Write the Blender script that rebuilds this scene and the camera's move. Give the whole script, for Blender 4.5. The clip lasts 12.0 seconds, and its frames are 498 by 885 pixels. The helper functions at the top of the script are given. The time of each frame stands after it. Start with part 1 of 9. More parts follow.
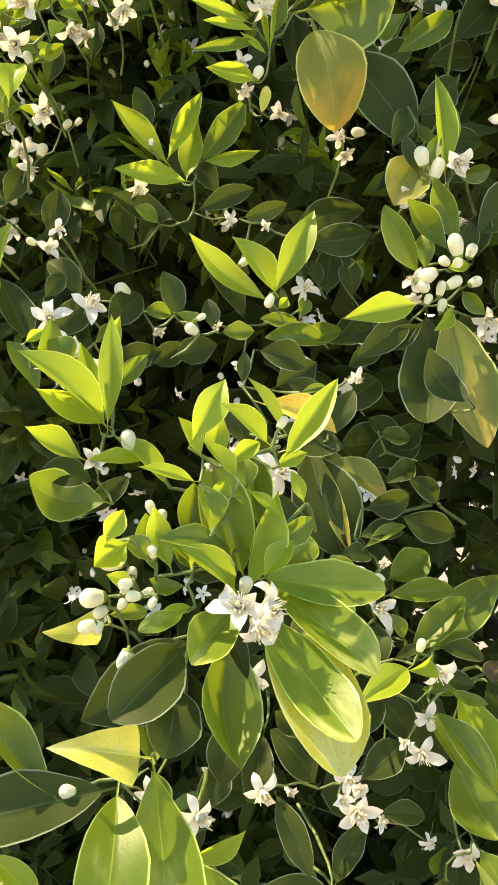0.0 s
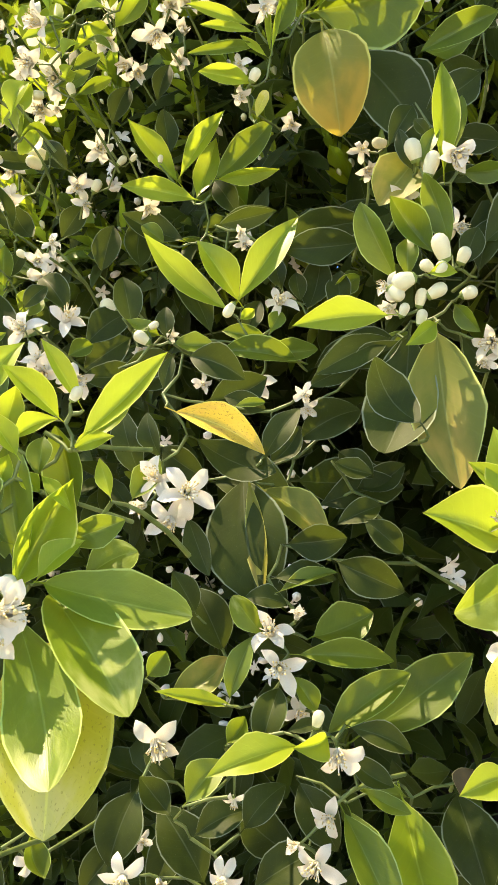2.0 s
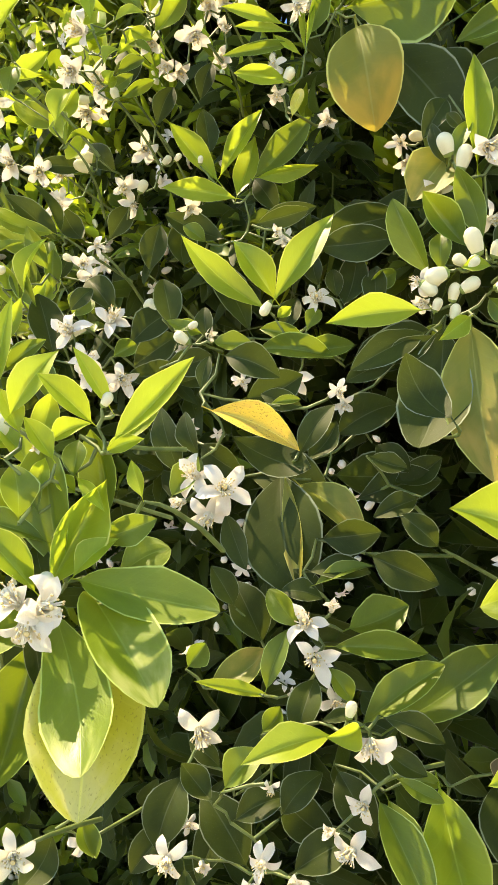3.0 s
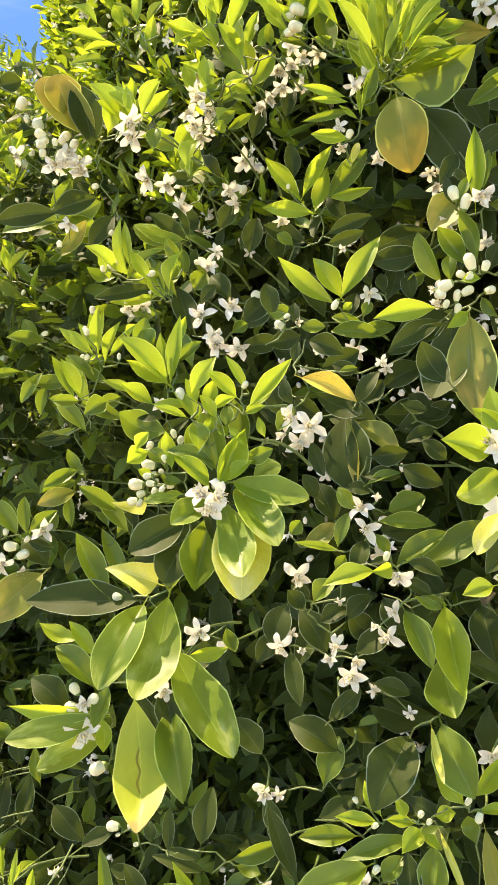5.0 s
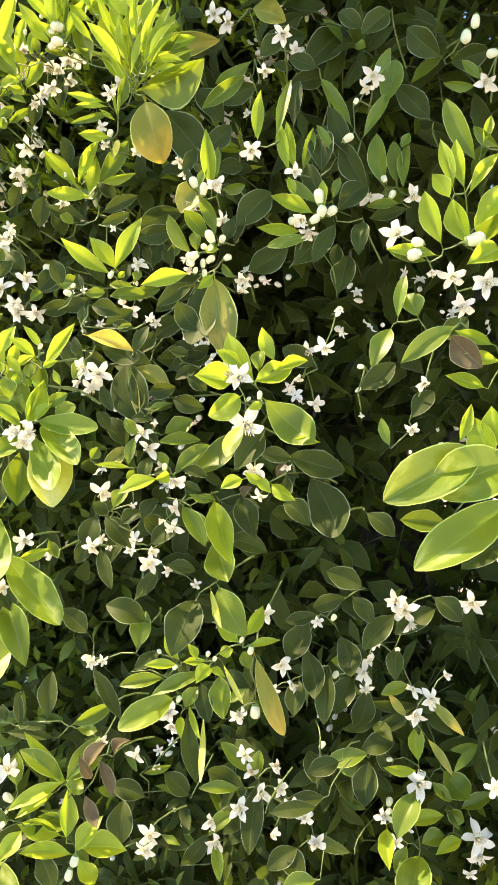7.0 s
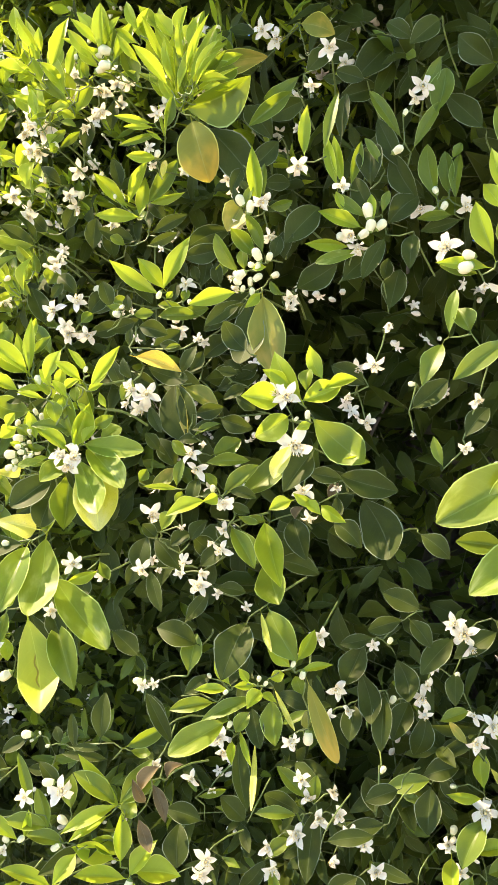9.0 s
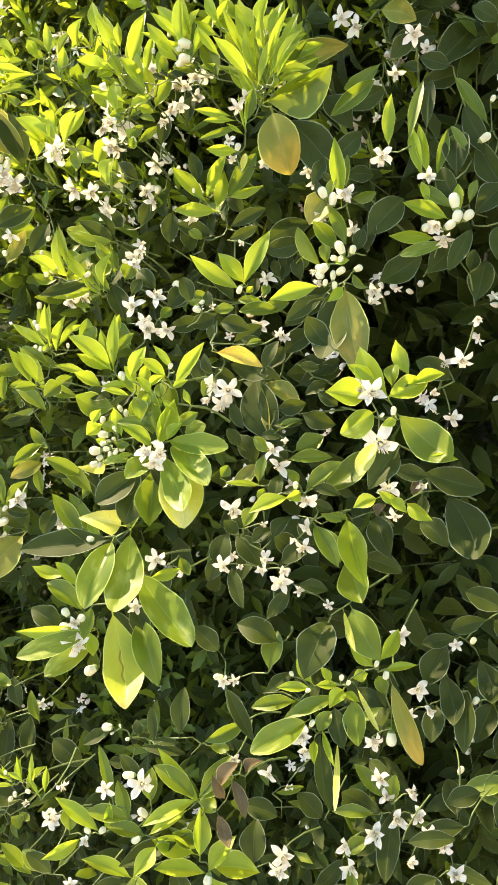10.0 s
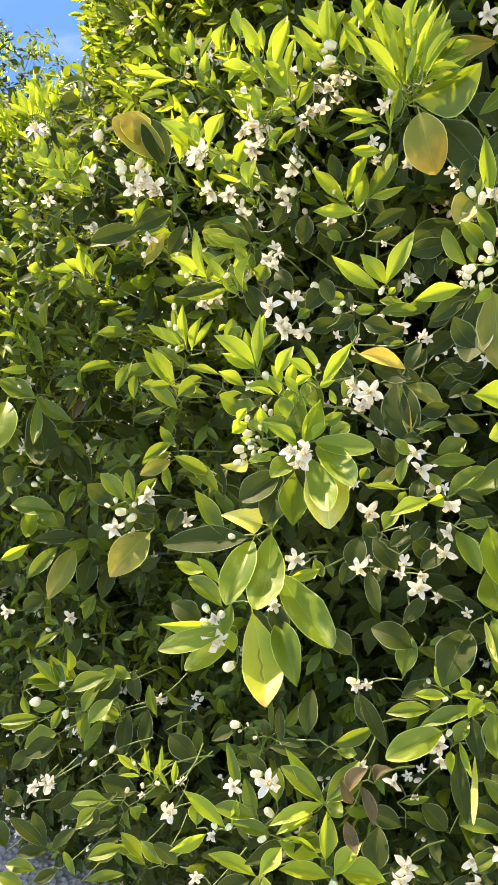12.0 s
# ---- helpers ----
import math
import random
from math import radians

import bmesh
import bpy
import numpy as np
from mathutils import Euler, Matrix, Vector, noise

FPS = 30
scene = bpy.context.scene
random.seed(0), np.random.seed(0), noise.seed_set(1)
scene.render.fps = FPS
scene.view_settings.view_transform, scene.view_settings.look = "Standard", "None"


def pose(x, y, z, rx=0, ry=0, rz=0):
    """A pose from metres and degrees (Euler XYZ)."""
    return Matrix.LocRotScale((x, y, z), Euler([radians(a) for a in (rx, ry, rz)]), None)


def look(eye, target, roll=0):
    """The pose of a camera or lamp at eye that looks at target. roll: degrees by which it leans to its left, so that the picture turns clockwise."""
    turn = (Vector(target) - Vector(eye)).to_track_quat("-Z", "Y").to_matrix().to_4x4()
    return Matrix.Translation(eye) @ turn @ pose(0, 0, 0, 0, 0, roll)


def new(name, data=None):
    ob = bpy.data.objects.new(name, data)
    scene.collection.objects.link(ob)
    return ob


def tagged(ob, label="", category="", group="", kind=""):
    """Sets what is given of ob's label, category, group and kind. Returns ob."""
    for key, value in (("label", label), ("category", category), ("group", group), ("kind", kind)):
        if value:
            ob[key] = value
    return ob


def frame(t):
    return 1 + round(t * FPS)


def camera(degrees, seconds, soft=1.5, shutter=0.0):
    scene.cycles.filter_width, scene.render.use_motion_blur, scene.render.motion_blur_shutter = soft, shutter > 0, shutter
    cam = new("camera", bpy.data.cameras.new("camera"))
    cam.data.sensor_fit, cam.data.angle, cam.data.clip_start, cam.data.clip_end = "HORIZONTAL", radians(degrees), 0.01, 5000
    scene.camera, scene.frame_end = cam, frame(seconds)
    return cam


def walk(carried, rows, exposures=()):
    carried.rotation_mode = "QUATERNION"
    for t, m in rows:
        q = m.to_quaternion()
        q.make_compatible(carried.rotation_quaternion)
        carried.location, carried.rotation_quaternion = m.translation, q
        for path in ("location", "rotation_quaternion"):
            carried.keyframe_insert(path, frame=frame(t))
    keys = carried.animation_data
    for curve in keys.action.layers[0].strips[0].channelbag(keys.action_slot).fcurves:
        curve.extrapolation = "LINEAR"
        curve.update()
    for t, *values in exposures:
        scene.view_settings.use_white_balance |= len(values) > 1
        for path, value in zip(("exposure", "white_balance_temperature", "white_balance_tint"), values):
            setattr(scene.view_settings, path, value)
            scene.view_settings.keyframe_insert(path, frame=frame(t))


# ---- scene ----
cam = camera(32.0, 12.0)
PATH = [
    (0, (0.2422, 0.0104, 1.5643), (-0.2096, 1.9380, 1.2812), -0.18),
    (0.5, (0.2392, 0.1145, 1.4839), (-0.2556, 2.0523, 1.4792), 2.83),
    (1, (0.2993, 0.1273, 1.4777), (-0.3090, 2.0325, 1.4832), 4.11),
    (1.5, (0.3566, 0.1346, 1.4956), (-0.3867, 1.9914, 1.4913), 3.29),
    (2, (0.3813, 0.1383, 1.5106), (-0.5641, 1.9000, 1.4597), 2.94),
    (2.5, (0.3901, 0.1422, 1.5093), (-0.6220, 1.8666, 1.4646), 2.88),
    (3, (0.4000, 0.1366, 1.5168), (-0.6716, 1.8231, 1.4308), 1.87),
    (3.5, (0.3966, 0.1062, 1.5560), (-0.7320, 1.7501, 1.4024), -0.43),
    (3.7, (0.3984, 0.0782, 1.5568), (-0.7574, 1.7031, 1.4018), -1.05),
    (5.3, (0.5851, -0.1404, 1.5829), (-0.6233, 1.4100, 1.2141), -0.21),
    (5.5, (0.5998, -0.1684, 1.5973), (-0.5662, 1.4008, 1.1757), -0.59),
    (6, (0.6841, -0.1943, 1.5850), (-0.5018, 1.3534, 1.1397), -1.43),
    (6.5, (0.7097, -0.2242, 1.6013), (-0.3383, 1.4131, 1.1312), -2.40),
    (7, (0.7066, -0.2566, 1.5992), (-0.1608, 1.4909, 1.1588), -3.07),
    (7.2, (0.7215, -0.2429, 1.6104), (-0.1470, 1.4999, 1.1539), -3.27),
    (8.8, (0.7213, -0.2372, 1.6019), (-0.2560, 1.4601, 1.1969), -4.65),
    (9, (0.7172, -0.2314, 1.6030), (-0.2899, 1.4489, 1.2001), -4.62),
    (9.5, (0.7064, -0.2265, 1.5985), (-0.3795, 1.4077, 1.2108), -4.89),
    (10, (0.6912, -0.2352, 1.6089), (-0.4306, 1.3686, 1.1969), -5.38),
    (10.5, (0.6886, -0.2291, 1.6060), (-0.4569, 1.3578, 1.1937), -5.46),
    (11, (0.6755, -0.2260, 1.6053), (-0.5186, 1.3270, 1.2027), -5.45),
    (11.5, (0.6632, -0.2368, 1.6057), (-0.5669, 1.2891, 1.2074), -4.89),
    (12, (0.6554, -0.2616, 1.6082), (-0.6469, 1.2079, 1.2282), -5.30),
]
walk(cam, [(t, look(eye, target, roll)) for t, eye, target, roll in PATH], [(0, 2.12, 9150, 12), (0.5, 1.83, 9150, 12), (1.0, 1.89, 9150, 12), (1.5, 2.13, 9150, 12), (2.5, 2.11, 9150, 12), (3.7, 2.15, 9150, 12), (5.5, 2.15, 9050, 12), (6.5, 2.45, 9050, 12), (7, 2.54, 9050, 12), (9, 2.49, 9050, 12), (9.5, 2.46, 9050, 12), (10.5, 2.31, 9050, 12), (12, 2.21, 8850, 12)])

# ---- daylight ----
SUN_TO = Vector((-0.54, 0.03, 0.84)).normalized()
world = bpy.data.worlds.new("sky")
scene.world = world
world.use_nodes = True
_nt = world.node_tree
_sky = _nt.nodes.new("ShaderNodeTexSky")
_sky.sky_type, _sky.sun_disc = "NISHITA", False
_sky.altitude = 4000
_sky.air_density, _sky.dust_density, _sky.ozone_density = 1.0, 0.3, 2.5
_sky.sun_elevation = math.asin(SUN_TO.z)
_sky.sun_rotation = math.atan2(SUN_TO.x, SUN_TO.y)
_nt.links.new(_sky.outputs["Color"], _nt.nodes["Background"].inputs["Color"])
_nt.nodes["Background"].inputs["Strength"].default_value = 0.185
_lamp = bpy.data.lights.new("sun", "SUN")
_lamp.energy, _lamp.angle, _lamp.color = 2.7, radians(0.55), (1.0, 0.92, 0.77)
sun = new("sun", _lamp)
sun.matrix_world = SUN_TO.to_track_quat("Z", "Y").to_matrix().to_4x4()


# ---- materials ----
def node_material(name):
    m = bpy.data.materials.new(name)
    m.use_nodes = True
    return m, m.node_tree.nodes, m.node_tree.links


def math_node(nodes, links, op, a, b=None, c=None):
    n = nodes.new("ShaderNodeMath")
    n.operation = op
    for i, v in enumerate((a, b, c)):
        if v is None:
            continue
        if isinstance(v, (int, float)):
            n.inputs[i].default_value = v
        else:
            links.new(v, n.inputs[i])
    return n.outputs[0]


def mix_node(nodes, links, fac, a, b, blend="MIX"):
    n = nodes.new("ShaderNodeMix")
    n.data_type, n.blend_type = "RGBA", blend
    for i, v in ((0, fac), (6, a), (7, b)):
        if isinstance(v, (int, float)):
            n.inputs[i].default_value = v
        elif isinstance(v, tuple):
            n.inputs[i].default_value = (*v, 1)
        else:
            links.new(v, n.inputs[i])
    return n.outputs[2]


def ramp_node(nodes, links, fac, lo, hi):
    n = nodes.new("ShaderNodeMapRange")
    n.interpolation_type = "SMOOTHSTEP"
    links.new(fac, n.inputs[0])
    n.inputs[1].default_value, n.inputs[2].default_value = lo, hi
    return n.outputs[0]


def leaf_material(name, deep, light, glow, through_share, rough, joined, patch=None, patch_amount=0.0, spots=0.0, tip_patch=0.0, scar=False, gloss=0.32):
    """A citrus leaf: two greens by chance, pale midrib, veins and rim, blotches, light let through."""
    m, nodes, links = node_material(name)
    bsdf, out = nodes["Principled BSDF"], nodes["Material Output"]
    uv = nodes.new("ShaderNodeUVMap")
    sep = nodes.new("ShaderNodeSeparateXYZ")
    links.new(uv.outputs[0], sep.inputs[0])
    u, v = sep.outputs[0], sep.outputs[1]
    if joined:
        chance = nodes.new("ShaderNodeNewGeometry").outputs["Random Per Island"]
    else:
        chance = nodes.new("ShaderNodeObjectInfo").outputs["Random"]
    shift = nodes.new("ShaderNodeCombineXYZ")
    links.new(u, shift.inputs[0])
    links.new(v, shift.inputs[1])
    links.new(math_node(nodes, links, "MULTIPLY", chance, 37.0), shift.inputs[2])
    blot = nodes.new("ShaderNodeTexNoise")
    blot.inputs["Scale"].default_value, blot.inputs["Detail"].default_value = 3.2, 4
    links.new(shift.outputs[0], blot.inputs["Vector"])
    fine = nodes.new("ShaderNodeTexNoise")
    fine.inputs["Scale"].default_value, fine.inputs["Detail"].default_value = 42.0, 2
    links.new(shift.outputs[0], fine.inputs["Vector"])
    across = math_node(nodes, links, "ABSOLUTE", math_node(nodes, links, "SUBTRACT", u, 0.5))
    rib = math_node(nodes, links, "SUBTRACT", 1.0, ramp_node(nodes, links, across, 0.006, 0.022))
    rim = ramp_node(nodes, links, across, 0.458 if joined else 0.464, 0.484)
    phase = math_node(nodes, links, "MULTIPLY", math_node(nodes, links, "SUBTRACT", v, math_node(nodes, links, "ADD", math_node(nodes, links, "MULTIPLY", across, 0.5), math_node(nodes, links, "MULTIPLY", blot.outputs[0], 0.12))), 58.0)
    vein = ramp_node(nodes, links, math_node(nodes, links, "SINE", phase), 0.86, 1.0)
    tone = math_node(nodes, links, "ADD", math_node(nodes, links, "MULTIPLY", chance, 0.55), math_node(nodes, links, "MULTIPLY", ramp_node(nodes, links, blot.outputs[0], 0.3, 0.7), 0.45))
    base = mix_node(nodes, links, tone, deep, light)
    if patch:
        lo = 0.62 - patch_amount * 0.4
        where = ramp_node(nodes, links, math_node(nodes, links, "ADD", blot.outputs[0], math_node(nodes, links, "MULTIPLY", v, tip_patch)), lo + tip_patch * 0.4, lo + 0.22 + tip_patch * 0.75)
        base = mix_node(nodes, links, where, base, patch)
    base = mix_node(nodes, links, math_node(nodes, links, "MULTIPLY", vein, 0.07), base, tuple(min(1, c * 1.6 + 0.02) for c in light))
    pale = tuple(min(1, c * 1.5 + 0.06) for c in light)
    base = mix_node(nodes, links, math_node(nodes, links, "MULTIPLY", rib, 0.25 if joined else 0.42), base, pale)
    # pale leaf margin, brightened with the glow of backlit edges painted in
    base = mix_node(nodes, links, math_node(nodes, links, "MULTIPLY", rim, 0.35 if joined else 0.85), base, tuple(min(0.70, c * 2.4 + 0.16) for c in light[:2]) + (0.18,))
    if spots:
        dots = ramp_node(nodes, links, fine.outputs[0], 0.60, 0.68)
        base = mix_node(nodes, links, math_node(nodes, links, "MULTIPLY", dots, spots), base, (0.10, 0.05, 0.015))
    if scar:
        line = math_node(nodes, links, "ADD", 0.545, math_node(nodes, links, "MULTIPLY", math_node(nodes, links, "SINE", math_node(nodes, links, "MULTIPLY", v, 34.0)), 0.028))
        near = math_node(nodes, links, "SUBTRACT", 1.0, ramp_node(nodes, links, math_node(nodes, links, "ABSOLUTE", math_node(nodes, links, "SUBTRACT", u, line)), 0.012, 0.03))
        run = math_node(nodes, links, "MULTIPLY", ramp_node(nodes, links, v, 0.30, 0.36), math_node(nodes, links, "SUBTRACT", 1.0, ramp_node(nodes, links, v, 0.66, 0.70)))
        base = mix_node(nodes, links, math_node(nodes, links, "MULTIPLY", math_node(nodes, links, "MULTIPLY", near, run), 0.9), base, (0.13, 0.06, 0.02))
        base = mix_node(nodes, links, math_node(nodes, links, "MULTIPLY", ramp_node(nodes, links, v, 0.86, 0.93), 0.7), base, (0.22, 0.12, 0.05))
    specks = ramp_node(nodes, links, fine.outputs[0], 0.66, 0.74)
    base = mix_node(nodes, links, math_node(nodes, links, "MULTIPLY", specks, 0.18), base, (0.22, 0.20, 0.09))
    links.new(base, bsdf.inputs["Base Color"])
    links.new(math_node(nodes, links, "ADD", rough, math_node(nodes, links, "MULTIPLY", blot.outputs[0], 0.18)), bsdf.inputs["Roughness"])
    bsdf.inputs["Specular IOR Level"].default_value = gloss * (0.85 if joined else 1.0)
    relief = math_node(nodes, links, "ADD", math_node(nodes, links, "MULTIPLY", fine.outputs[0], 0.25), math_node(nodes, links, "SUBTRACT", math_node(nodes, links, "MULTIPLY", blot.outputs[0], 1.2), math_node(nodes, links, "ADD", math_node(nodes, links, "MULTIPLY", vein, 0.05), rib)))
    bump = nodes.new("ShaderNodeBump")
    bump.inputs["Strength"].default_value, bump.inputs["Distance"].default_value = 0.16, 0.0015
    links.new(relief, bump.inputs["Height"])
    links.new(bump.outputs[0], bsdf.inputs["Normal"])
    thru = nodes.new("ShaderNodeBsdfTranslucent")
    links.new(mix_node(nodes, links, 0.75, base, glow), thru.inputs["Color"])
    links.new(bump.outputs[0], thru.inputs["Normal"])
    mixed = nodes.new("ShaderNodeMixShader")
    mixed.inputs[0].default_value = through_share
    links.new(bsdf.outputs[0], mixed.inputs[1])
    links.new(thru.outputs[0], mixed.inputs[2])
    links.new(mixed.outputs[0], out.inputs["Surface"])
    return m


LEAF = {}
for _j in (False, True):
    _s = "_crown" if _j else ""
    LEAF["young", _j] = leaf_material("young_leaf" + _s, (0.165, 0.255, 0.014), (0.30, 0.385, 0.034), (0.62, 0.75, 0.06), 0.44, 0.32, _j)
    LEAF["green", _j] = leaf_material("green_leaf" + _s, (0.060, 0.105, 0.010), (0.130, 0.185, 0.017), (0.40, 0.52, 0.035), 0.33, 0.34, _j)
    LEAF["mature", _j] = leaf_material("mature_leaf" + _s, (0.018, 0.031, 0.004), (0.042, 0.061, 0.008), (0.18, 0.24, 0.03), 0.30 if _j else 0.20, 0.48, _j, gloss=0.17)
# tip patch of both pale leaves: whitish sheen of sunlit ends, put into colour
LEAF["pale", False] = leaf_material("pale_leaf", (0.085, 0.145, 0.012), (0.17, 0.25, 0.022), (0.50, 0.60, 0.05), 0.40, 0.30, False, (0.50, 0.52, 0.16), 0.05, tip_patch=0.40)
LEAF["pale_yellow", False] = leaf_material("pale_yellow_leaf", (0.50, 0.48, 0.05), (0.66, 0.62, 0.12), (0.80, 0.76, 0.12), 0.36, 0.4, False, (0.62, 0.58, 0.22), 0.3, spots=0.45, tip_patch=0.3)
LEAF["wide", False], LEAF["curled", False] = LEAF["mature", False], LEAF["pale_yellow", False]
LEAF["scarred", False] = leaf_material("scarred_leaf", (0.30, 0.36, 0.03), (0.42, 0.46, 0.05), (0.64, 0.68, 0.06), 0.40, 0.32, False, scar=True)
LEAF["dry", False] = leaf_material("dry_leaf", (0.075, 0.058, 0.028), (0.14, 0.105, 0.05), (0.26, 0.18, 0.06), 0.18, 0.7, False, (0.10, 0.06, 0.02), 0.3, spots=0.4)
LEAF["turning", False] = leaf_material("turning_leaf", (0.13, 0.16, 0.022), (0.21, 0.22, 0.032), (0.50, 0.46, 0.05), 0.32, 0.38, False, (0.40, 0.29, 0.06), 0.28, tip_patch=0.5)
LEAF["golden", False] = leaf_material("golden_leaf", (0.15, 0.18, 0.025), (0.23, 0.23, 0.035), (0.62, 0.50, 0.05), 0.36, 0.5, False, (0.52, 0.33, 0.05), 0.24, tip_patch=1.1)
LEAF["orange", False] = leaf_material("orange_leaf", (0.66, 0.48, 0.07), (0.76, 0.58, 0.12), (0.85, 0.6, 0.08), 0.34, 0.45, False, (0.60, 0.34, 0.10), 0.3, spots=0.8)


def soft_material(name, low, high, rough, share, scale, glow=None):
    m, nodes, links = node_material(name)
    bsdf, out = nodes["Principled BSDF"], nodes["Material Output"]
    tc = nodes.new("ShaderNodeTexCoord")
    nz = nodes.new("ShaderNodeTexNoise")
    nz.inputs["Scale"].default_value, nz.inputs["Detail"].default_value = scale, 5
    links.new(tc.outputs["Object"], nz.inputs["Vector"])
    base = mix_node(nodes, links, ramp_node(nodes, links, nz.outputs[0], 0.3, 0.7), low, high)
    links.new(base, bsdf.inputs["Base Color"])
    bsdf.inputs["Roughness"].default_value = rough
    bump = nodes.new("ShaderNodeBump")
    bump.inputs["Strength"].default_value, bump.inputs["Distance"].default_value = 0.3, 0.0008
    links.new(nz.outputs[0], bump.inputs["Height"])
    links.new(bump.outputs[0], bsdf.inputs["Normal"])
    if share:
        thru = nodes.new("ShaderNodeBsdfTranslucent")
        thru.inputs["Color"].default_value = (*(glow or high), 1)
        mixed = nodes.new("ShaderNodeMixShader")
        mixed.inputs[0].default_value = share
        links.new(bsdf.outputs[0], mixed.inputs[1])
        links.new(thru.outputs[0], mixed.inputs[2])
        links.new(mixed.outputs[0], out.inputs["Surface"])
    return m


PETAL = soft_material("petal", (0.76, 0.69, 0.54), (0.88, 0.82, 0.68), 0.45, 0.32, 60.0, (0.88, 0.82, 0.62))
STAMEN = soft_material("stamen", (0.82, 0.77, 0.60), (0.90, 0.86, 0.72), 0.6, 0.3, 300.0)
ANTHER = soft_material("anther", (0.62, 0.48, 0.20), (0.74, 0.60, 0.28), 0.7, 0.0, 300.0)
BUDSKIN = soft_material("bud_skin", (0.72, 0.70, 0.40), (0.86, 0.82, 0.58), 0.5, 0.25, 90.0)
CALYX = soft_material("calyx", (0.16, 0.24, 0.05), (0.26, 0.34, 0.08), 0.5, 0.2, 300.0)
GREENWOOD = soft_material("green_twig", (0.06, 0.085, 0.02), (0.13, 0.17, 0.045), 0.5, 0.0, 80.0)
YOUNGWOOD = soft_material("young_twig", (0.075, 0.11, 0.022), (0.15, 0.20, 0.05), 0.5, 0.0, 80.0)
BARK = soft_material("bark", (0.055, 0.042, 0.030), (0.13, 0.11, 0.085), 0.85, 0.0, 25.0)


def ground_material():
    m, nodes, links = node_material("dry_ground")
    bsdf = nodes["Principled BSDF"]
    tc = nodes.new("ShaderNodeTexCoord")
    big = nodes.new("ShaderNodeTexNoise")
    big.inputs["Scale"].default_value, big.inputs["Detail"].default_value = 0.9, 8
    grit = nodes.new("ShaderNodeTexVoronoi")
    grit.inputs["Scale"].default_value = 55
    for n in (big, grit):
        links.new(tc.outputs["Object"], n.inputs["Vector"])
    base = mix_node(nodes, links, ramp_node(nodes, links, big.outputs[0], 0.3, 0.7), (0.36, 0.28, 0.23), (0.50, 0.41, 0.35))
    base = mix_node(nodes, links, math_node(nodes, links, "MULTIPLY", grit.outputs["Distance"], 0.8), base, (0.12, 0.10, 0.08))
    links.new(base, bsdf.inputs["Base Color"])
    bsdf.inputs["Roughness"].default_value = 0.95
    bump = nodes.new("ShaderNodeBump")
    bump.inputs["Distance"].default_value = 0.01
    links.new(grit.outputs["Distance"], bump.inputs["Height"])
    links.new(bump.outputs[0], bsdf.inputs["Normal"])
    return m


GROUND = ground_material()


# ---- shared shapes ----
def leaf_grid(kind, rows, cols, seed, stalk=True):
    """Vertices, faces and uvs of a leaf one long (y) and one wide (x), with its stalk, fold, curl and wavy rim."""
    rnd = random.Random(seed)
    fold = {"young": 0.85, "green": 0.70, "mature": 0.42, "broad": 0.44, "curled": 0.5}[kind] * rnd.uniform(0.5, 1.4)
    bow = {"young": 0.22, "green": 0.24, "mature": 0.20, "broad": 0.11, "curled": 0.2}[kind] * rnd.choice((-1.9, -1.3, -0.7, 0.5, 1.2)) * rnd.uniform(0.8, 1.2)
    twist, sway = rnd.uniform(-0.6, 0.6), rnd.uniform(-0.07, 0.07)
    wave, wf, wp = rnd.uniform(0.010, 0.040), rnd.uniform(4, 8), rnd.uniform(0, 6)
    blunt = {"young": 1.10, "green": 0.86, "mature": 0.82, "broad": 0.60, "curled": 0.6}[kind] * rnd.uniform(0.92, 1.08)
    peak = {"young": 0.95, "green": 1.02, "mature": 1.0, "broad": 1.16, "curled": 1.0}[kind] * rnd.uniform(0.92, 1.08)
    droop = rnd.uniform(0.0, 0.30)
    curled = kind == "curled"
    vs, fs, uvs = [], [], []
    steps = ([-0.13] if stalk else []) + [0.0] + [((i + 1) / rows) for i in range(rows)]
    steps = [s if s <= 0 else 0.5 - 0.5 * math.cos(math.pi * (0.06 + 0.94 * s)) for s in steps]
    for s in steps:
        s2, t = s, max(s, 0)
        w = 0.035 if s <= 0 else max(0.02, math.sin(math.pi * min(1.0, t ** peak)) ** blunt) if s < 0.995 else 0.012
        if curled and 0 < s < 0.995:
            w = min(1.0, t * 14) * (1 - t) ** 0.85
        hang = 4 * t * (1 - t)
        for c in range(cols + 1):
            a = 2 * c / cols - 1
            ripple = 1 + (0.035 * math.sin(wf * 2.3 * t + wp + a) if abs(a) == 1 and 0.1 < t < 0.95 else 0)
            x = a * w / 2 * ripple
            z = fold * abs(x) + bow * hang + wave * abs(a) * w * math.sin(wf * s2 * 2 + wp + (2 if a > 0 else 0))
            z += twist * x * (s2 - 0.5) * 0.8 - droop * t ** 3
            vs.append((x + sway * hang, s2, z))
            uvs.append((a / 2 + 0.5, t))
    n = cols + 1
    for r in range(len(steps) - 1):
        for c in range(cols):
            i = r * n + c
            fs.append((i, i + 1, i + n + 1, i + n))
    return np.array(vs), np.array(fs), np.array(uvs)


def grid_mesh(name, data, material):
    vs, fs, uvs = data
    me = bpy.data.meshes.new(name)
    me.from_pydata(vs.tolist(), [], fs.tolist())
    layer = me.uv_layers.new(name="UVMap")
    layer.data.foreach_set("uv", uvs[fs.reshape(-1)].reshape(-1).astype(np.float32))
    me.polygons.foreach_set("use_smooth", [True] * len(me.polygons))
    me.materials.append(material)
    return me


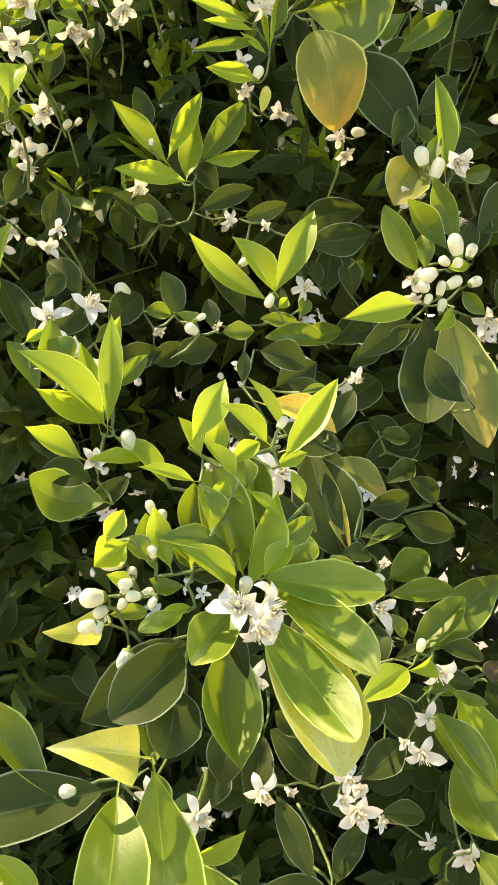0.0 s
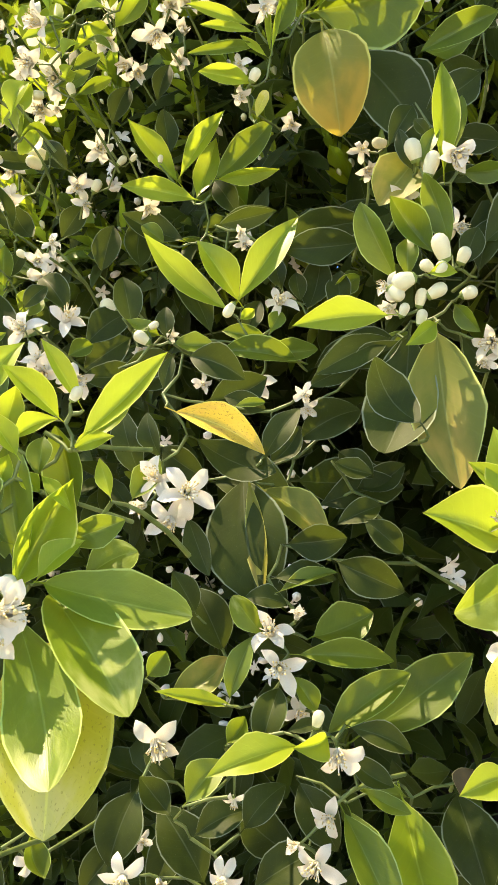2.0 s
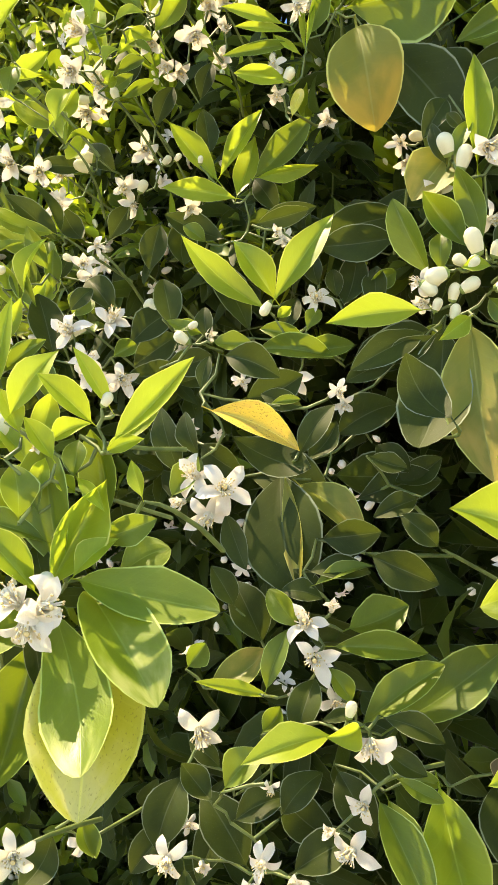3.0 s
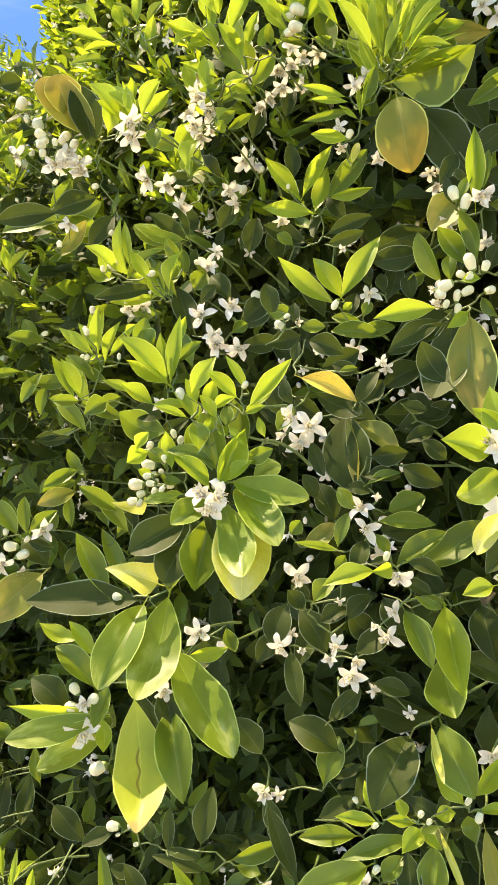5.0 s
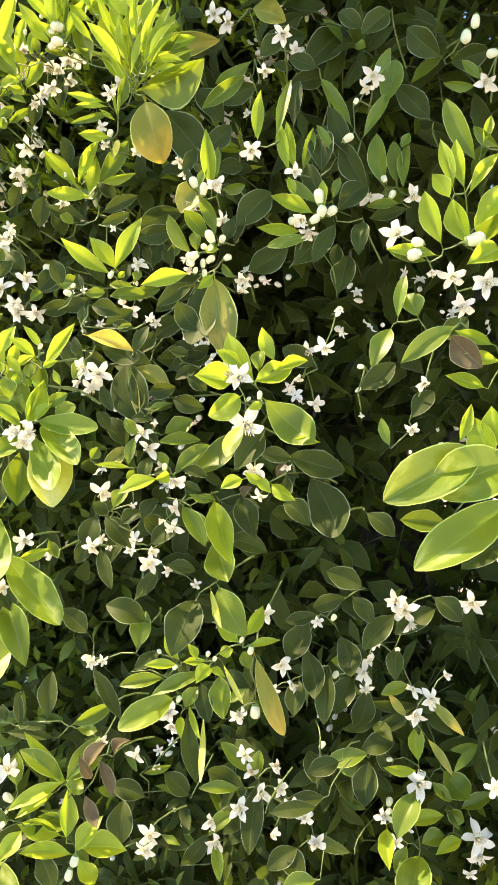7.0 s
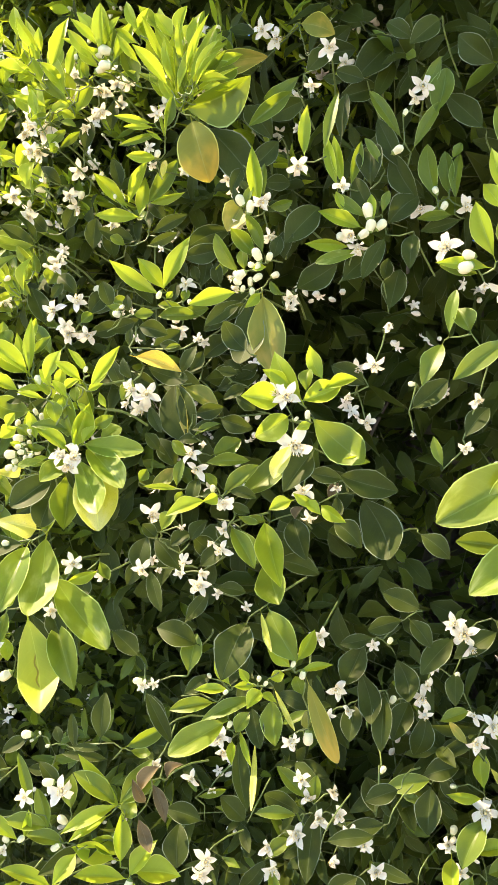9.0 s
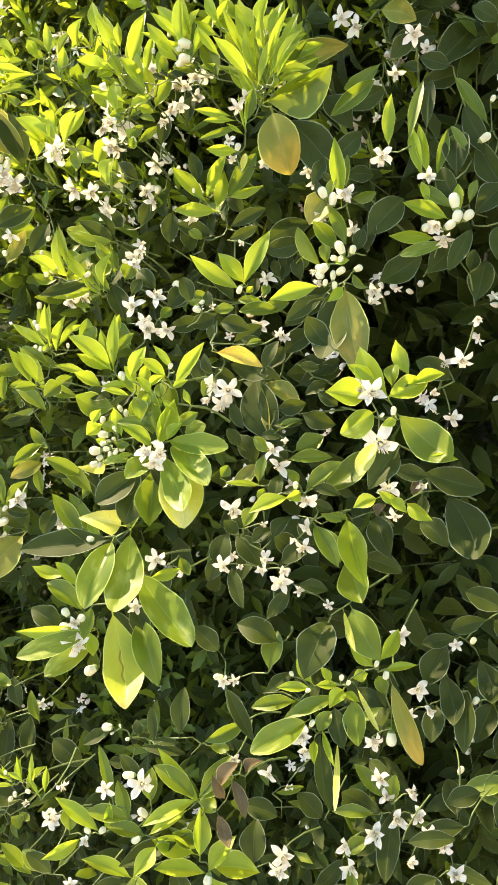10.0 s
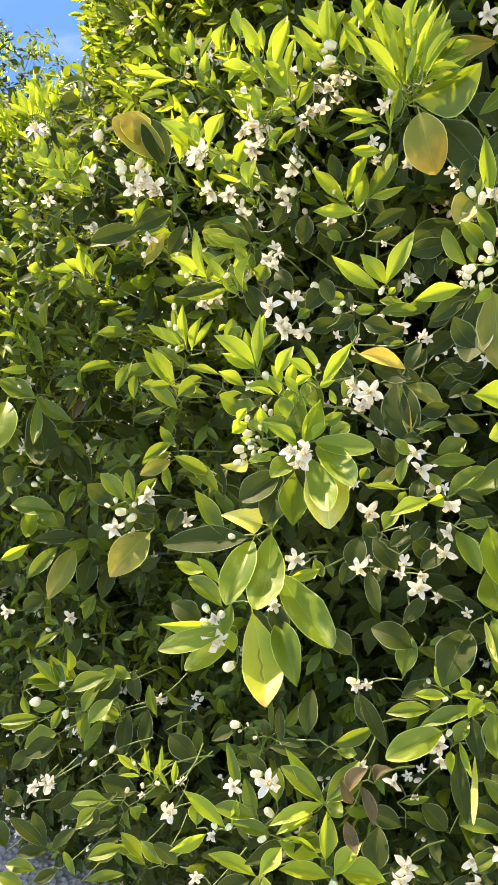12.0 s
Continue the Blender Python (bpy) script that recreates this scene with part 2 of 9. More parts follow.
SHAPE_OF = {"young": "young", "green": "green", "mature": "mature", "pale": "broad", "pale_yellow": "broad", "turning": "mature", "golden": "broad", "orange": "green", "scarred": "mature", "dry": "green", "wide": "broad", "curled": "curled"}
LEAF_MESH = {k: [grid_mesh("leaf", leaf_grid(SHAPE_OF[k], 12, 8, i * 7 + 3), LEAF[k, False]) for i in range(9)] for k in SHAPE_OF}


def tube(bm, path, radii, sides=6, mat=0):
    """A round stem along a path of points."""
    rings = []
    for i, p in enumerate(path):
        d = (Vector(path[min(i + 1, len(path) - 1)]) - Vector(path[max(i - 1, 0)]))
        q = (d if d.length > 1e-6 else Vector((0, 0, 1))).to_track_quat("Z", "Y")
        rings.append([bm.verts.new(Vector(p) + q @ Vector((radii[i] * math.cos(2 * math.pi * k / sides), radii[i] * math.sin(2 * math.pi * k / sides), 0))) for k in range(sides)])
    for a, b in zip(rings, rings[1:]):
        for k in range(sides):
            f = bm.faces.new((a[k], a[(k + 1) % sides], b[(k + 1) % sides], b[k]))
            f.smooth, f.material_index = True, mat
    f = bm.faces.new(rings[-1])
    f.material_index = mat


def mesh_of(name, bm, *materials):
    me = bpy.data.meshes.new(name)
    bm.to_mesh(me)
    bm.free()
    for m in materials:
        me.materials.append(m)
    return me


def petal_grid(seed, rows=9, cols=4):
    """A fleshy strap petal one long that first rises, then rolls back towards its pointed tip."""
    rnd = random.Random(seed)
    back, cup = (0.3, 0.7, 1.1, 1.5, 1.9, 2.4, 0.9)[seed % 7], rnd.uniform(0.25, 0.6)
    skew, turn = rnd.uniform(-0.10, 0.10), rnd.uniform(-0.5, 0.5)
    vs, fs, uvs = [], [], []
    y = z = 0.0
    for r in range(rows + 1):
        s = r / rows
        w = 0.47 * (0.45 + 0.55 * math.sin(math.pi * min(1, s * 0.98 + 0.02)) ** 0.8) * min(1.0, (1.02 - s) * 3.2) ** 0.75
        ang = 0.35 - (0.35 + back) * s ** 1.6
        for c in range(cols + 1):
            a = 2 * c / cols - 1
            x = a * w / 2
            lift = cup * x * x * 4 * (1 - 0.3 * s) + turn * x * s
            vs.append((x + skew * s * s, y - lift * math.sin(ang), z + lift * math.cos(ang)))
            uvs.append((a / 2 + 0.5, s))
        y += math.cos(ang) / rows
        z += math.sin(ang) / rows
    n = cols + 1
    for r in range(rows):
        for c in range(cols):
            i = r * n + c
            fs.append((i, i + 1, i + n + 1, i + n))
    return np.array(vs), np.array(fs), np.array(uvs)


PETAL_MESH = [grid_mesh("petal", petal_grid(i), PETAL) for i in range(7)]


def stamen_mesh(seed):
    """The column of fused white filaments with yellow anthers round the pistil."""
    rnd = random.Random(seed)
    bm = bmesh.new()
    for k in range(16):
        a = 2 * math.pi * k / 16 + rnd.uniform(-0.12, 0.12)
        r, h = rnd.uniform(0.17, 0.34), rnd.uniform(0.46, 0.72)
        tip = (r * math.cos(a), r * math.sin(a), h)
        tube(bm, [(0.13 * math.cos(a), 0.13 * math.sin(a), 0), (0.145 * math.cos(a), 0.145 * math.sin(a), h * 0.55), tip], [0.044, 0.038, 0.018], 4, 0)
        tube(bm, [(tip[0], tip[1], h - 0.02), (tip[0], tip[1], h + 0.03), (tip[0] * 1.05, tip[1] * 1.05, h + 0.08)], [0.016, 0.036, 0.014], 5, 1)
    tube(bm, [(0, 0, 0), (0, 0, 0.50)], [0.06, 0.05], 6, 0)
    tube(bm, [(0, 0, 0.50), (0, 0, 0.56), (0, 0, 0.61)], [0.05, 0.085, 0.04], 8, 1)
    return mesh_of("flower_centre", bm, STAMEN, ANTHER)


STAMEN_MESH = [stamen_mesh(i) for i in range(3)]


def turned(bm, profile, sides, mats):
    """A body of revolution about z from (radius, height) pairs."""
    rings = [[bm.verts.new((r * math.cos(2 * math.pi * k / sides), r * math.sin(2 * math.pi * k / sides), h)) for k in range(sides)] for r, h in profile]
    for i, (a, b) in enumerate(zip(rings, rings[1:])):
        for k in range(sides):
            f = bm.faces.new((a[k], a[(k + 1) % sides], b[(k + 1) % sides], b[k]))
            f.smooth, f.material_index = True, mats[i]
    bm.faces.new(rings[0][::-1]).material_index = mats[0]
    bm.faces.new(rings[-1]).material_index = mats[-1]


def calyx_mesh():
    bm = bmesh.new()
    turned(bm, [(0.05, -0.30), (0.05, -0.12), (0.13, -0.09), (0.17, 0.0), (0.12, 0.03)], 8, [0, 0, 0, 0])
    return mesh_of("flower", bm, CALYX)


def bud_mesh():
    bm = bmesh.new()
    turned(bm, [(0.06, -0.62), (0.06, -0.50), (0.20, -0.46), (0.22, -0.38), (0.23, -0.33), (0.29, -0.12), (0.325, 0.10), (0.30, 0.30), (0.20, 0.44), (0.08, 0.50)], 10, [0, 0, 0, 0, 1, 1, 1, 1, 1])
    return mesh_of("bud", bm, CALYX, BUDSKIN)


CALYX_MESH, BUD_MESH = calyx_mesh(), bud_mesh()

# ---- ground and the tree ----
bm = bmesh.new()
_n, _half = 60, 150.0
_row = []
for _i in range(_n + 1):
    _a = 2 * _i / _n - 1
    _row.append(_half * math.copysign(abs(_a) ** 3, _a))
_grid = [[bm.verts.new((x, y, 0.02 * noise.noise(Vector((x * 1.3, y * 1.3, 0.0))) if abs(x) < 8 and abs(y) < 8 else 0.0)) for x in _row] for y in _row]
for _i in range(_n):
    for _k in range(_n):
        bm.faces.new((_grid[_i][_k], _grid[_i][_k + 1], _grid[_i + 1][_k + 1], _grid[_i + 1][_k])).smooth = True
ground = tagged(new("ground", mesh_of("ground", bm, GROUND)), "dry grey-brown earth and gravel under the tree", "ground", kind="structure")



def sky_material():
    """Clear blue air with thin drawn-out cloud, far behind the trees."""
    m, nodes, links = node_material("far_sky")
    nodes.remove(nodes["Principled BSDF"])
    tc = nodes.new("ShaderNodeTexCoord")
    stretch = nodes.new("ShaderNodeMapping")
    stretch.inputs["Scale"].default_value = (0.010, 0.010, 0.035)
    links.new(tc.outputs["Object"], stretch.inputs["Vector"])
    cloud = nodes.new("ShaderNodeTexNoise")
    cloud.inputs["Scale"].default_value, cloud.inputs["Detail"].default_value = 1.6, 6
    links.new(stretch.outputs[0], cloud.inputs["Vector"])
    glow = nodes.new("ShaderNodeEmission")
    links.new(mix_node(nodes, links, ramp_node(nodes, links, cloud.outputs[0], 0.5, 0.8), (0.035, 0.105, 0.30), (0.10, 0.17, 0.33)), glow.inputs["Color"])
    links.new(glow.outputs[0], nodes["Material Output"].inputs["Surface"])
    return m


bm = bmesh.new()
_arc = [radians(5 + 80 * i / 32) for i in range(33)]
_low, _high = ([bm.verts.new((-380 * math.sin(a), 380 * math.cos(a), z)) for a in _arc] for z in (-2.0, 210.0))
for _i in range(32):
    bm.faces.new((_low[_i], _low[_i + 1], _high[_i + 1], _high[_i]))
backdrop = tagged(new("backdrop", mesh_of("backdrop", bm, sky_material())), "clear blue sky with thin cloud beyond the trees", "sky", kind="structure")

tree = tagged(new("citrus_tree"), "bushy flowering citrus tree with glossy green leaves and white blossoms", "tree")
tree.location = (0.0, 1.95, 0.0)


def under(ob, parent):
    """Parents ob without moving it."""
    ob.parent = parent
    ob.matrix_parent_inverse = Matrix.Translation(-Vector(parent.get("at", parent.location)))
    return ob


def trunk_and_limbs():
    rnd = random.Random(4)
    bm = bmesh.new()
    tube(bm, [(0, 1.95, -0.05), (0.02, 1.95, 0.05), (0.03, 1.94, 0.3), (0.0, 1.93, 0.62)], [0.13, 0.095, 0.082, 0.085], 14)
    under(new("trunk", mesh_of("trunk", bm, BARK)), tree)
    ends = [(-1.0, 1.5, 1.15), (-0.45, 1.4, 1.5), (0.05, 1.6, 1.5), (0.55, 1.72, 1.55), (0.95, 1.8, 1.5), (0.65, 1.8, 2.2), (0.25, 1.8, 2.1), (-1.2, 1.9, 1.3), (0.3, 2.6, 1.7), (-0.5, 2.7, 1.6), (-0.1, 1.45, 1.0), (-0.75, 1.3, 0.85), (0.5, 1.6, 0.95)]
    for e in ends:
        bm = bmesh.new()
        a, b = Vector((0, 1.93, 0.58)), Vector(e)
        path, rad = [], []
        for i in range(9):
            s = i / 8
            p = a.lerp(b, s)
            p += Vector((rnd.uniform(-0.03, 0.03), rnd.uniform(-0.03, 0.03), 0.16 * math.sin(math.pi * s) + rnd.uniform(-0.02, 0.02))) * (1 if 0 < i < 8 else 0)
            path.append(p)
            rad.append(0.045 * (1 - s) + 0.007)
        tube(bm, path, rad, 8)
        for i in (7, 8):
            for _ in range(2):
                d = (b - a).normalized() * 0.25 + Vector((rnd.uniform(-1, 1), rnd.uniform(-1, 0.6), rnd.uniform(-0.3, 1))).normalized() * 0.3
                q = path[i]
                tube(bm, [q, q + d * 0.5 + Vector((0, 0, 0.02)), q + d], [0.008, 0.005, 0.003], 5)
        under(new("limb", mesh_of("limb", bm, BARK)), tree)


trunk_and_limbs()


class Sprig:
    """One leafy twig of the tree with its leaves; blossoms and buds hang on the tree beside them."""

    count = 0

    def __init__(self, label):
        self.label, self.leaves, self.ends = label, [], []
        Sprig.count += 1
        self.rnd = random.Random(Sprig.count)

    def leaf(self, kind, base, tip, width, roll):
        base, tip = Vector(base), Vector(tip)
        axis = tip - base
        y = axis.normalized()
        ref = Vector((0.15, -1.0, 0.3)).normalized()
        n0 = (ref - y * ref.dot(y)).normalized()
        s0 = y.cross(n0)
        z = n0 * math.cos(radians(roll)) + s0 * math.sin(radians(roll))
        x = y.cross(z)
        m = Matrix((x * width, y * axis.length, z * width)).transposed().to_4x4()
        m.translation = base
        ob = new("leaf", self.rnd.choice(LEAF_MESH[kind]))
        ob.matrix_basis = m
        self.leaves.append((ob, len(self.ends)))
        self.ends.append((base - axis * 0.12, 0.0011))

    def flower(self, place, size, facing, spin):
        place, facing = Vector(place), Vector(facing).normalized()
        q = facing.to_track_quat("Z", "Y").to_matrix().to_4x4()
        half = size * 0.54
        ob = new("flower", CALYX_MESH)
        ob.matrix_basis = Matrix.Translation(place) @ q @ pose(0, 0, 0, 0, 0, spin) @ Matrix.Scale(half, 4)
        under(ob, tree)
        openness = self.rnd.choice((-6, 4, 12, 20, 32, 46, 64))
        for k in range(5):
            if self.rnd.random() < 0.08:
                continue
            p = new("petal", self.rnd.choice(PETAL_MESH))
            p.matrix_basis = pose(0, 0, 0, 0, 0, 72 * k + self.rnd.uniform(-13, 13)) @ pose(0, 0.05, 0, openness + self.rnd.uniform(-20, 16), self.rnd.uniform(-24, 24), 0) @ Matrix.Scale(self.rnd.uniform(0.84, 1.1), 4)
            p.parent = ob
        st = new("flower_centre", self.rnd.choice(STAMEN_MESH))
        st.parent = ob
        self.ends.append((place - facing * half * 0.3, 0.0010))

    def bud(self, place, size, axis):
        place, axis = Vector(place), Vector(axis).normalized()
        ob = new("bud", BUD_MESH)
        fat = self.rnd.uniform(0.85, 1.15)
        ob.matrix_basis = Matrix.Translation(place) @ axis.to_track_quat("Z", "Y").to_matrix().to_4x4() @ Matrix.Diagonal((size * fat * 1.06, size * fat * 1.06, size, 1))
        under(ob, tree)
        self.ends.append((place - axis * size * 0.6, 0.0009))

    def grow(self):
        """The twigs: each bunch of leaves, blossoms and buds that stand close together has a stem of its own from inside the crown."""
        bunches = []
        for i, (p, r) in enumerate(self.ends):
            close = [b for b in bunches if any((self.ends[k][0] - p).length < 0.045 for k in b)]
            bunches = [b for b in bunches if b not in close] + [sum(close, []) + [i]]
        owner = {}
        for bunch in bunches:
            pts = sorted((self.ends[k][0] for k in bunch), key=lambda p: -p.y)
            mid = sum(pts, Vector()) / len(pts)
            inward = (Vector((0.0, 1.95, 1.15)) - mid).normalized()
            hub = pts[0] + inward * 0.012
            bm = bmesh.new()
            side = Vector((self.rnd.uniform(-1, 1), self.rnd.uniform(0, 0.6), self.rnd.uniform(-1, 0.4))) * 0.03
            tube(bm, [hub + inward * 0.055 + side, hub + inward * 0.034 + side * 0.45, hub + inward * 0.012 + side * 0.1, hub], [0.0013, 0.0012, 0.0011, 0.0009], 6)
            grown, rest = [hub], pts
            while rest:
                gap, i, k = min(((p - g).length, i, k) for i, p in enumerate(rest) for k, g in enumerate(grown))
                p, g = rest.pop(i), grown[k]
                fork = p.lerp(g, 0.45) + inward * gap * 0.25
                tube(bm, [g, fork, p], [0.0010, 0.0009, 0.0006], 5)
                grown += [fork, p]
            twig = new("twig", mesh_of("twig", bm, YOUNGWOOD))
            twig["label"] = self.label
            under(twig, tree)
            for k in bunch:
                owner[k] = twig
        for ob, k in self.leaves:
            ob.parent = owner[k]
            ob.matrix_parent_inverse = Matrix.Translation(-tree.location) @ Matrix.Translation(tree.location)


# ---- leaf sprays, blossoms and buds of the near side ----
s = Sprig("young leafy shoot with white buds and a double blossom standing out in sunlight")
s.leaf("pale", (0.161, 0.391, 1.445), (0.216, 0.408, 1.440), 0.023, -22)
s.leaf("pale", (0.160, 0.397, 1.440), (0.214, 0.375, 1.410), 0.029, -45)
s.leaf("pale", (0.161, 0.378, 1.433), (0.209, 0.342, 1.395), 0.027, -26)
s.leaf("pale_yellow", (0.162, 0.397, 1.421), (0.203, 0.348, 1.376), 0.043, -39)
s.leaf("green", (0.146, 0.382, 1.420), (0.162, 0.346, 1.377), 0.030, -29)
s.leaf("pale", (0.149, 0.382, 1.433), (0.140, 0.347, 1.422), 0.022, -0)
s.leaf("young", (0.155, 0.380, 1.443), (0.169, 0.397, 1.485), 0.021, 44)
s.leaf("young", (0.161, 0.387, 1.447), (0.173, 0.398, 1.463), 0.012, -3)
s.leaf("young", (0.149, 0.378, 1.441), (0.127, 0.367, 1.466), 0.015, 42)
s.leaf("green", (0.149, 0.393, 1.447), (0.132, 0.398, 1.500), 0.025, 8)
s.leaf("green", (0.157, 0.407, 1.464), (0.145, 0.409, 1.505), 0.018, 7)
s.leaf("green", (0.161, 0.402, 1.460), (0.179, 0.416, 1.469), 0.013, 26)
s.leaf("pale", (0.166, 0.409, 1.445), (0.179, 0.425, 1.457), 0.017, 3)
s.leaf("mature", (0.146, 0.387, 1.442), (0.139, 0.388, 1.458), 0.011, 30)
s.leaf("green", (0.144, 0.388, 1.459), (0.118, 0.366, 1.468), 0.013, 35)
s.leaf("green", (0.128, 0.380, 1.463), (0.129, 0.385, 1.490), 0.016, 15)
s.leaf("green", (0.115, 0.368, 1.453), (0.110, 0.371, 1.478), 0.011, 22)
s.leaf("mature", (0.139, 0.387, 1.428), (0.156, 0.376, 1.402), 0.010, -22)
s.flower((0.155, 0.365, 1.439), 0.0274, (0.04, -0.83, 0.56), 113)
s.flower((0.162, 0.362, 1.436), 0.0284, (0.61, -0.57, -0.54), 80)
s.flower((0.164, 0.366, 1.439), 0.0271, (0.97, -0.19, 0.16), 27)
s.bud((0.154, 0.379, 1.445), 0.0087, (0.24, -0.04, 0.97))
s.bud((0.092, 0.374, 1.453), 0.0120, (-0.66, -0.73, 0.19))
s.bud((0.095, 0.375, 1.446), 0.0078, (-0.60, -0.74, -0.31))
s.bud((0.100, 0.379, 1.447), 0.0068, (-0.04, -0.23, 0.97))
s.bud((0.085, 0.367, 1.438), 0.0125, (-0.66, -0.74, 0.11))
s.bud((0.097, 0.376, 1.440), 0.0062, (0.51, 0.13, 0.85))
s.bud((0.106, 0.382, 1.437), 0.0068, (0.88, 0.34, 0.34))
s.bud((0.088, 0.369, 1.431), 0.0078, (-0.60, -0.74, -0.31))
s.bud((0.096, 0.375, 1.433), 0.0068, (0.51, 0.13, 0.85))
s.bud((0.083, 0.365, 1.425), 0.0094, (-0.64, -0.75, -0.14))
s.bud((0.087, 0.368, 1.424), 0.0078, (-0.23, -0.53, -0.82))
s.bud((0.107, 0.386, 1.477), 0.0078, (-0.17, -0.33, 0.93))
s.bud((0.111, 0.389, 1.472), 0.0078, (0.24, -0.04, 0.97))
s.bud((0.092, 0.375, 1.468), 0.0073, (0.51, 0.13, 0.85))
s.bud((0.098, 0.373, 1.407), 0.0109, (-0.10, -0.45, -0.89))
s.leaf("pale", (0.129, 0.363, 1.435), (0.115, 0.345, 1.433), 0.009, 12)
s.leaf("young", (0.131, 0.370, 1.436), (0.118, 0.359, 1.434), 0.006, 15)
s.leaf("wide", (0.124, 0.377, 1.413), (0.104, 0.340, 1.393), 0.029, -5)
s.leaf("wide", (0.121, 0.378, 1.393), (0.122, 0.356, 1.370), 0.027, -21)
s.leaf("young", (0.105, 0.360, 1.467), (0.097, 0.345, 1.461), 0.016, -5)
s.leaf("green", (0.137, 0.380, 1.469), (0.132, 0.381, 1.490), 0.016, 49)
s.leaf("young", (0.123, 0.366, 1.455), (0.115, 0.368, 1.482), 0.012, 15)
s.leaf("young", (0.130, 0.373, 1.453), (0.122, 0.370, 1.466), 0.010, 48)
s.leaf("green", (0.138, 0.386, 1.453), (0.120, 0.376, 1.468), 0.014, 34)
s.leaf("young", (0.132, 0.373, 1.493), (0.111, 0.360, 1.501), 0.007, 26)
s.leaf("young", (0.148, 0.387, 1.493), (0.137, 0.382, 1.510), 0.010, 41)
s.leaf("green", (0.111, 0.368, 1.458), (0.102, 0.363, 1.468), 0.012, 37)
s.leaf("young", (0.141, 0.383, 1.479), (0.144, 0.387, 1.493), 0.009, 19)
s.leaf("young", (0.096, 0.356, 1.469), (0.103, 0.363, 1.481), 0.010, 19)
s.leaf("young", (0.132, 0.384, 1.503), (0.124, 0.381, 1.521), 0.010, 43)
s.leaf("young", (0.153, 0.395, 1.479), (0.145, 0.391, 1.486), 0.008, 29)
s.leaf("green", (0.127, 0.372, 1.445), (0.114, 0.363, 1.450), 0.009, 30)
s.leaf("young", (0.175, 0.411, 1.478), (0.169, 0.410, 1.493), 0.007, 10)
s.leaf("young", (0.105, 0.363, 1.446), (0.097, 0.357, 1.453), 0.008, 32)
s.bud((0.114, 0.368, 1.461), 0.0069, (-0.17, -0.33, 0.93))
s.bud((0.104, 0.360, 1.448), 0.0074, (-0.64, -0.75, -0.14))
s.bud((0.115, 0.364, 1.439), 0.0064, (-0.35, -0.60, -0.72))
s.bud((0.108, 0.359, 1.443), 0.0074, (-0.66, -0.73, 0.19))
s.grow()
s = Sprig("upright narrow lime leaves with a slender white bud in full sun")
s.leaf("young", (0.129, 0.382, 1.510), (0.141, 0.396, 1.537), 0.015, 15)
s.leaf("young", (0.160, 0.396, 1.508), (0.142, 0.383, 1.527), 0.012, 33)
s.leaf("young", (0.167, 0.399, 1.514), (0.152, 0.393, 1.538), 0.008, 37)
s.bud((0.167, 0.397, 1.517), 0.0068, (0.51, 0.13, 0.85))
s.leaf("young", (0.168, 0.401, 1.501), (0.190, 0.422, 1.537), 0.014, 6)
s.leaf("young", (0.168, 0.405, 1.499), (0.181, 0.416, 1.524), 0.010, 6)
s.leaf("young", (0.139, 0.388, 1.500), (0.140, 0.394, 1.520), 0.012, 24)
s.leaf("young", (0.144, 0.389, 1.499), (0.157, 0.399, 1.508), 0.009, 6)
s.leaf("young", (0.163, 0.402, 1.496), (0.177, 0.409, 1.502), 0.008, 5)
s.leaf("green", (0.139, 0.388, 1.472), (0.129, 0.387, 1.488), 0.010, 38)
s.leaf("young", (0.151, 0.398, 1.485), (0.168, 0.396, 1.473), 0.006, -18)
s.leaf("green", (0.147, 0.403, 1.500), (0.150, 0.396, 1.486), 0.011, -12)
s.flower((0.132, 0.393, 1.497), 0.0101, (0.79, -0.59, -0.14), 179)
s.grow()
s = Sprig("sunlit bunch of long lime leaves with white buds")
s.leaf("young", (0.072, 0.417, 1.511), (0.039, 0.396, 1.551), 0.020, 41)
s.leaf("young", (0.073, 0.419, 1.512), (0.071, 0.433, 1.567), 0.013, 17)
s.leaf("young", (0.068, 0.419, 1.512), (0.058, 0.422, 1.553), 0.013, 10)
s.leaf("green", (0.073, 0.428, 1.529), (0.088, 0.440, 1.546), 0.010, 19)
s.leaf("young", (0.073, 0.415, 1.512), (0.047, 0.394, 1.530), 0.014, -17)
s.leaf("young", (0.100, 0.427, 1.481), (0.079, 0.415, 1.506), 0.014, 44)
s.leaf("young", (0.091, 0.423, 1.493), (0.069, 0.402, 1.496), 0.009, 19)
s.leaf("young", (0.063, 0.409, 1.495), (0.042, 0.394, 1.514), 0.015, 35)
s.leaf("green", (0.073, 0.412, 1.473), (0.044, 0.389, 1.489), 0.027, 19)
s.leaf("mature", (0.063, 0.420, 1.482), (0.041, 0.407, 1.489), 0.018, 22)
s.leaf("mature", (0.060, 0.416, 1.465), (0.078, 0.435, 1.482), 0.012, 17)
s.bud((0.084, 0.419, 1.503), 0.0125, (-0.04, -0.23, 0.97))
s.flower((0.067, 0.414, 1.493), 0.0173, (0.29, -0.90, 0.32), 274)
s.leaf("young", (0.037, 0.404, 1.553), (0.044, 0.410, 1.559), 0.006, 28)
s.leaf("young", (0.070, 0.429, 1.542), (0.074, 0.437, 1.566), 0.009, 24)
s.leaf("green", (0.054, 0.419, 1.542), (0.045, 0.415, 1.555), 0.018, 31)
s.leaf("green", (0.037, 0.412, 1.542), (0.045, 0.421, 1.564), 0.016, 61)
s.grow()
s = Sprig("blossom cluster beside a curled spotted orange leaf in shade")
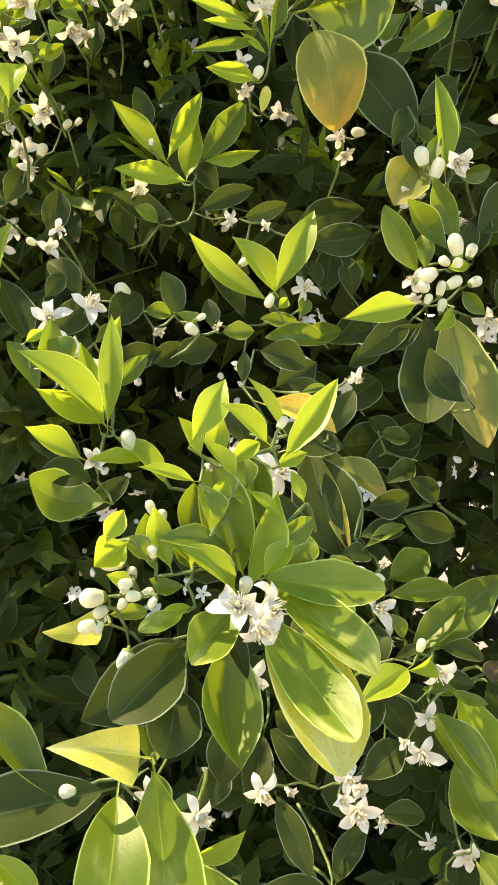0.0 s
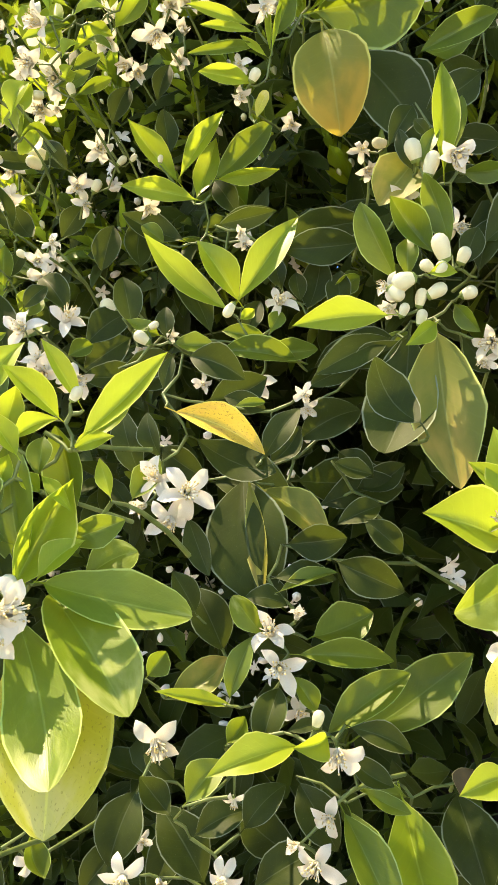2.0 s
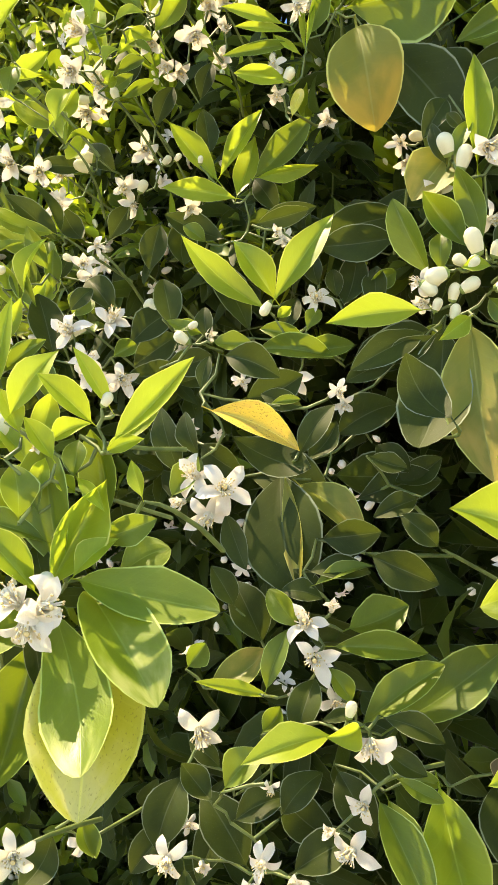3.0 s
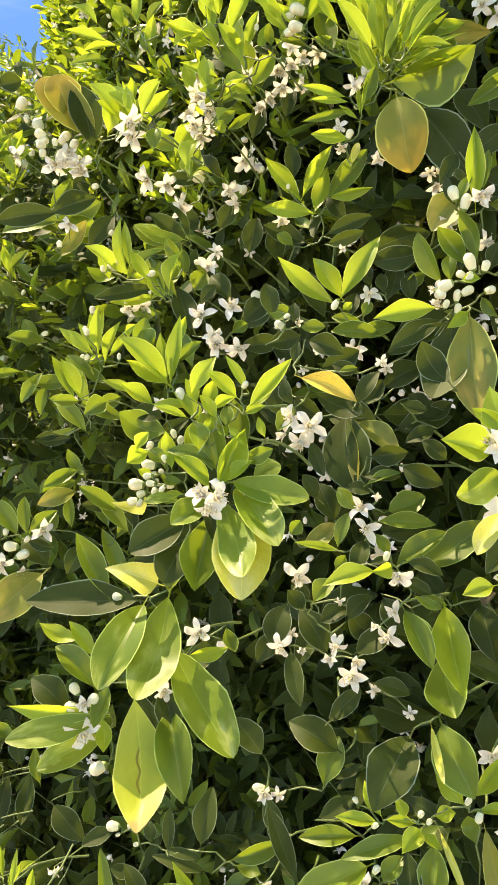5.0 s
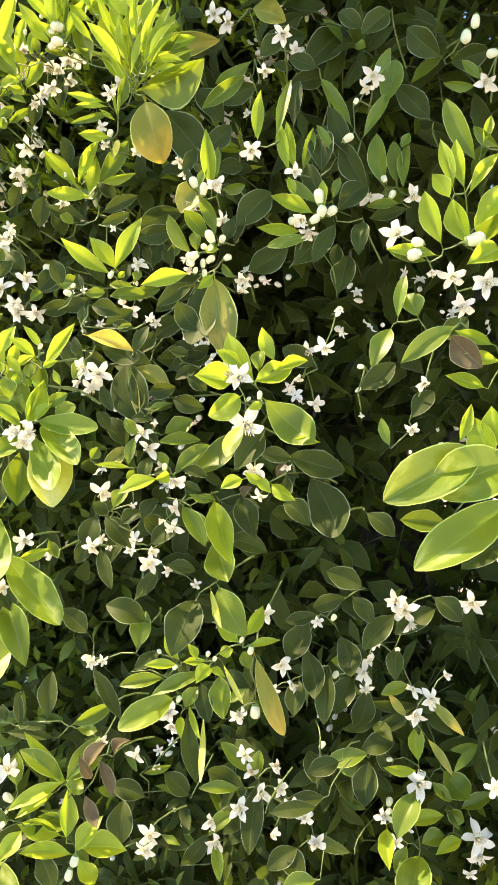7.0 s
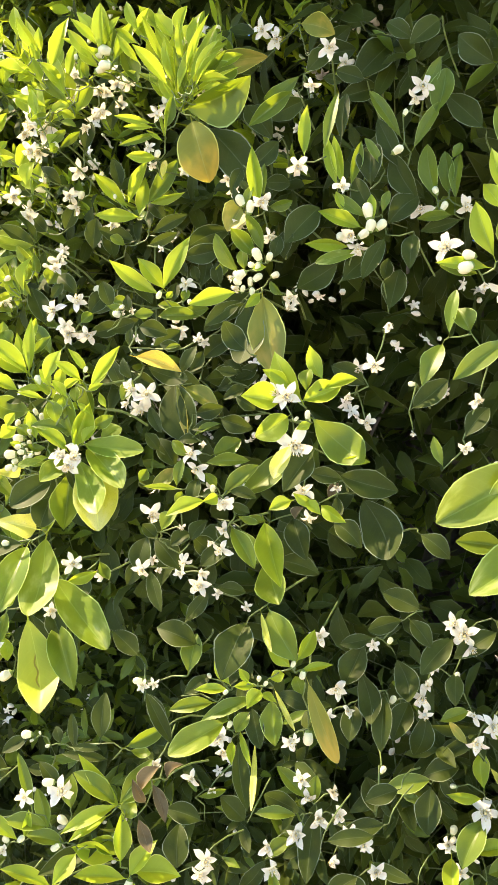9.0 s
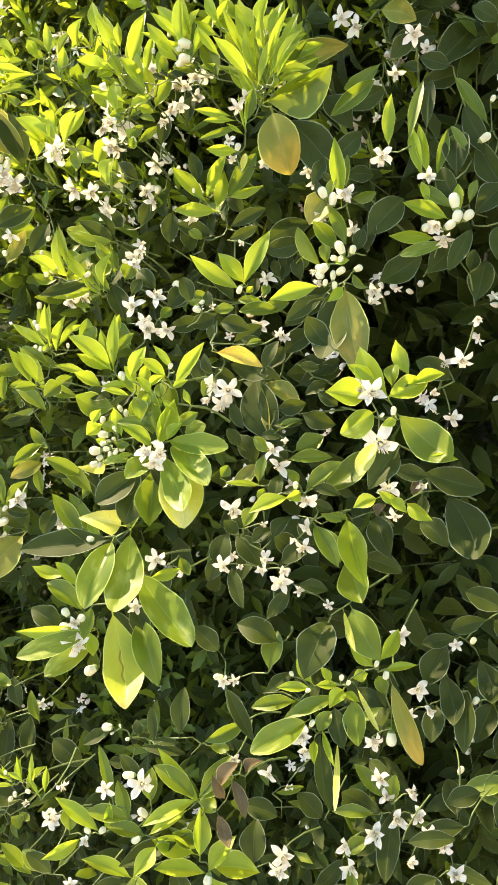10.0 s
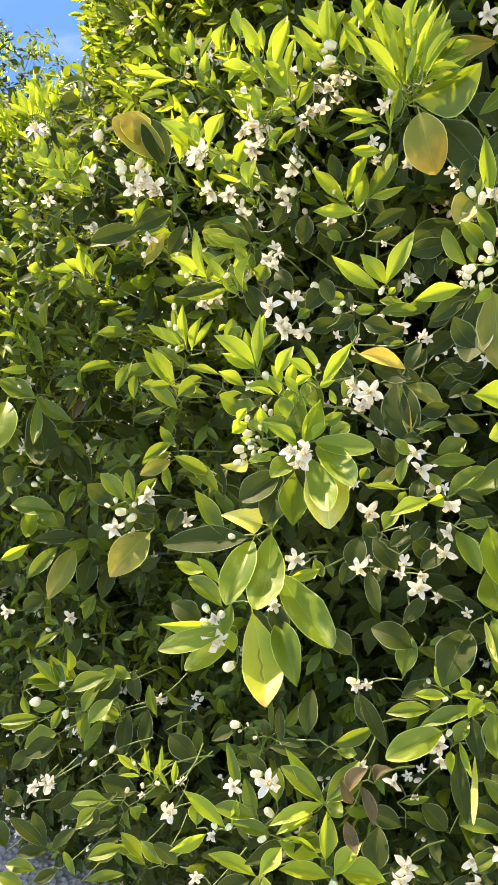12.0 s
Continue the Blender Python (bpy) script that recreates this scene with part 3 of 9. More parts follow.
s.leaf("orange", (0.131, 0.522, 1.513), (0.175, 0.542, 1.495), 0.019, -19)
s.leaf("mature", (0.136, 0.536, 1.499), (0.177, 0.551, 1.484), 0.024, -23)
s.flower((0.140, 0.522, 1.471), 0.0308, (0.59, -0.76, 0.27), 189)
s.flower((0.131, 0.521, 1.457), 0.0266, (0.48, -0.76, -0.44), 118)
s.flower((0.122, 0.522, 1.477), 0.0275, (0.10, -0.92, 0.39), 73)
s.flower((0.116, 0.519, 1.463), 0.0197, (-0.00, -0.97, -0.24), 8)
s.leaf("mature", (0.140, 0.525, 1.457), (0.159, 0.515, 1.432), 0.014, -3)
s.leaf("green", (0.111, 0.515, 1.466), (0.118, 0.526, 1.489), 0.016, 6)
s.leaf("mature", (0.106, 0.528, 1.477), (0.092, 0.526, 1.514), 0.018, 1)
s.leaf("wide", (0.154, 0.558, 1.477), (0.181, 0.528, 1.421), 0.045, -8)
s.leaf("turning", (0.161, 0.551, 1.478), (0.184, 0.526, 1.422), 0.013, 13)
s.leaf("turning", (0.165, 0.561, 1.473), (0.207, 0.563, 1.445), 0.022, -37)
s.leaf("mature", (0.121, 0.524, 1.489), (0.110, 0.523, 1.512), 0.014, -12)
s.flower((0.182, 0.570, 1.527), 0.0151, (0.61, -0.69, -0.40), 208)
s.leaf("mature", (0.168, 0.554, 1.491), (0.181, 0.568, 1.519), 0.016, 0)
s.leaf("mature", (0.133, 0.553, 1.521), (0.158, 0.573, 1.537), 0.023, 13)
s.leaf("mature", (0.161, 0.567, 1.517), (0.141, 0.555, 1.524), 0.014, 7)
s.leaf("green", (0.150, 0.552, 1.518), (0.163, 0.562, 1.521), 0.006, -2)
s.leaf("mature", (0.116, 0.532, 1.525), (0.117, 0.537, 1.544), 0.009, 16)
s.leaf("mature", (0.125, 0.542, 1.544), (0.154, 0.553, 1.534), 0.020, -4)
s.leaf("mature", (0.198, 0.582, 1.490), (0.217, 0.589, 1.486), 0.013, -14)
s.leaf("mature", (0.219, 0.600, 1.467), (0.203, 0.579, 1.458), 0.015, 2)
s.leaf("mature", (0.169, 0.598, 1.477), (0.216, 0.626, 1.480), 0.032, 0)
s.leaf("mature", (0.202, 0.608, 1.475), (0.224, 0.624, 1.492), 0.018, -1)
s.leaf("mature", (0.131, 0.566, 1.474), (0.174, 0.587, 1.465), 0.034, -21)
s.leaf("mature", (0.183, 0.599, 1.464), (0.224, 0.627, 1.478), 0.025, -0)
s.leaf("mature", (0.110, 0.542, 1.493), (0.136, 0.544, 1.478), 0.019, 15)
s.leaf("mature", (0.165, 0.605, 1.501), (0.194, 0.627, 1.522), 0.025, 8)
s.grow()
s = Sprig("upright three-leaved young shoot")
s.leaf("young", (0.118, 0.593, 1.577), (0.072, 0.567, 1.620), 0.019, 16)
s.leaf("young", (0.122, 0.598, 1.583), (0.097, 0.588, 1.620), 0.020, 21)
s.leaf("young", (0.123, 0.596, 1.582), (0.146, 0.626, 1.640), 0.021, 12)
s.bud((0.121, 0.590, 1.576), 0.0108, (-0.23, -0.53, -0.82))
s.leaf("young", (0.126, 0.595, 1.571), (0.132, 0.602, 1.579), 0.008, 18)
s.flower((0.111, 0.617, 1.629), 0.0135, (0.49, -0.70, -0.52), 41)
s.leaf("green", (0.157, 0.614, 1.547), (0.120, 0.586, 1.553), 0.018, 10)
s.leaf("green", (0.139, 0.600, 1.552), (0.167, 0.621, 1.557), 0.015, 3)
s.leaf("green", (0.139, 0.610, 1.557), (0.114, 0.595, 1.565), 0.012, 7)
s.leaf("green", (0.138, 0.612, 1.565), (0.142, 0.620, 1.579), 0.011, 24)
s.leaf("mature", (0.154, 0.630, 1.582), (0.157, 0.640, 1.617), 0.021, 1)
s.leaf("mature", (0.171, 0.644, 1.581), (0.166, 0.648, 1.608), 0.017, -3)
s.leaf("mature", (0.137, 0.626, 1.594), (0.130, 0.627, 1.615), 0.013, 2)
s.leaf("mature", (0.148, 0.632, 1.587), (0.143, 0.634, 1.606), 0.012, 22)
s.leaf("green", (0.091, 0.579, 1.555), (0.111, 0.589, 1.557), 0.014, -7)
s.leaf("mature", (0.098, 0.614, 1.634), (0.126, 0.632, 1.644), 0.014, 42)
s.leaf("mature", (0.130, 0.635, 1.624), (0.176, 0.668, 1.643), 0.028, 39)
s.leaf("mature", (0.060, 0.576, 1.566), (0.050, 0.578, 1.596), 0.019, 31)
s.leaf("mature", (0.085, 0.580, 1.558), (0.080, 0.582, 1.578), 0.012, 9)
s.leaf("mature", (0.061, 0.569, 1.539), (0.085, 0.586, 1.547), 0.020, 9)
s.leaf("mature", (0.099, 0.606, 1.565), (0.072, 0.600, 1.611), 0.022, 28)
s.leaf("mature", (0.117, 0.620, 1.565), (0.121, 0.628, 1.588), 0.015, 14)
s.leaf("green", (0.163, 0.644, 1.594), (0.177, 0.656, 1.605), 0.013, 40)
s.leaf("mature", (0.159, 0.635, 1.546), (0.191, 0.661, 1.572), 0.024, 2)
s.leaf("mature", (0.200, 0.670, 1.564), (0.165, 0.631, 1.550), 0.027, -7)
s.leaf("green", (0.191, 0.651, 1.557), (0.209, 0.666, 1.571), 0.016, 1)
s.flower((0.134, 0.607, 1.535), 0.0241, (0.28, -0.91, -0.32), 274)
s.flower((0.139, 0.620, 1.584), 0.0235, (0.52, -0.82, 0.25), 245)
s.bud((0.098, 0.611, 1.603), 0.0090, (0.73, 0.26, 0.63))
s.flower((0.099, 0.599, 1.532), 0.0150, (0.72, -0.65, -0.24), 135)
s.flower((0.083, 0.582, 1.560), 0.0133, (0.82, -0.41, -0.39), 356)
s.bud((0.072, 0.571, 1.557), 0.0110, (-0.57, -0.64, 0.51))
s.bud((0.077, 0.575, 1.565), 0.0074, (0.81, 0.31, 0.50))
s.leaf("green", (0.063, 0.566, 1.568), (0.079, 0.575, 1.565), 0.009, -16)
s.grow()
s = Sprig("young shoot with a dense cluster of round white buds")
s.leaf("green", (0.217, 0.610, 1.595), (0.195, 0.604, 1.638), 0.019, -21)
s.leaf("green", (0.236, 0.616, 1.610), (0.212, 0.608, 1.643), 0.019, 7)
s.leaf("green", (0.243, 0.622, 1.614), (0.227, 0.619, 1.656), 0.017, -20)
s.leaf("green", (0.222, 0.615, 1.597), (0.219, 0.620, 1.620), 0.013, 7)
s.leaf("young", (0.217, 0.600, 1.573), (0.174, 0.568, 1.564), 0.020, -7)
s.bud((0.242, 0.611, 1.611), 0.0168, (-0.23, -0.37, 0.90))
s.bud((0.252, 0.620, 1.608), 0.0107, (0.35, -0.06, 0.93))
s.bud((0.235, 0.609, 1.601), 0.0088, (-0.65, -0.61, 0.45))
s.bud((0.243, 0.608, 1.599), 0.0093, (0.49, 0.01, 0.87))
s.bud((0.241, 0.609, 1.587), 0.0125, (0.83, 0.18, 0.53))
s.bud((0.233, 0.607, 1.583), 0.0113, (0.21, -0.14, 0.97))
s.bud((0.225, 0.603, 1.576), 0.0084, (0.35, -0.06, 0.93))
s.bud((0.234, 0.607, 1.572), 0.0100, (0.21, -0.14, 0.97))
s.bud((0.255, 0.624, 1.588), 0.0101, (0.90, 0.22, 0.38))
s.bud((0.225, 0.601, 1.592), 0.0137, (-0.67, -0.64, -0.37))
s.bud((0.221, 0.599, 1.585), 0.0112, (0.80, 0.14, -0.58))
s.flower((0.216, 0.602, 1.589), 0.0196, (-0.28, -0.96, -0.07), 183)
s.flower((0.216, 0.605, 1.579), 0.0158, (0.02, -0.76, -0.65), 91)
s.leaf("young", (0.237, 0.605, 1.596), (0.252, 0.611, 1.598), 0.009, 8)
s.leaf("young", (0.241, 0.613, 1.570), (0.231, 0.595, 1.556), 0.012, -41)
s.leaf("green", (0.247, 0.626, 1.582), (0.262, 0.622, 1.566), 0.012, 36)
s.leaf("wide", (0.224, 0.617, 1.564), (0.227, 0.579, 1.497), 0.041, -3)
s.leaf("turning", (0.239, 0.621, 1.565), (0.268, 0.582, 1.485), 0.042, -9)
s.leaf("mature", (0.221, 0.614, 1.560), (0.200, 0.592, 1.545), 0.016, -6)
s.leaf("mature", (0.212, 0.618, 1.562), (0.181, 0.587, 1.539), 0.020, -9)
s.leaf("mature", (0.198, 0.612, 1.548), (0.176, 0.592, 1.533), 0.015, -16)
s.leaf("mature", (0.247, 0.640, 1.607), (0.254, 0.645, 1.630), 0.016, 27)
s.leaf("mature", (0.254, 0.649, 1.605), (0.261, 0.656, 1.639), 0.020, -1)
s.leaf("mature", (0.186, 0.615, 1.495), (0.208, 0.616, 1.481), 0.016, -9)
s.flower((0.171, 0.599, 1.520), 0.0145, (0.52, -0.68, -0.51), 173)
s.leaf("mature", (0.155, 0.588, 1.487), (0.167, 0.598, 1.510), 0.017, 6)
s.leaf("mature", (0.246, 0.652, 1.566), (0.264, 0.648, 1.546), 0.016, 0)
s.flower((0.265, 0.642, 1.563), 0.0278, (0.05, -0.98, -0.19), 235)
s.flower((0.262, 0.642, 1.552), 0.0162, (-0.13, -0.89, -0.44), 232)
s.grow()
s = Sprig("shoot with an open white star blossom and slender leaves")
s.leaf("young", (0.233, 0.637, 1.662), (0.226, 0.645, 1.731), 0.017, 19)
s.leaf("green", (0.237, 0.643, 1.676), (0.237, 0.649, 1.710), 0.011, -11)
s.leaf("green", (0.223, 0.627, 1.664), (0.229, 0.635, 1.688), 0.010, 2)
s.leaf("mature", (0.215, 0.634, 1.663), (0.205, 0.634, 1.688), 0.010, -15)
s.leaf("mature", (0.223, 0.637, 1.683), (0.214, 0.635, 1.693), 0.008, -9)
s.flower((0.239, 0.636, 1.671), 0.0339, (0.51, -0.73, -0.45), 175)
s.bud((0.218, 0.625, 1.671), 0.0144, (-0.23, -0.37, 0.90))
s.bud((0.228, 0.628, 1.663), 0.0156, (0.28, -0.10, 0.95))
s.flower((0.239, 0.646, 1.631), 0.0233, (0.78, -0.53, -0.34), 94)
s.flower((0.212, 0.634, 1.647), 0.0200, (-0.14, -0.86, -0.49), 338)
s.leaf("turning", (0.217, 0.642, 1.675), (0.203, 0.615, 1.643), 0.032, -7)
s.leaf("mature", (0.248, 0.661, 1.668), (0.235, 0.648, 1.659), 0.012, -16)
s.leaf("green", (0.241, 0.648, 1.663), (0.265, 0.659, 1.666), 0.014, 48)
s.leaf("mature", (0.230, 0.659, 1.689), (0.258, 0.670, 1.686), 0.019, 24)
s.leaf("mature", (0.183, 0.639, 1.623), (0.144, 0.611, 1.616), 0.024, -22)
s.leaf("mature", (0.205, 0.657, 1.709), (0.199, 0.638, 1.683), 0.016, -15)
s.leaf("mature", (0.238, 0.687, 1.736), (0.215, 0.659, 1.708), 0.024, -26)
s.grow()
s = Sprig("twig with a large yellow leaf above dark broad leaves")
s.leaf("golden", (0.138, 0.665, 1.769), (0.156, 0.657, 1.701), 0.051, -3)
s.leaf("green", (0.131, 0.668, 1.785), (0.200, 0.707, 1.810), 0.054, 64)
s.leaf("wide", (0.151, 0.681, 1.760), (0.209, 0.673, 1.694), 0.045, 0)
s.leaf("green", (0.110, 0.652, 1.766), (0.117, 0.662, 1.801), 0.014, 45)
s.leaf("young", (0.100, 0.642, 1.732), (0.069, 0.623, 1.738), 0.014, -18)
s.bud((0.102, 0.640, 1.736), 0.0103, (0.49, 0.01, 0.87))
s.flower((0.089, 0.643, 1.745), 0.0165, (0.28, -0.96, 0.02), 94)
s.flower((0.091, 0.643, 1.727), 0.0172, (0.40, -0.51, -0.76), 233)
s.flower((0.104, 0.643, 1.782), 0.0244, (0.60, -0.54, -0.59), 180)
s.leaf("pale_yellow", (0.104, 0.643, 1.710), (0.107, 0.649, 1.729), 0.008, 14)
s.leaf("young", (0.094, 0.644, 1.772), (0.057, 0.623, 1.784), 0.010, -15)
s.leaf("young", (0.097, 0.645, 1.767), (0.065, 0.628, 1.771), 0.008, -14)
s.leaf("green", (0.100, 0.649, 1.760), (0.060, 0.622, 1.750), 0.009, -27)
s.leaf("young", (0.106, 0.647, 1.751), (0.089, 0.640, 1.765), 0.005, -9)
s.leaf("young", (0.109, 0.649, 1.755), (0.111, 0.656, 1.794), 0.004, 25)
s.leaf("young", (0.108, 0.649, 1.754), (0.100, 0.653, 1.797), 0.005, -6)
s.leaf("mature", (0.092, 0.653, 1.717), (0.083, 0.651, 1.737), 0.013, 23)
s.leaf("green", (0.235, 0.734, 1.795), (0.196, 0.695, 1.759), 0.020, -29)
s.flower((0.140, 0.694, 1.802), 0.0194, (0.17, -0.81, -0.56), 207)
s.bud((0.166, 0.708, 1.706), 0.0117, (-0.74, -0.67, -0.04))
s.flower((0.150, 0.715, 1.705), 0.0183, (0.55, -0.83, -0.09), 326)
s.flower((0.152, 0.721, 1.693), 0.0200, (0.58, -0.69, -0.43), 35)
s.flower((0.108, 0.689, 1.719), 0.0198, (0.24, -0.92, -0.32), 276)
s.grow()
s = Sprig("star-shaped rosette of young leaves in half shade")
s.leaf("young", (0.021, 0.678, 1.684), (-0.018, 0.664, 1.733), 0.019, 16)
s.leaf("young", (0.021, 0.681, 1.689), (0.044, 0.701, 1.743), 0.016, 19)
s.leaf("young", (0.035, 0.683, 1.673), (0.041, 0.696, 1.720), 0.019, 14)
s.leaf("green", (0.044, 0.695, 1.689), (0.075, 0.720, 1.738), 0.023, 24)
s.leaf("young", (0.048, 0.691, 1.687), (0.089, 0.710, 1.695), 0.013, 54)
s.leaf("young", (0.034, 0.683, 1.671), (-0.014, 0.654, 1.678), 0.018, -12)
s.bud((0.012, 0.667, 1.698), 0.0066, (0.21, -0.14, 0.97))
s.leaf("mature", (0.024, 0.683, 1.642), (-0.019, 0.664, 1.663), 0.023, 8)
s.leaf("green", (0.013, 0.675, 1.639), (-0.003, 0.668, 1.651), 0.013, 11)
s.flower((-0.004, 0.676, 1.667), 0.0212, (0.47, -0.61, -0.64), 239)
s.leaf("mature", (0.040, 0.701, 1.651), (0.081, 0.723, 1.670), 0.018, 21)
s.flower((0.063, 0.707, 1.643), 0.0168, (0.59, -0.54, -0.60), 337)
s.leaf("mature", (-0.001, 0.697, 1.713), (-0.010, 0.699, 1.750), 0.018, 29)
s.leaf("mature", (-0.015, 0.687, 1.625), (-0.017, 0.694, 1.666), 0.025, 44)
s.leaf("mature", (0.050, 0.718, 1.667), (0.031, 0.713, 1.693), 0.019, 9)
s.grow()
s = Sprig("low sprig of glossy green leaves with white star blossoms")
s.flower((0.195, 0.518, 1.407), 0.0253, (0.29, -0.79, 0.54), 355)
s.flower((0.201, 0.516, 1.392), 0.0275, (0.52, -0.84, 0.15), 206)
s.flower((0.204, 0.528, 1.414), 0.0152, (0.41, -0.43, 0.80), 189)
s.leaf("green", (0.180, 0.507, 1.375), (0.185, 0.519, 1.404), 0.013, -1)
s.leaf("pale", (0.189, 0.519, 1.406), (0.175, 0.513, 1.423), 0.014, -6)
s.leaf("mature", (0.197, 0.531, 1.419), (0.180, 0.518, 1.423), 0.014, 31)
s.leaf("green", (0.208, 0.526, 1.397), (0.249, 0.548, 1.397), 0.015, -12)
s.leaf("green", (0.218, 0.526, 1.371), (0.207, 0.522, 1.387), 0.011, 31)
s.leaf("mature", (0.201, 0.518, 1.381), (0.203, 0.496, 1.359), 0.017, -4)
s.flower((0.206, 0.532, 1.367), 0.0184, (0.59, -0.80, -0.03), 112)
s.flower((0.191, 0.519, 1.371), 0.0122, (0.17, -0.96, -0.21), 158)
s.leaf("green", (0.223, 0.531, 1.360), (0.254, 0.558, 1.389), 0.020, -12)
s.leaf("green", (0.234, 0.545, 1.357), (0.278, 0.586, 1.397), 0.030, -7)
s.leaf("young", (0.181, 0.508, 1.371), (0.151, 0.485, 1.379), 0.008, 30)
s.leaf("turning", (0.152, 0.498, 1.374), (0.172, 0.514, 1.394), 0.020, -13)
s.leaf("green", (0.141, 0.493, 1.382), (0.146, 0.502, 1.393), 0.013, 32)
s.leaf("mature", (0.194, 0.536, 1.449), (0.220, 0.551, 1.453), 0.019, 21)
s.leaf("mature", (0.190, 0.530, 1.432), (0.217, 0.546, 1.434), 0.015, -20)
s.leaf("green", (0.194, 0.529, 1.426), (0.217, 0.547, 1.437), 0.009, -21)
s.leaf("mature", (0.215, 0.552, 1.440), (0.248, 0.560, 1.428), 0.021, 9)
s.leaf("green", (0.208, 0.542, 1.403), (0.232, 0.561, 1.417), 0.023, -6)
s.leaf("mature", (0.148, 0.523, 1.410), (0.137, 0.517, 1.430), 0.015, 35)
s.leaf("mature", (0.235, 0.593, 1.443), (0.218, 0.582, 1.460), 0.016, 17)
s.leaf("mature", (0.193, 0.540, 1.417), (0.179, 0.533, 1.432), 0.013, 25)
s.leaf("mature", (0.157, 0.539, 1.388), (0.141, 0.535, 1.420), 0.023, 31)
s.grow()
s = Sprig("low sprig with half-open blossoms hanging among shaded leaves")
s.flower((0.238, 0.506, 1.362), 0.0259, (0.46, -0.87, -0.20), 65)
s.bud((0.229, 0.502, 1.376), 0.0090, (0.24, -0.04, 0.97))
s.leaf("young", (0.234, 0.502, 1.369), (0.225, 0.488, 1.366), 0.013, -21)
s.leaf("young", (0.222, 0.496, 1.364), (0.197, 0.458, 1.357), 0.018, 17)
s.leaf("green", (0.193, 0.483, 1.363), (0.198, 0.488, 1.375), 0.011, 2)
s.leaf("green", (0.178, 0.475, 1.335), (0.190, 0.488, 1.353), 0.017, -5)
s.leaf("mature", (0.240, 0.515, 1.358), (0.262, 0.519, 1.348), 0.013, -28)
s.leaf("mature", (0.240, 0.518, 1.370), (0.267, 0.527, 1.362), 0.013, -23)
s.leaf("mature", (0.215, 0.501, 1.368), (0.228, 0.512, 1.373), 0.007, -12)
s.flower((0.234, 0.511, 1.329), 0.0207, (0.28, -0.96, 0.07), 137)
s.flower((0.231, 0.506, 1.308), 0.0258, (0.10, -0.99, 0.00), 41)
s.flower((0.222, 0.503, 1.316), 0.0144, (-0.17, -0.96, 0.23), 210)
s.flower((0.196, 0.487, 1.336), 0.0115, (0.37, -0.71, -0.60), 103)
s.leaf("green", (0.239, 0.517, 1.329), (0.273, 0.501, 1.293), 0.020, -28)
s.leaf("green", (0.247, 0.518, 1.343), (0.269, 0.523, 1.335), 0.009, -32)
s.leaf("mature", (0.172, 0.495, 1.310), (0.191, 0.510, 1.322), 0.017, -10)
s.leaf("mature", (0.193, 0.505, 1.315), (0.206, 0.519, 1.335), 0.017, -4)
s.leaf("mature", (0.196, 0.514, 1.283), (0.220, 0.534, 1.300), 0.022, -12)
s.flower((0.189, 0.494, 1.294), 0.0207, (0.28, -0.96, 0.02), 110)
s.flower((0.185, 0.489, 1.283), 0.0178, (0.67, -0.74, 0.03), 164)
s.leaf("mature", (0.163, 0.485, 1.321), (0.149, 0.480, 1.338), 0.015, 34)
s.grow()
s = Sprig("hanging blossom below the broad rosette leaves")
s.flower((0.117, 0.539, 1.330), 0.0331, (0.61, -0.77, -0.20), 179)
s.leaf("mature", (0.107, 0.538, 1.300), (0.106, 0.514, 1.267), 0.028, -7)
s.leaf("mature", (0.102, 0.535, 1.271), (0.091, 0.511, 1.250), 0.021, -3)
s.flower((0.109, 0.542, 1.271), 0.0141, (0.71, -0.69, 0.08), 27)
s.flower((0.095, 0.530, 1.267), 0.0176, (0.39, -0.92, -0.01), 287)
s.leaf("green", (0.062, 0.503, 1.277), (0.078, 0.499, 1.260), 0.015, -51)
s.leaf("mature", (0.116, 0.562, 1.300), (0.100, 0.554, 1.314), 0.014, 31)
s.leaf("mature", (0.121, 0.568, 1.276), (0.118, 0.538, 1.242), 0.022, -3)
s.flower((0.057, 0.510, 1.257), 0.0213, (0.76, -0.58, 0.30), 294)
s.leaf("mature", (0.044, 0.497, 1.263), (0.039, 0.477, 1.238), 0.022, -13)
s.grow()
s = Sprig("drooping shoot of broad pale leaves hanging out of the crown")
s.leaf("scarred", (0.106, 0.340, 1.278), (0.154, 0.293, 1.212), 0.041, -34)
s.leaf("pale", (0.111, 0.373, 1.351), (0.142, 0.307, 1.301), 0.037, -30)
s.leaf("pale", (0.121, 0.369, 1.311), (0.198, 0.346, 1.264), 0.037, -46)
s.leaf("pale", (0.097, 0.360, 1.346), (0.110, 0.299, 1.306), 0.032, -20)
s.leaf("mature", (0.090, 0.360, 1.348), (0.025, 0.304, 1.352), 0.031, 27)
s.leaf("green", (0.117, 0.366, 1.265), (0.157, 0.336, 1.216), 0.029, -27)
s.leaf("mature", (0.096, 0.355, 1.275), (0.143, 0.331, 1.225), 0.028, -27)
s.leaf("mature", (0.111, 0.366, 1.282), (0.138, 0.351, 1.253), 0.021, -21)
s.leaf("young", (0.126, 0.381, 1.306), (0.149, 0.400, 1.312), 0.013, 26)
s.leaf("young", (0.073, 0.330, 1.307), (0.050, 0.326, 1.333), 0.013, 47)
s.leaf("green", (0.074, 0.330, 1.283), (0.041, 0.320, 1.313), 0.021, 48)
s.leaf("young", (0.057, 0.329, 1.318), (0.030, 0.313, 1.330), 0.014, 36)
s.leaf("young", (0.081, 0.327, 1.265), (0.027, 0.282, 1.272), 0.016, -15)
s.leaf("pale", (0.083, 0.327, 1.262), (0.040, 0.269, 1.254), 0.023, 11)
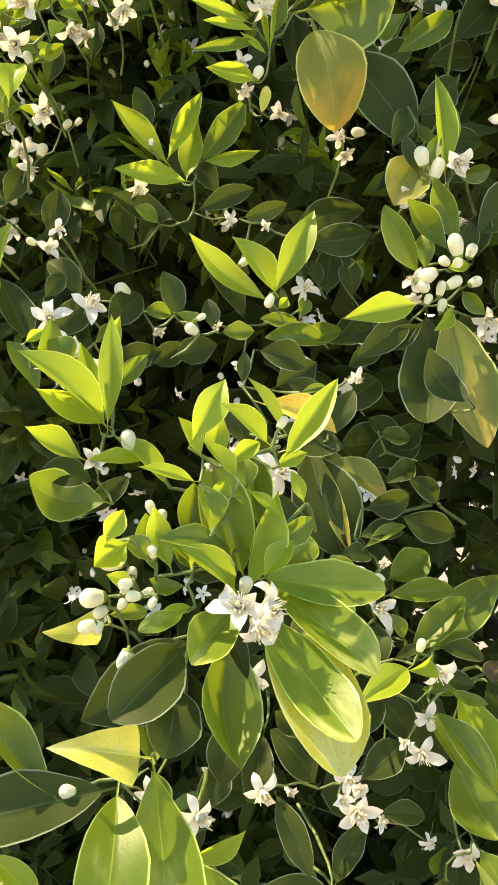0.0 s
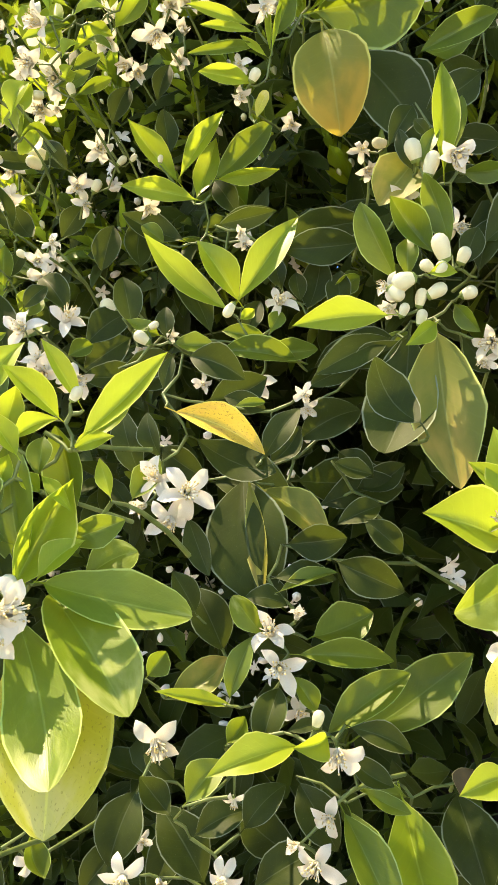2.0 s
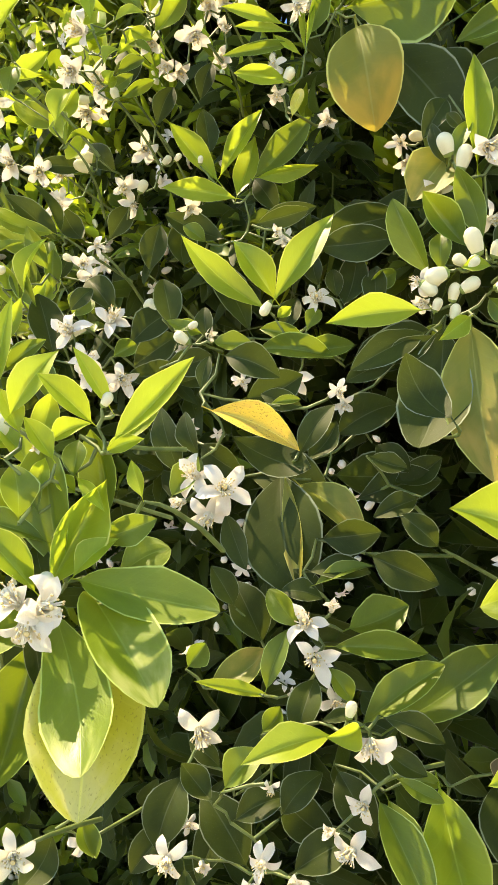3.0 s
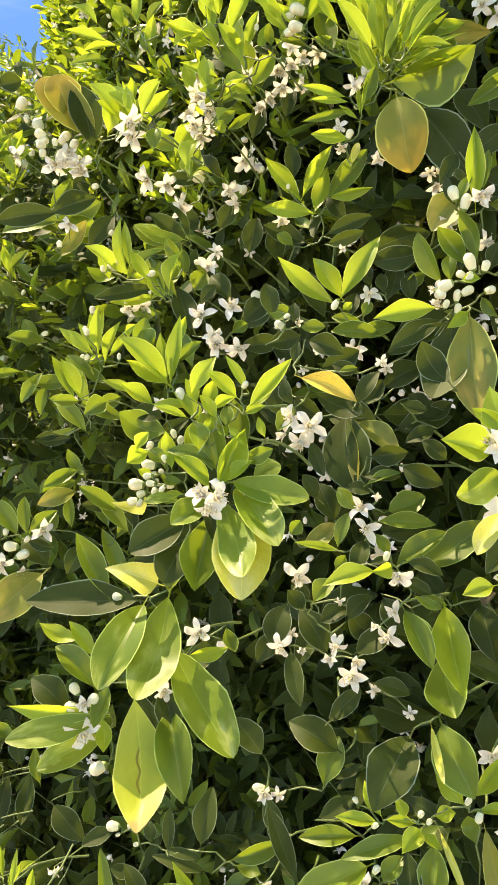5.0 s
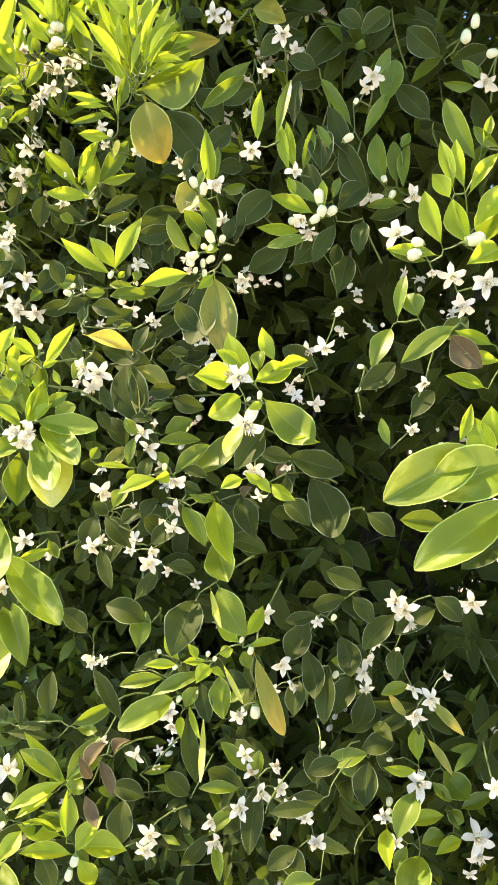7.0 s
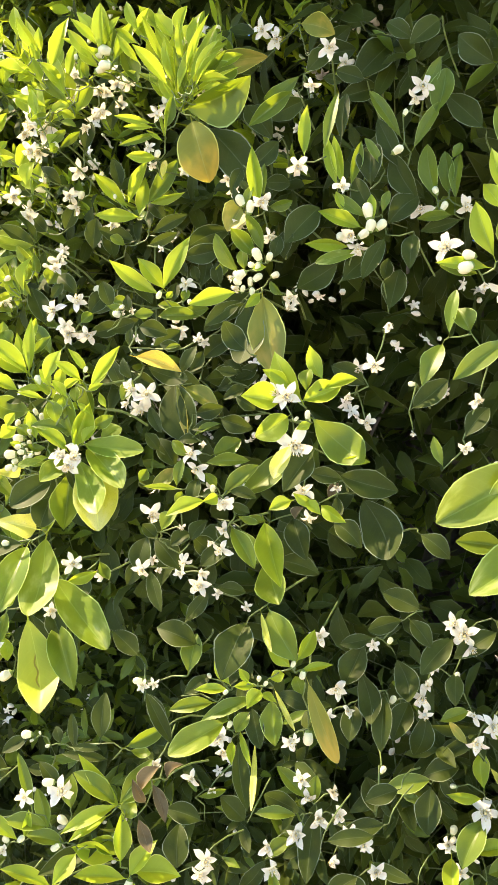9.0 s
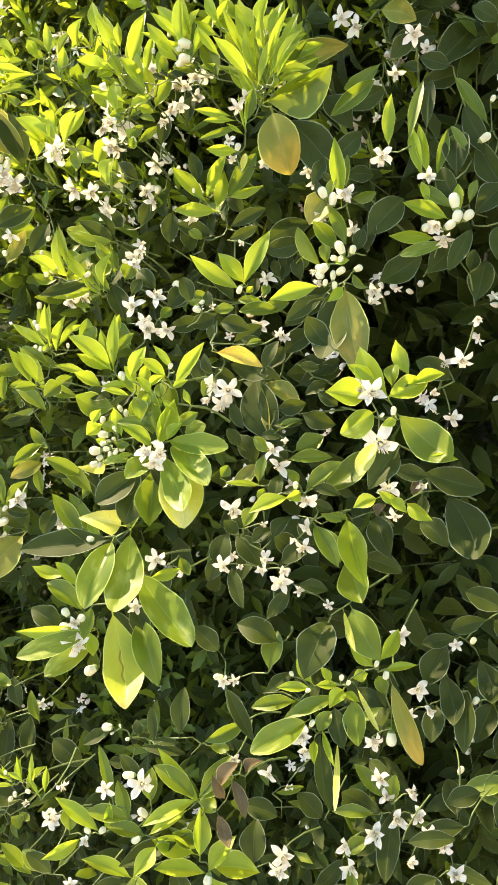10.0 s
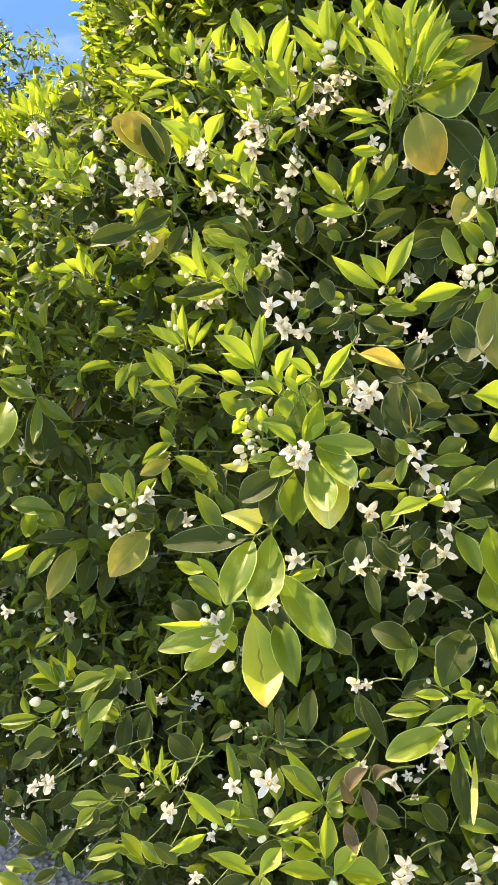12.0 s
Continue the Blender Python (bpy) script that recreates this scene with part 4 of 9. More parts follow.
s.leaf("pale", (0.084, 0.325, 1.248), (0.065, 0.279, 1.235), 0.022, -2)
s.leaf("mature", (0.054, 0.319, 1.263), (0.025, 0.308, 1.286), 0.024, 41)
s.leaf("young", (0.083, 0.326, 1.264), (0.102, 0.311, 1.247), 0.013, -33)
s.leaf("green", (0.083, 0.335, 1.284), (0.089, 0.313, 1.262), 0.014, -25)
s.leaf("young", (0.078, 0.333, 1.293), (0.090, 0.344, 1.300), 0.011, 25)
s.flower((0.074, 0.319, 1.274), 0.0216, (0.58, -0.76, 0.28), 158)
s.flower((0.075, 0.315, 1.254), 0.0291, (0.80, -0.59, -0.10), 208)
s.bud((0.066, 0.313, 1.271), 0.0119, (-0.64, -0.73, 0.24))
s.bud((0.078, 0.323, 1.276), 0.0119, (0.43, 0.27, 0.86))
s.bud((0.065, 0.317, 1.284), 0.0102, (-0.34, -0.32, 0.88))
s.bud((0.086, 0.320, 1.225), 0.0141, (-0.54, -0.80, -0.25))
s.flower((0.126, 0.391, 1.322), 0.0252, (0.75, -0.66, 0.11), 7)
s.flower((0.114, 0.365, 1.280), 0.0196, (0.55, -0.84, -0.03), 204)
s.leaf("curled", (0.106, 0.367, 1.363), (0.070, 0.346, 1.374), 0.031, 21)
s.leaf("curled", (0.085, 0.378, 1.421), (0.062, 0.361, 1.422), 0.018, 9)
s.leaf("pale", (0.086, 0.385, 1.424), (0.101, 0.396, 1.423), 0.008, -3)
s.leaf("green", (0.071, 0.349, 1.349), (0.038, 0.347, 1.398), 0.020, 51)
s.leaf("green", (0.099, 0.400, 1.396), (0.113, 0.371, 1.359), 0.022, -28)
s.bud((0.076, 0.353, 1.350), 0.0082, (-0.64, -0.73, 0.24))
s.leaf("mature", (0.113, 0.421, 1.399), (0.079, 0.369, 1.377), 0.039, -12)
s.grow()
s = Sprig("slender lime shoot with long buds behind the sunlit bunch")
s.leaf("young", (-0.254, 0.689, 1.622), (-0.296, 0.668, 1.650), 0.016, 21)
s.leaf("young", (-0.251, 0.693, 1.625), (-0.272, 0.705, 1.684), 0.014, 19)
s.leaf("young", (-0.224, 0.707, 1.606), (-0.259, 0.701, 1.649), 0.017, 35)
s.leaf("young", (-0.210, 0.715, 1.594), (-0.207, 0.745, 1.650), 0.021, 22)
s.leaf("young", (-0.219, 0.708, 1.593), (-0.211, 0.731, 1.630), 0.015, 21)
s.leaf("young", (-0.215, 0.710, 1.590), (-0.257, 0.660, 1.580), 0.014, -7)
s.leaf("mature", (-0.223, 0.706, 1.598), (-0.272, 0.651, 1.585), 0.020, -12)
s.leaf("young", (-0.207, 0.715, 1.586), (-0.229, 0.708, 1.613), 0.011, 27)
s.leaf("pale", (-0.208, 0.735, 1.656), (-0.255, 0.705, 1.676), 0.027, 12)
s.leaf("young", (-0.206, 0.732, 1.641), (-0.228, 0.725, 1.666), 0.012, 28)
s.leaf("green", (-0.227, 0.705, 1.560), (-0.266, 0.689, 1.585), 0.020, 19)
s.bud((-0.267, 0.680, 1.624), 0.0160, (-0.62, -0.67, 0.40))
s.bud((-0.274, 0.673, 1.619), 0.0104, (-0.60, -0.80, -0.09))
s.bud((-0.232, 0.703, 1.611), 0.0120, (-0.34, -0.32, 0.88))
s.flower((-0.250, 0.691, 1.572), 0.0339, (0.56, -0.81, -0.17), 30)
s.flower((-0.238, 0.701, 1.575), 0.0275, (0.84, -0.48, -0.25), 86)
s.leaf("young", (-0.262, 0.653, 1.515), (-0.267, 0.635, 1.504), 0.010, -34)
s.leaf("young", (-0.265, 0.650, 1.515), (-0.296, 0.644, 1.555), 0.013, 40)
s.leaf("young", (-0.270, 0.648, 1.519), (-0.288, 0.662, 1.576), 0.012, 26)
s.leaf("young", (-0.267, 0.649, 1.517), (-0.276, 0.670, 1.573), 0.012, 23)
s.leaf("young", (-0.276, 0.642, 1.515), (-0.313, 0.627, 1.549), 0.013, 30)
s.bud((-0.283, 0.645, 1.545), 0.0112, (-0.10, -0.11, 0.99))
s.bud((-0.280, 0.655, 1.570), 0.0112, (0.03, -0.00, 1.00))
s.leaf("young", (-0.281, 0.622, 1.461), (-0.319, 0.620, 1.516), 0.018, 46)
s.leaf("young", (-0.278, 0.625, 1.462), (-0.279, 0.636, 1.492), 0.010, 32)
s.leaf("green", (-0.265, 0.642, 1.488), (-0.299, 0.627, 1.516), 0.015, 29)
s.leaf("green", (-0.251, 0.650, 1.480), (-0.281, 0.637, 1.504), 0.015, 28)
s.bud((-0.281, 0.637, 1.512), 0.0080, (0.43, 0.27, 0.86))
s.leaf("young", (-0.218, 0.672, 1.467), (-0.257, 0.647, 1.484), 0.013, 19)
s.leaf("green", (-0.271, 0.631, 1.420), (-0.315, 0.620, 1.460), 0.022, 33)
s.leaf("green", (-0.232, 0.661, 1.435), (-0.282, 0.633, 1.456), 0.020, 15)
s.grow()
s = Sprig("blossom cluster on a shaded twig behind the lime leaves")
s.flower((-0.038, 0.586, 1.565), 0.0310, (0.43, -0.90, 0.03), 210)
s.flower((-0.017, 0.604, 1.572), 0.0323, (0.66, -0.44, 0.61), 103)
s.flower((-0.023, 0.591, 1.536), 0.0324, (0.58, -0.80, -0.14), 144)
s.flower((-0.004, 0.602, 1.532), 0.0296, (0.83, -0.55, -0.05), 5)
s.flower((-0.028, 0.592, 1.544), 0.0271, (0.79, -0.57, 0.22), 314)
s.leaf("mature", (-0.004, 0.612, 1.557), (0.014, 0.637, 1.584), 0.025, 20)
s.leaf("mature", (-0.043, 0.591, 1.580), (-0.035, 0.605, 1.597), 0.014, 24)
s.leaf("green", (-0.009, 0.600, 1.548), (0.001, 0.613, 1.557), 0.014, 20)
s.leaf("mature", (-0.002, 0.607, 1.534), (0.030, 0.636, 1.541), 0.021, 12)
s.leaf("mature", (0.024, 0.629, 1.531), (0.042, 0.652, 1.547), 0.020, 18)
s.leaf("mature", (-0.056, 0.588, 1.550), (-0.079, 0.595, 1.597), 0.028, 42)
s.leaf("mature", (-0.030, 0.622, 1.582), (-0.054, 0.620, 1.609), 0.022, 25)
s.flower((-0.051, 0.611, 1.616), 0.0219, (0.72, -0.66, -0.21), 287)
s.bud((-0.059, 0.604, 1.620), 0.0082, (-0.62, -0.67, 0.40))
s.flower((-0.046, 0.619, 1.630), 0.0178, (0.79, -0.56, 0.25), 258)
s.bud((0.001, 0.629, 1.585), 0.0136, (-0.58, -0.60, 0.55))
s.leaf("green", (0.033, 0.646, 1.567), (0.016, 0.635, 1.571), 0.014, 2)
s.flower((0.024, 0.636, 1.556), 0.0189, (0.81, -0.51, -0.30), 324)
s.leaf("green", (-0.045, 0.578, 1.513), (-0.069, 0.581, 1.550), 0.018, 37)
s.grow()
s = Sprig("blossoming inner twig with grey-white shaded flowers")
s.flower((-0.130, 0.772, 1.752), 0.0330, (0.75, -0.64, -0.17), 147)
s.flower((-0.151, 0.772, 1.719), 0.0314, (0.43, -0.79, -0.43), 274)
s.flower((-0.145, 0.774, 1.703), 0.0272, (0.80, -0.45, -0.41), 245)
s.bud((-0.171, 0.738, 1.741), 0.0194, (-0.74, -0.67, 0.13))
s.bud((-0.130, 0.771, 1.717), 0.0134, (0.49, 0.01, 0.87))
s.bud((-0.108, 0.778, 1.740), 0.0113, (0.73, 0.14, 0.67))
s.bud((-0.099, 0.783, 1.743), 0.0092, (0.73, 0.14, 0.67))
s.flower((-0.206, 0.742, 1.731), 0.0303, (0.57, -0.70, -0.43), 135)
s.flower((-0.205, 0.742, 1.706), 0.0261, (0.69, -0.57, -0.46), 356)
s.flower((-0.098, 0.798, 1.858), 0.0405, (0.67, -0.60, -0.44), 109)
s.flower((-0.135, 0.784, 1.856), 0.0324, (0.38, -0.75, -0.55), 158)
s.flower((-0.112, 0.798, 1.829), 0.0325, (0.69, -0.50, -0.53), 190)
s.flower((-0.071, 0.813, 1.865), 0.0291, (0.62, -0.76, -0.21), 267)
s.flower((-0.074, 0.814, 1.840), 0.0250, (0.31, -0.74, -0.59), 323)
s.flower((-0.155, 0.733, 1.629), 0.0272, (0.47, -0.77, -0.43), 183)
s.flower((-0.146, 0.738, 1.642), 0.0231, (0.83, -0.55, 0.05), 91)
s.bud((-0.162, 0.729, 1.631), 0.0121, (-0.74, -0.67, -0.04))
s.flower((-0.133, 0.791, 1.884), 0.0294, (0.66, -0.54, -0.52), 78)
s.flower((-0.088, 0.812, 1.886), 0.0262, (0.33, -0.80, -0.50), 289)
s.flower((-0.180, 0.769, 1.794), 0.0212, (0.66, -0.49, -0.57), 217)
s.leaf("mature", (-0.167, 0.774, 1.737), (-0.201, 0.764, 1.763), 0.026, 7)
s.leaf("mature", (-0.133, 0.794, 1.781), (-0.126, 0.808, 1.822), 0.022, 29)
s.leaf("mature", (-0.169, 0.772, 1.673), (-0.154, 0.784, 1.707), 0.024, 27)
s.leaf("mature", (-0.192, 0.759, 1.672), (-0.216, 0.753, 1.704), 0.024, 24)
s.leaf("green", (-0.199, 0.732, 1.636), (-0.212, 0.733, 1.667), 0.016, 16)
s.leaf("mature", (-0.128, 0.782, 1.642), (-0.124, 0.791, 1.685), 0.027, 23)
s.leaf("mature", (-0.095, 0.786, 1.580), (-0.122, 0.756, 1.551), 0.030, -24)
s.leaf("green", (-0.190, 0.747, 1.596), (-0.180, 0.758, 1.619), 0.027, 31)
s.leaf("mature", (-0.172, 0.774, 1.816), (-0.155, 0.792, 1.852), 0.022, 34)
s.leaf("mature", (-0.097, 0.814, 1.805), (-0.094, 0.826, 1.845), 0.019, 23)
s.leaf("green", (-0.187, 0.744, 1.828), (-0.159, 0.764, 1.852), 0.013, 37)
s.leaf("young", (-0.159, 0.712, 1.792), (-0.158, 0.680, 1.750), 0.023, -41)
s.flower((-0.164, 0.710, 1.804), 0.0314, (0.45, -0.72, -0.52), 235)
s.flower((-0.156, 0.713, 1.845), 0.0411, (0.71, -0.50, -0.50), 232)
s.bud((-0.153, 0.715, 1.783), 0.0137, (-0.72, -0.67, -0.21))
s.grow()
s = Sprig("sunlit shoot with a double blossom and a star blossom")
s.flower((0.310, 0.526, 1.470), 0.0324, (0.63, -0.78, 0.04), 31)
s.flower((0.302, 0.523, 1.473), 0.0252, (0.11, -0.95, 0.30), 32)
s.flower((0.315, 0.528, 1.420), 0.0445, (0.54, -0.84, 0.00), 332)
s.leaf("young", (0.321, 0.540, 1.463), (0.291, 0.541, 1.514), 0.028, -5)
s.leaf("young", (0.323, 0.539, 1.464), (0.355, 0.567, 1.478), 0.025, -3)
s.leaf("young", (0.339, 0.556, 1.473), (0.366, 0.580, 1.481), 0.014, -4)
s.leaf("young", (0.336, 0.559, 1.483), (0.322, 0.563, 1.517), 0.017, 28)
s.leaf("young", (0.309, 0.537, 1.479), (0.285, 0.528, 1.498), 0.014, 17)
s.leaf("young", (0.302, 0.526, 1.464), (0.273, 0.501, 1.475), 0.030, 15)
s.leaf("green", (0.323, 0.547, 1.473), (0.322, 0.558, 1.494), 0.015, 8)
s.leaf("pale", (0.309, 0.529, 1.449), (0.292, 0.492, 1.436), 0.027, -37)
s.leaf("pale_yellow", (0.313, 0.521, 1.420), (0.312, 0.485, 1.398), 0.018, -5)
s.leaf("green", (0.329, 0.547, 1.443), (0.384, 0.543, 1.402), 0.041, -20)
s.leaf("young", (0.354, 0.549, 1.400), (0.382, 0.565, 1.397), 0.010, -7)
s.leaf("mature", (0.326, 0.543, 1.409), (0.314, 0.501, 1.381), 0.029, -8)
s.bud((0.329, 0.534, 1.450), 0.0099, (0.17, 0.10, 0.98))
s.leaf("young", (0.331, 0.536, 1.441), (0.321, 0.523, 1.438), 0.010, 0)
s.bud((0.319, 0.528, 1.447), 0.0063, (0.66, 0.38, 0.64))
s.flower((0.341, 0.605, 1.457), 0.0188, (0.63, -0.74, -0.23), 44)
s.flower((0.355, 0.620, 1.427), 0.0224, (0.55, -0.83, -0.02), 126)
s.flower((0.319, 0.532, 1.370), 0.0258, (0.46, -0.72, 0.52), 165)
s.leaf("young", (0.312, 0.519, 1.364), (0.297, 0.498, 1.360), 0.016, 8)
s.leaf("young", (0.331, 0.532, 1.357), (0.312, 0.523, 1.371), 0.011, -6)
s.leaf("young", (0.337, 0.536, 1.356), (0.364, 0.532, 1.341), 0.015, 5)
s.leaf("young", (0.324, 0.528, 1.363), (0.342, 0.523, 1.351), 0.012, -23)
s.flower((0.326, 0.530, 1.345), 0.0183, (0.49, -0.78, -0.40), 180)
s.flower((0.342, 0.562, 1.369), 0.0152, (0.59, -0.81, -0.04), 325)
s.leaf("mature", (0.321, 0.543, 1.388), (0.352, 0.557, 1.380), 0.018, -12)
s.leaf("mature", (0.340, 0.581, 1.376), (0.396, 0.601, 1.358), 0.031, -11)
s.leaf("wide", (0.357, 0.598, 1.346), (0.396, 0.568, 1.294), 0.046, -4)
s.leaf("mature", (0.337, 0.565, 1.329), (0.368, 0.560, 1.307), 0.024, -25)
s.leaf("mature", (0.342, 0.564, 1.358), (0.349, 0.550, 1.340), 0.013, -16)
s.leaf("mature", (0.253, 0.554, 1.514), (0.228, 0.553, 1.546), 0.025, 20)
s.leaf("mature", (0.348, 0.638, 1.465), (0.318, 0.622, 1.488), 0.025, 11)
s.flower((0.341, 0.638, 1.483), 0.0226, (0.46, -0.85, -0.25), 216)
s.grow()
s = Sprig("hanging lime leaf with dark bands beside shaded blossoms")
s.leaf("young", (0.252, 0.564, 1.322), (0.294, 0.513, 1.273), 0.031, -15)
s.leaf("green", (0.229, 0.552, 1.314), (0.256, 0.537, 1.283), 0.016, -35)
s.leaf("pale", (0.252, 0.561, 1.277), (0.279, 0.529, 1.247), 0.036, -8)
s.leaf("mature", (0.272, 0.594, 1.319), (0.296, 0.570, 1.283), 0.029, -7)
s.leaf("mature", (0.260, 0.574, 1.276), (0.303, 0.589, 1.260), 0.024, -23)
s.leaf("green", (0.252, 0.569, 1.322), (0.230, 0.555, 1.327), 0.010, 20)
s.flower((0.192, 0.516, 1.260), 0.0297, (0.23, -0.97, 0.06), 207)
s.leaf("mature", (0.182, 0.495, 1.224), (0.198, 0.520, 1.249), 0.018, 2)
s.flower((0.189, 0.524, 1.271), 0.0203, (0.71, -0.70, 0.04), 276)
s.flower((0.205, 0.527, 1.248), 0.0155, (0.87, -0.50, -0.04), 177)
s.leaf("mature", (0.206, 0.527, 1.254), (0.235, 0.541, 1.247), 0.016, -21)
s.flower((0.236, 0.538, 1.231), 0.0142, (0.60, -0.78, 0.19), 72)
s.flower((0.138, 0.484, 1.284), 0.0262, (0.54, -0.84, -0.06), 160)
s.flower((0.151, 0.496, 1.281), 0.0167, (0.74, -0.67, -0.06), 210)
s.leaf("mature", (0.147, 0.487, 1.280), (0.171, 0.468, 1.244), 0.017, -11)
s.leaf("mature", (0.165, 0.517, 1.275), (0.138, 0.514, 1.309), 0.027, 33)
s.leaf("mature", (0.202, 0.549, 1.285), (0.174, 0.537, 1.308), 0.024, 26)
s.leaf("mature", (0.200, 0.552, 1.322), (0.225, 0.545, 1.296), 0.022, -9)
s.leaf("mature", (0.176, 0.520, 1.185), (0.136, 0.503, 1.208), 0.031, 33)
s.leaf("green", (0.170, 0.507, 1.156), (0.170, 0.530, 1.193), 0.025, 10)
s.leaf("mature", (0.117, 0.486, 1.177), (0.090, 0.481, 1.205), 0.025, 39)
s.flower((0.129, 0.474, 1.148), 0.0209, (0.69, -0.68, 0.26), 337)
s.bud((0.125, 0.472, 1.153), 0.0123, (-0.64, -0.73, 0.24))
s.flower((0.139, 0.481, 1.148), 0.0159, (0.76, -0.63, 0.15), 22)
s.leaf("mature", (0.140, 0.464, 1.132), (0.164, 0.462, 1.114), 0.016, -19)
s.grow()
s = Sprig("drooping twig tip with lime new leaves and a brown leaf")
s.leaf("mature", (0.247, 0.517, 1.222), (0.245, 0.461, 1.182), 0.041, -9)
s.leaf("green", (0.268, 0.533, 1.233), (0.307, 0.510, 1.192), 0.036, -9)
s.leaf("pale_yellow", (0.265, 0.520, 1.234), (0.291, 0.491, 1.207), 0.007, -5)
s.leaf("young", (0.294, 0.523, 1.176), (0.271, 0.515, 1.201), 0.015, 7)
s.leaf("young", (0.298, 0.533, 1.180), (0.311, 0.555, 1.208), 0.017, 25)
s.leaf("young", (0.301, 0.529, 1.169), (0.332, 0.551, 1.173), 0.010, -25)
s.leaf("young", (0.258, 0.493, 1.166), (0.248, 0.492, 1.181), 0.010, 34)
s.leaf("young", (0.240, 0.480, 1.160), (0.213, 0.457, 1.167), 0.012, 30)
s.leaf("young", (0.241, 0.483, 1.165), (0.225, 0.482, 1.191), 0.012, 40)
s.leaf("young", (0.264, 0.496, 1.161), (0.246, 0.483, 1.164), 0.010, 22)
s.leaf("young", (0.277, 0.507, 1.167), (0.290, 0.517, 1.170), 0.014, -14)
s.bud((0.297, 0.524, 1.179), 0.0085, (0.43, 0.27, 0.86))
s.bud((0.305, 0.529, 1.166), 0.0103, (-0.02, -0.56, -0.83))
s.bud((0.268, 0.499, 1.169), 0.0068, (0.30, 0.19, 0.93))
s.bud((0.274, 0.502, 1.163), 0.0063, (0.43, 0.27, 0.86))
s.bud((0.239, 0.477, 1.159), 0.0069, (-0.54, -0.80, -0.25))
s.bud((0.222, 0.474, 1.176), 0.0063, (-0.34, -0.32, 0.88))
s.leaf("green", (0.262, 0.498, 1.146), (0.223, 0.450, 1.137), 0.017, 22)
s.leaf("green", (0.222, 0.475, 1.144), (0.187, 0.444, 1.145), 0.017, 23)
s.leaf("young", (0.268, 0.500, 1.155), (0.264, 0.476, 1.145), 0.017, -2)
s.leaf("young", (0.269, 0.500, 1.151), (0.287, 0.500, 1.145), 0.009, -30)
s.leaf("pale", (0.236, 0.470, 1.125), (0.204, 0.412, 1.113), 0.030, 14)
s.flower((0.236, 0.463, 1.113), 0.0275, (0.46, -0.86, 0.23), 271)
s.flower((0.237, 0.463, 1.098), 0.0229, (0.64, -0.77, 0.03), 22)
s.bud((0.244, 0.471, 1.125), 0.0091, (0.43, 0.27, 0.86))
s.leaf("green", (0.248, 0.476, 1.114), (0.257, 0.491, 1.132), 0.017, -3)
s.leaf("mature", (0.260, 0.493, 1.135), (0.279, 0.470, 1.106), 0.021, -11)
s.leaf("green", (0.277, 0.506, 1.141), (0.294, 0.476, 1.110), 0.025, -11)
s.leaf("young", (0.251, 0.479, 1.115), (0.279, 0.451, 1.094), 0.008, -8)
s.leaf("pale_yellow", (0.266, 0.483, 1.100), (0.292, 0.424, 1.065), 0.007, -18)
s.leaf("mature", (0.249, 0.477, 1.103), (0.280, 0.438, 1.054), 0.021, -43)
s.leaf("young", (0.245, 0.471, 1.105), (0.256, 0.450, 1.092), 0.010, -18)
s.leaf("pale_yellow", (0.281, 0.509, 1.153), (0.315, 0.484, 1.127), 0.006, -11)
s.flower((0.293, 0.513, 1.096), 0.0266, (0.65, -0.75, -0.07), 270)
s.bud((0.309, 0.524, 1.095), 0.0162, (0.12, -0.47, -0.87))
s.leaf("golden", (0.308, 0.536, 1.152), (0.344, 0.520, 1.074), 0.022, -6)
s.leaf("green", (0.302, 0.530, 1.142), (0.293, 0.534, 1.160), 0.015, 11)
s.leaf("mature", (0.193, 0.465, 1.154), (0.213, 0.488, 1.169), 0.016, -6)
s.leaf("mature", (0.177, 0.455, 1.095), (0.144, 0.461, 1.148), 0.018, 44)
s.grow()
s = Sprig("low blossom cluster deep in shade")
s.flower((0.206, 0.665, 0.853), 0.0376, (0.26, -0.87, 0.41), 136)
s.flower((0.228, 0.684, 0.871), 0.0389, (0.53, -0.78, 0.32), 121)
s.flower((0.173, 0.641, 0.841), 0.0319, (0.41, -0.88, 0.23), 268)
s.flower((0.180, 0.638, 0.812), 0.0377, (0.60, -0.78, 0.15), 148)
s.flower((0.204, 0.691, 0.916), 0.0306, (0.27, -0.68, 0.68), 315)
s.flower((0.213, 0.690, 0.894), 0.0291, (0.52, -0.75, 0.40), 200)
s.flower((0.239, 0.708, 0.896), 0.0319, (0.73, -0.42, 0.53), 202)
s.flower((0.246, 0.705, 0.866), 0.0305, (0.82, -0.50, 0.29), 200)
s.leaf("green", (0.210, 0.686, 0.896), (0.175, 0.680, 0.937), 0.022, 40)
s.leaf("mature", (0.204, 0.680, 0.875), (0.161, 0.661, 0.902), 0.029, 12)
s.leaf("green", (0.202, 0.671, 0.876), (0.157, 0.640, 0.886), 0.018, 37)
s.leaf("green", (0.220, 0.693, 0.887), (0.219, 0.708, 0.918), 0.019, 3)
s.leaf("mature", (0.221, 0.690, 0.873), (0.235, 0.625, 0.817), 0.032, -7)
s.leaf("green", (0.174, 0.637, 0.827), (0.196, 0.663, 0.844), 0.021, -19)
s.leaf("mature", (0.169, 0.637, 0.820), (0.150, 0.594, 0.799), 0.024, 14)
s.flower((0.275, 0.725, 0.816), 0.0322, (0.28, -0.86, 0.43), 171)
s.flower((0.289, 0.725, 0.780), 0.0366, (0.49, -0.83, 0.27), 100)
s.flower((0.256, 0.717, 0.838), 0.0249, (0.61, -0.76, 0.22), 256)
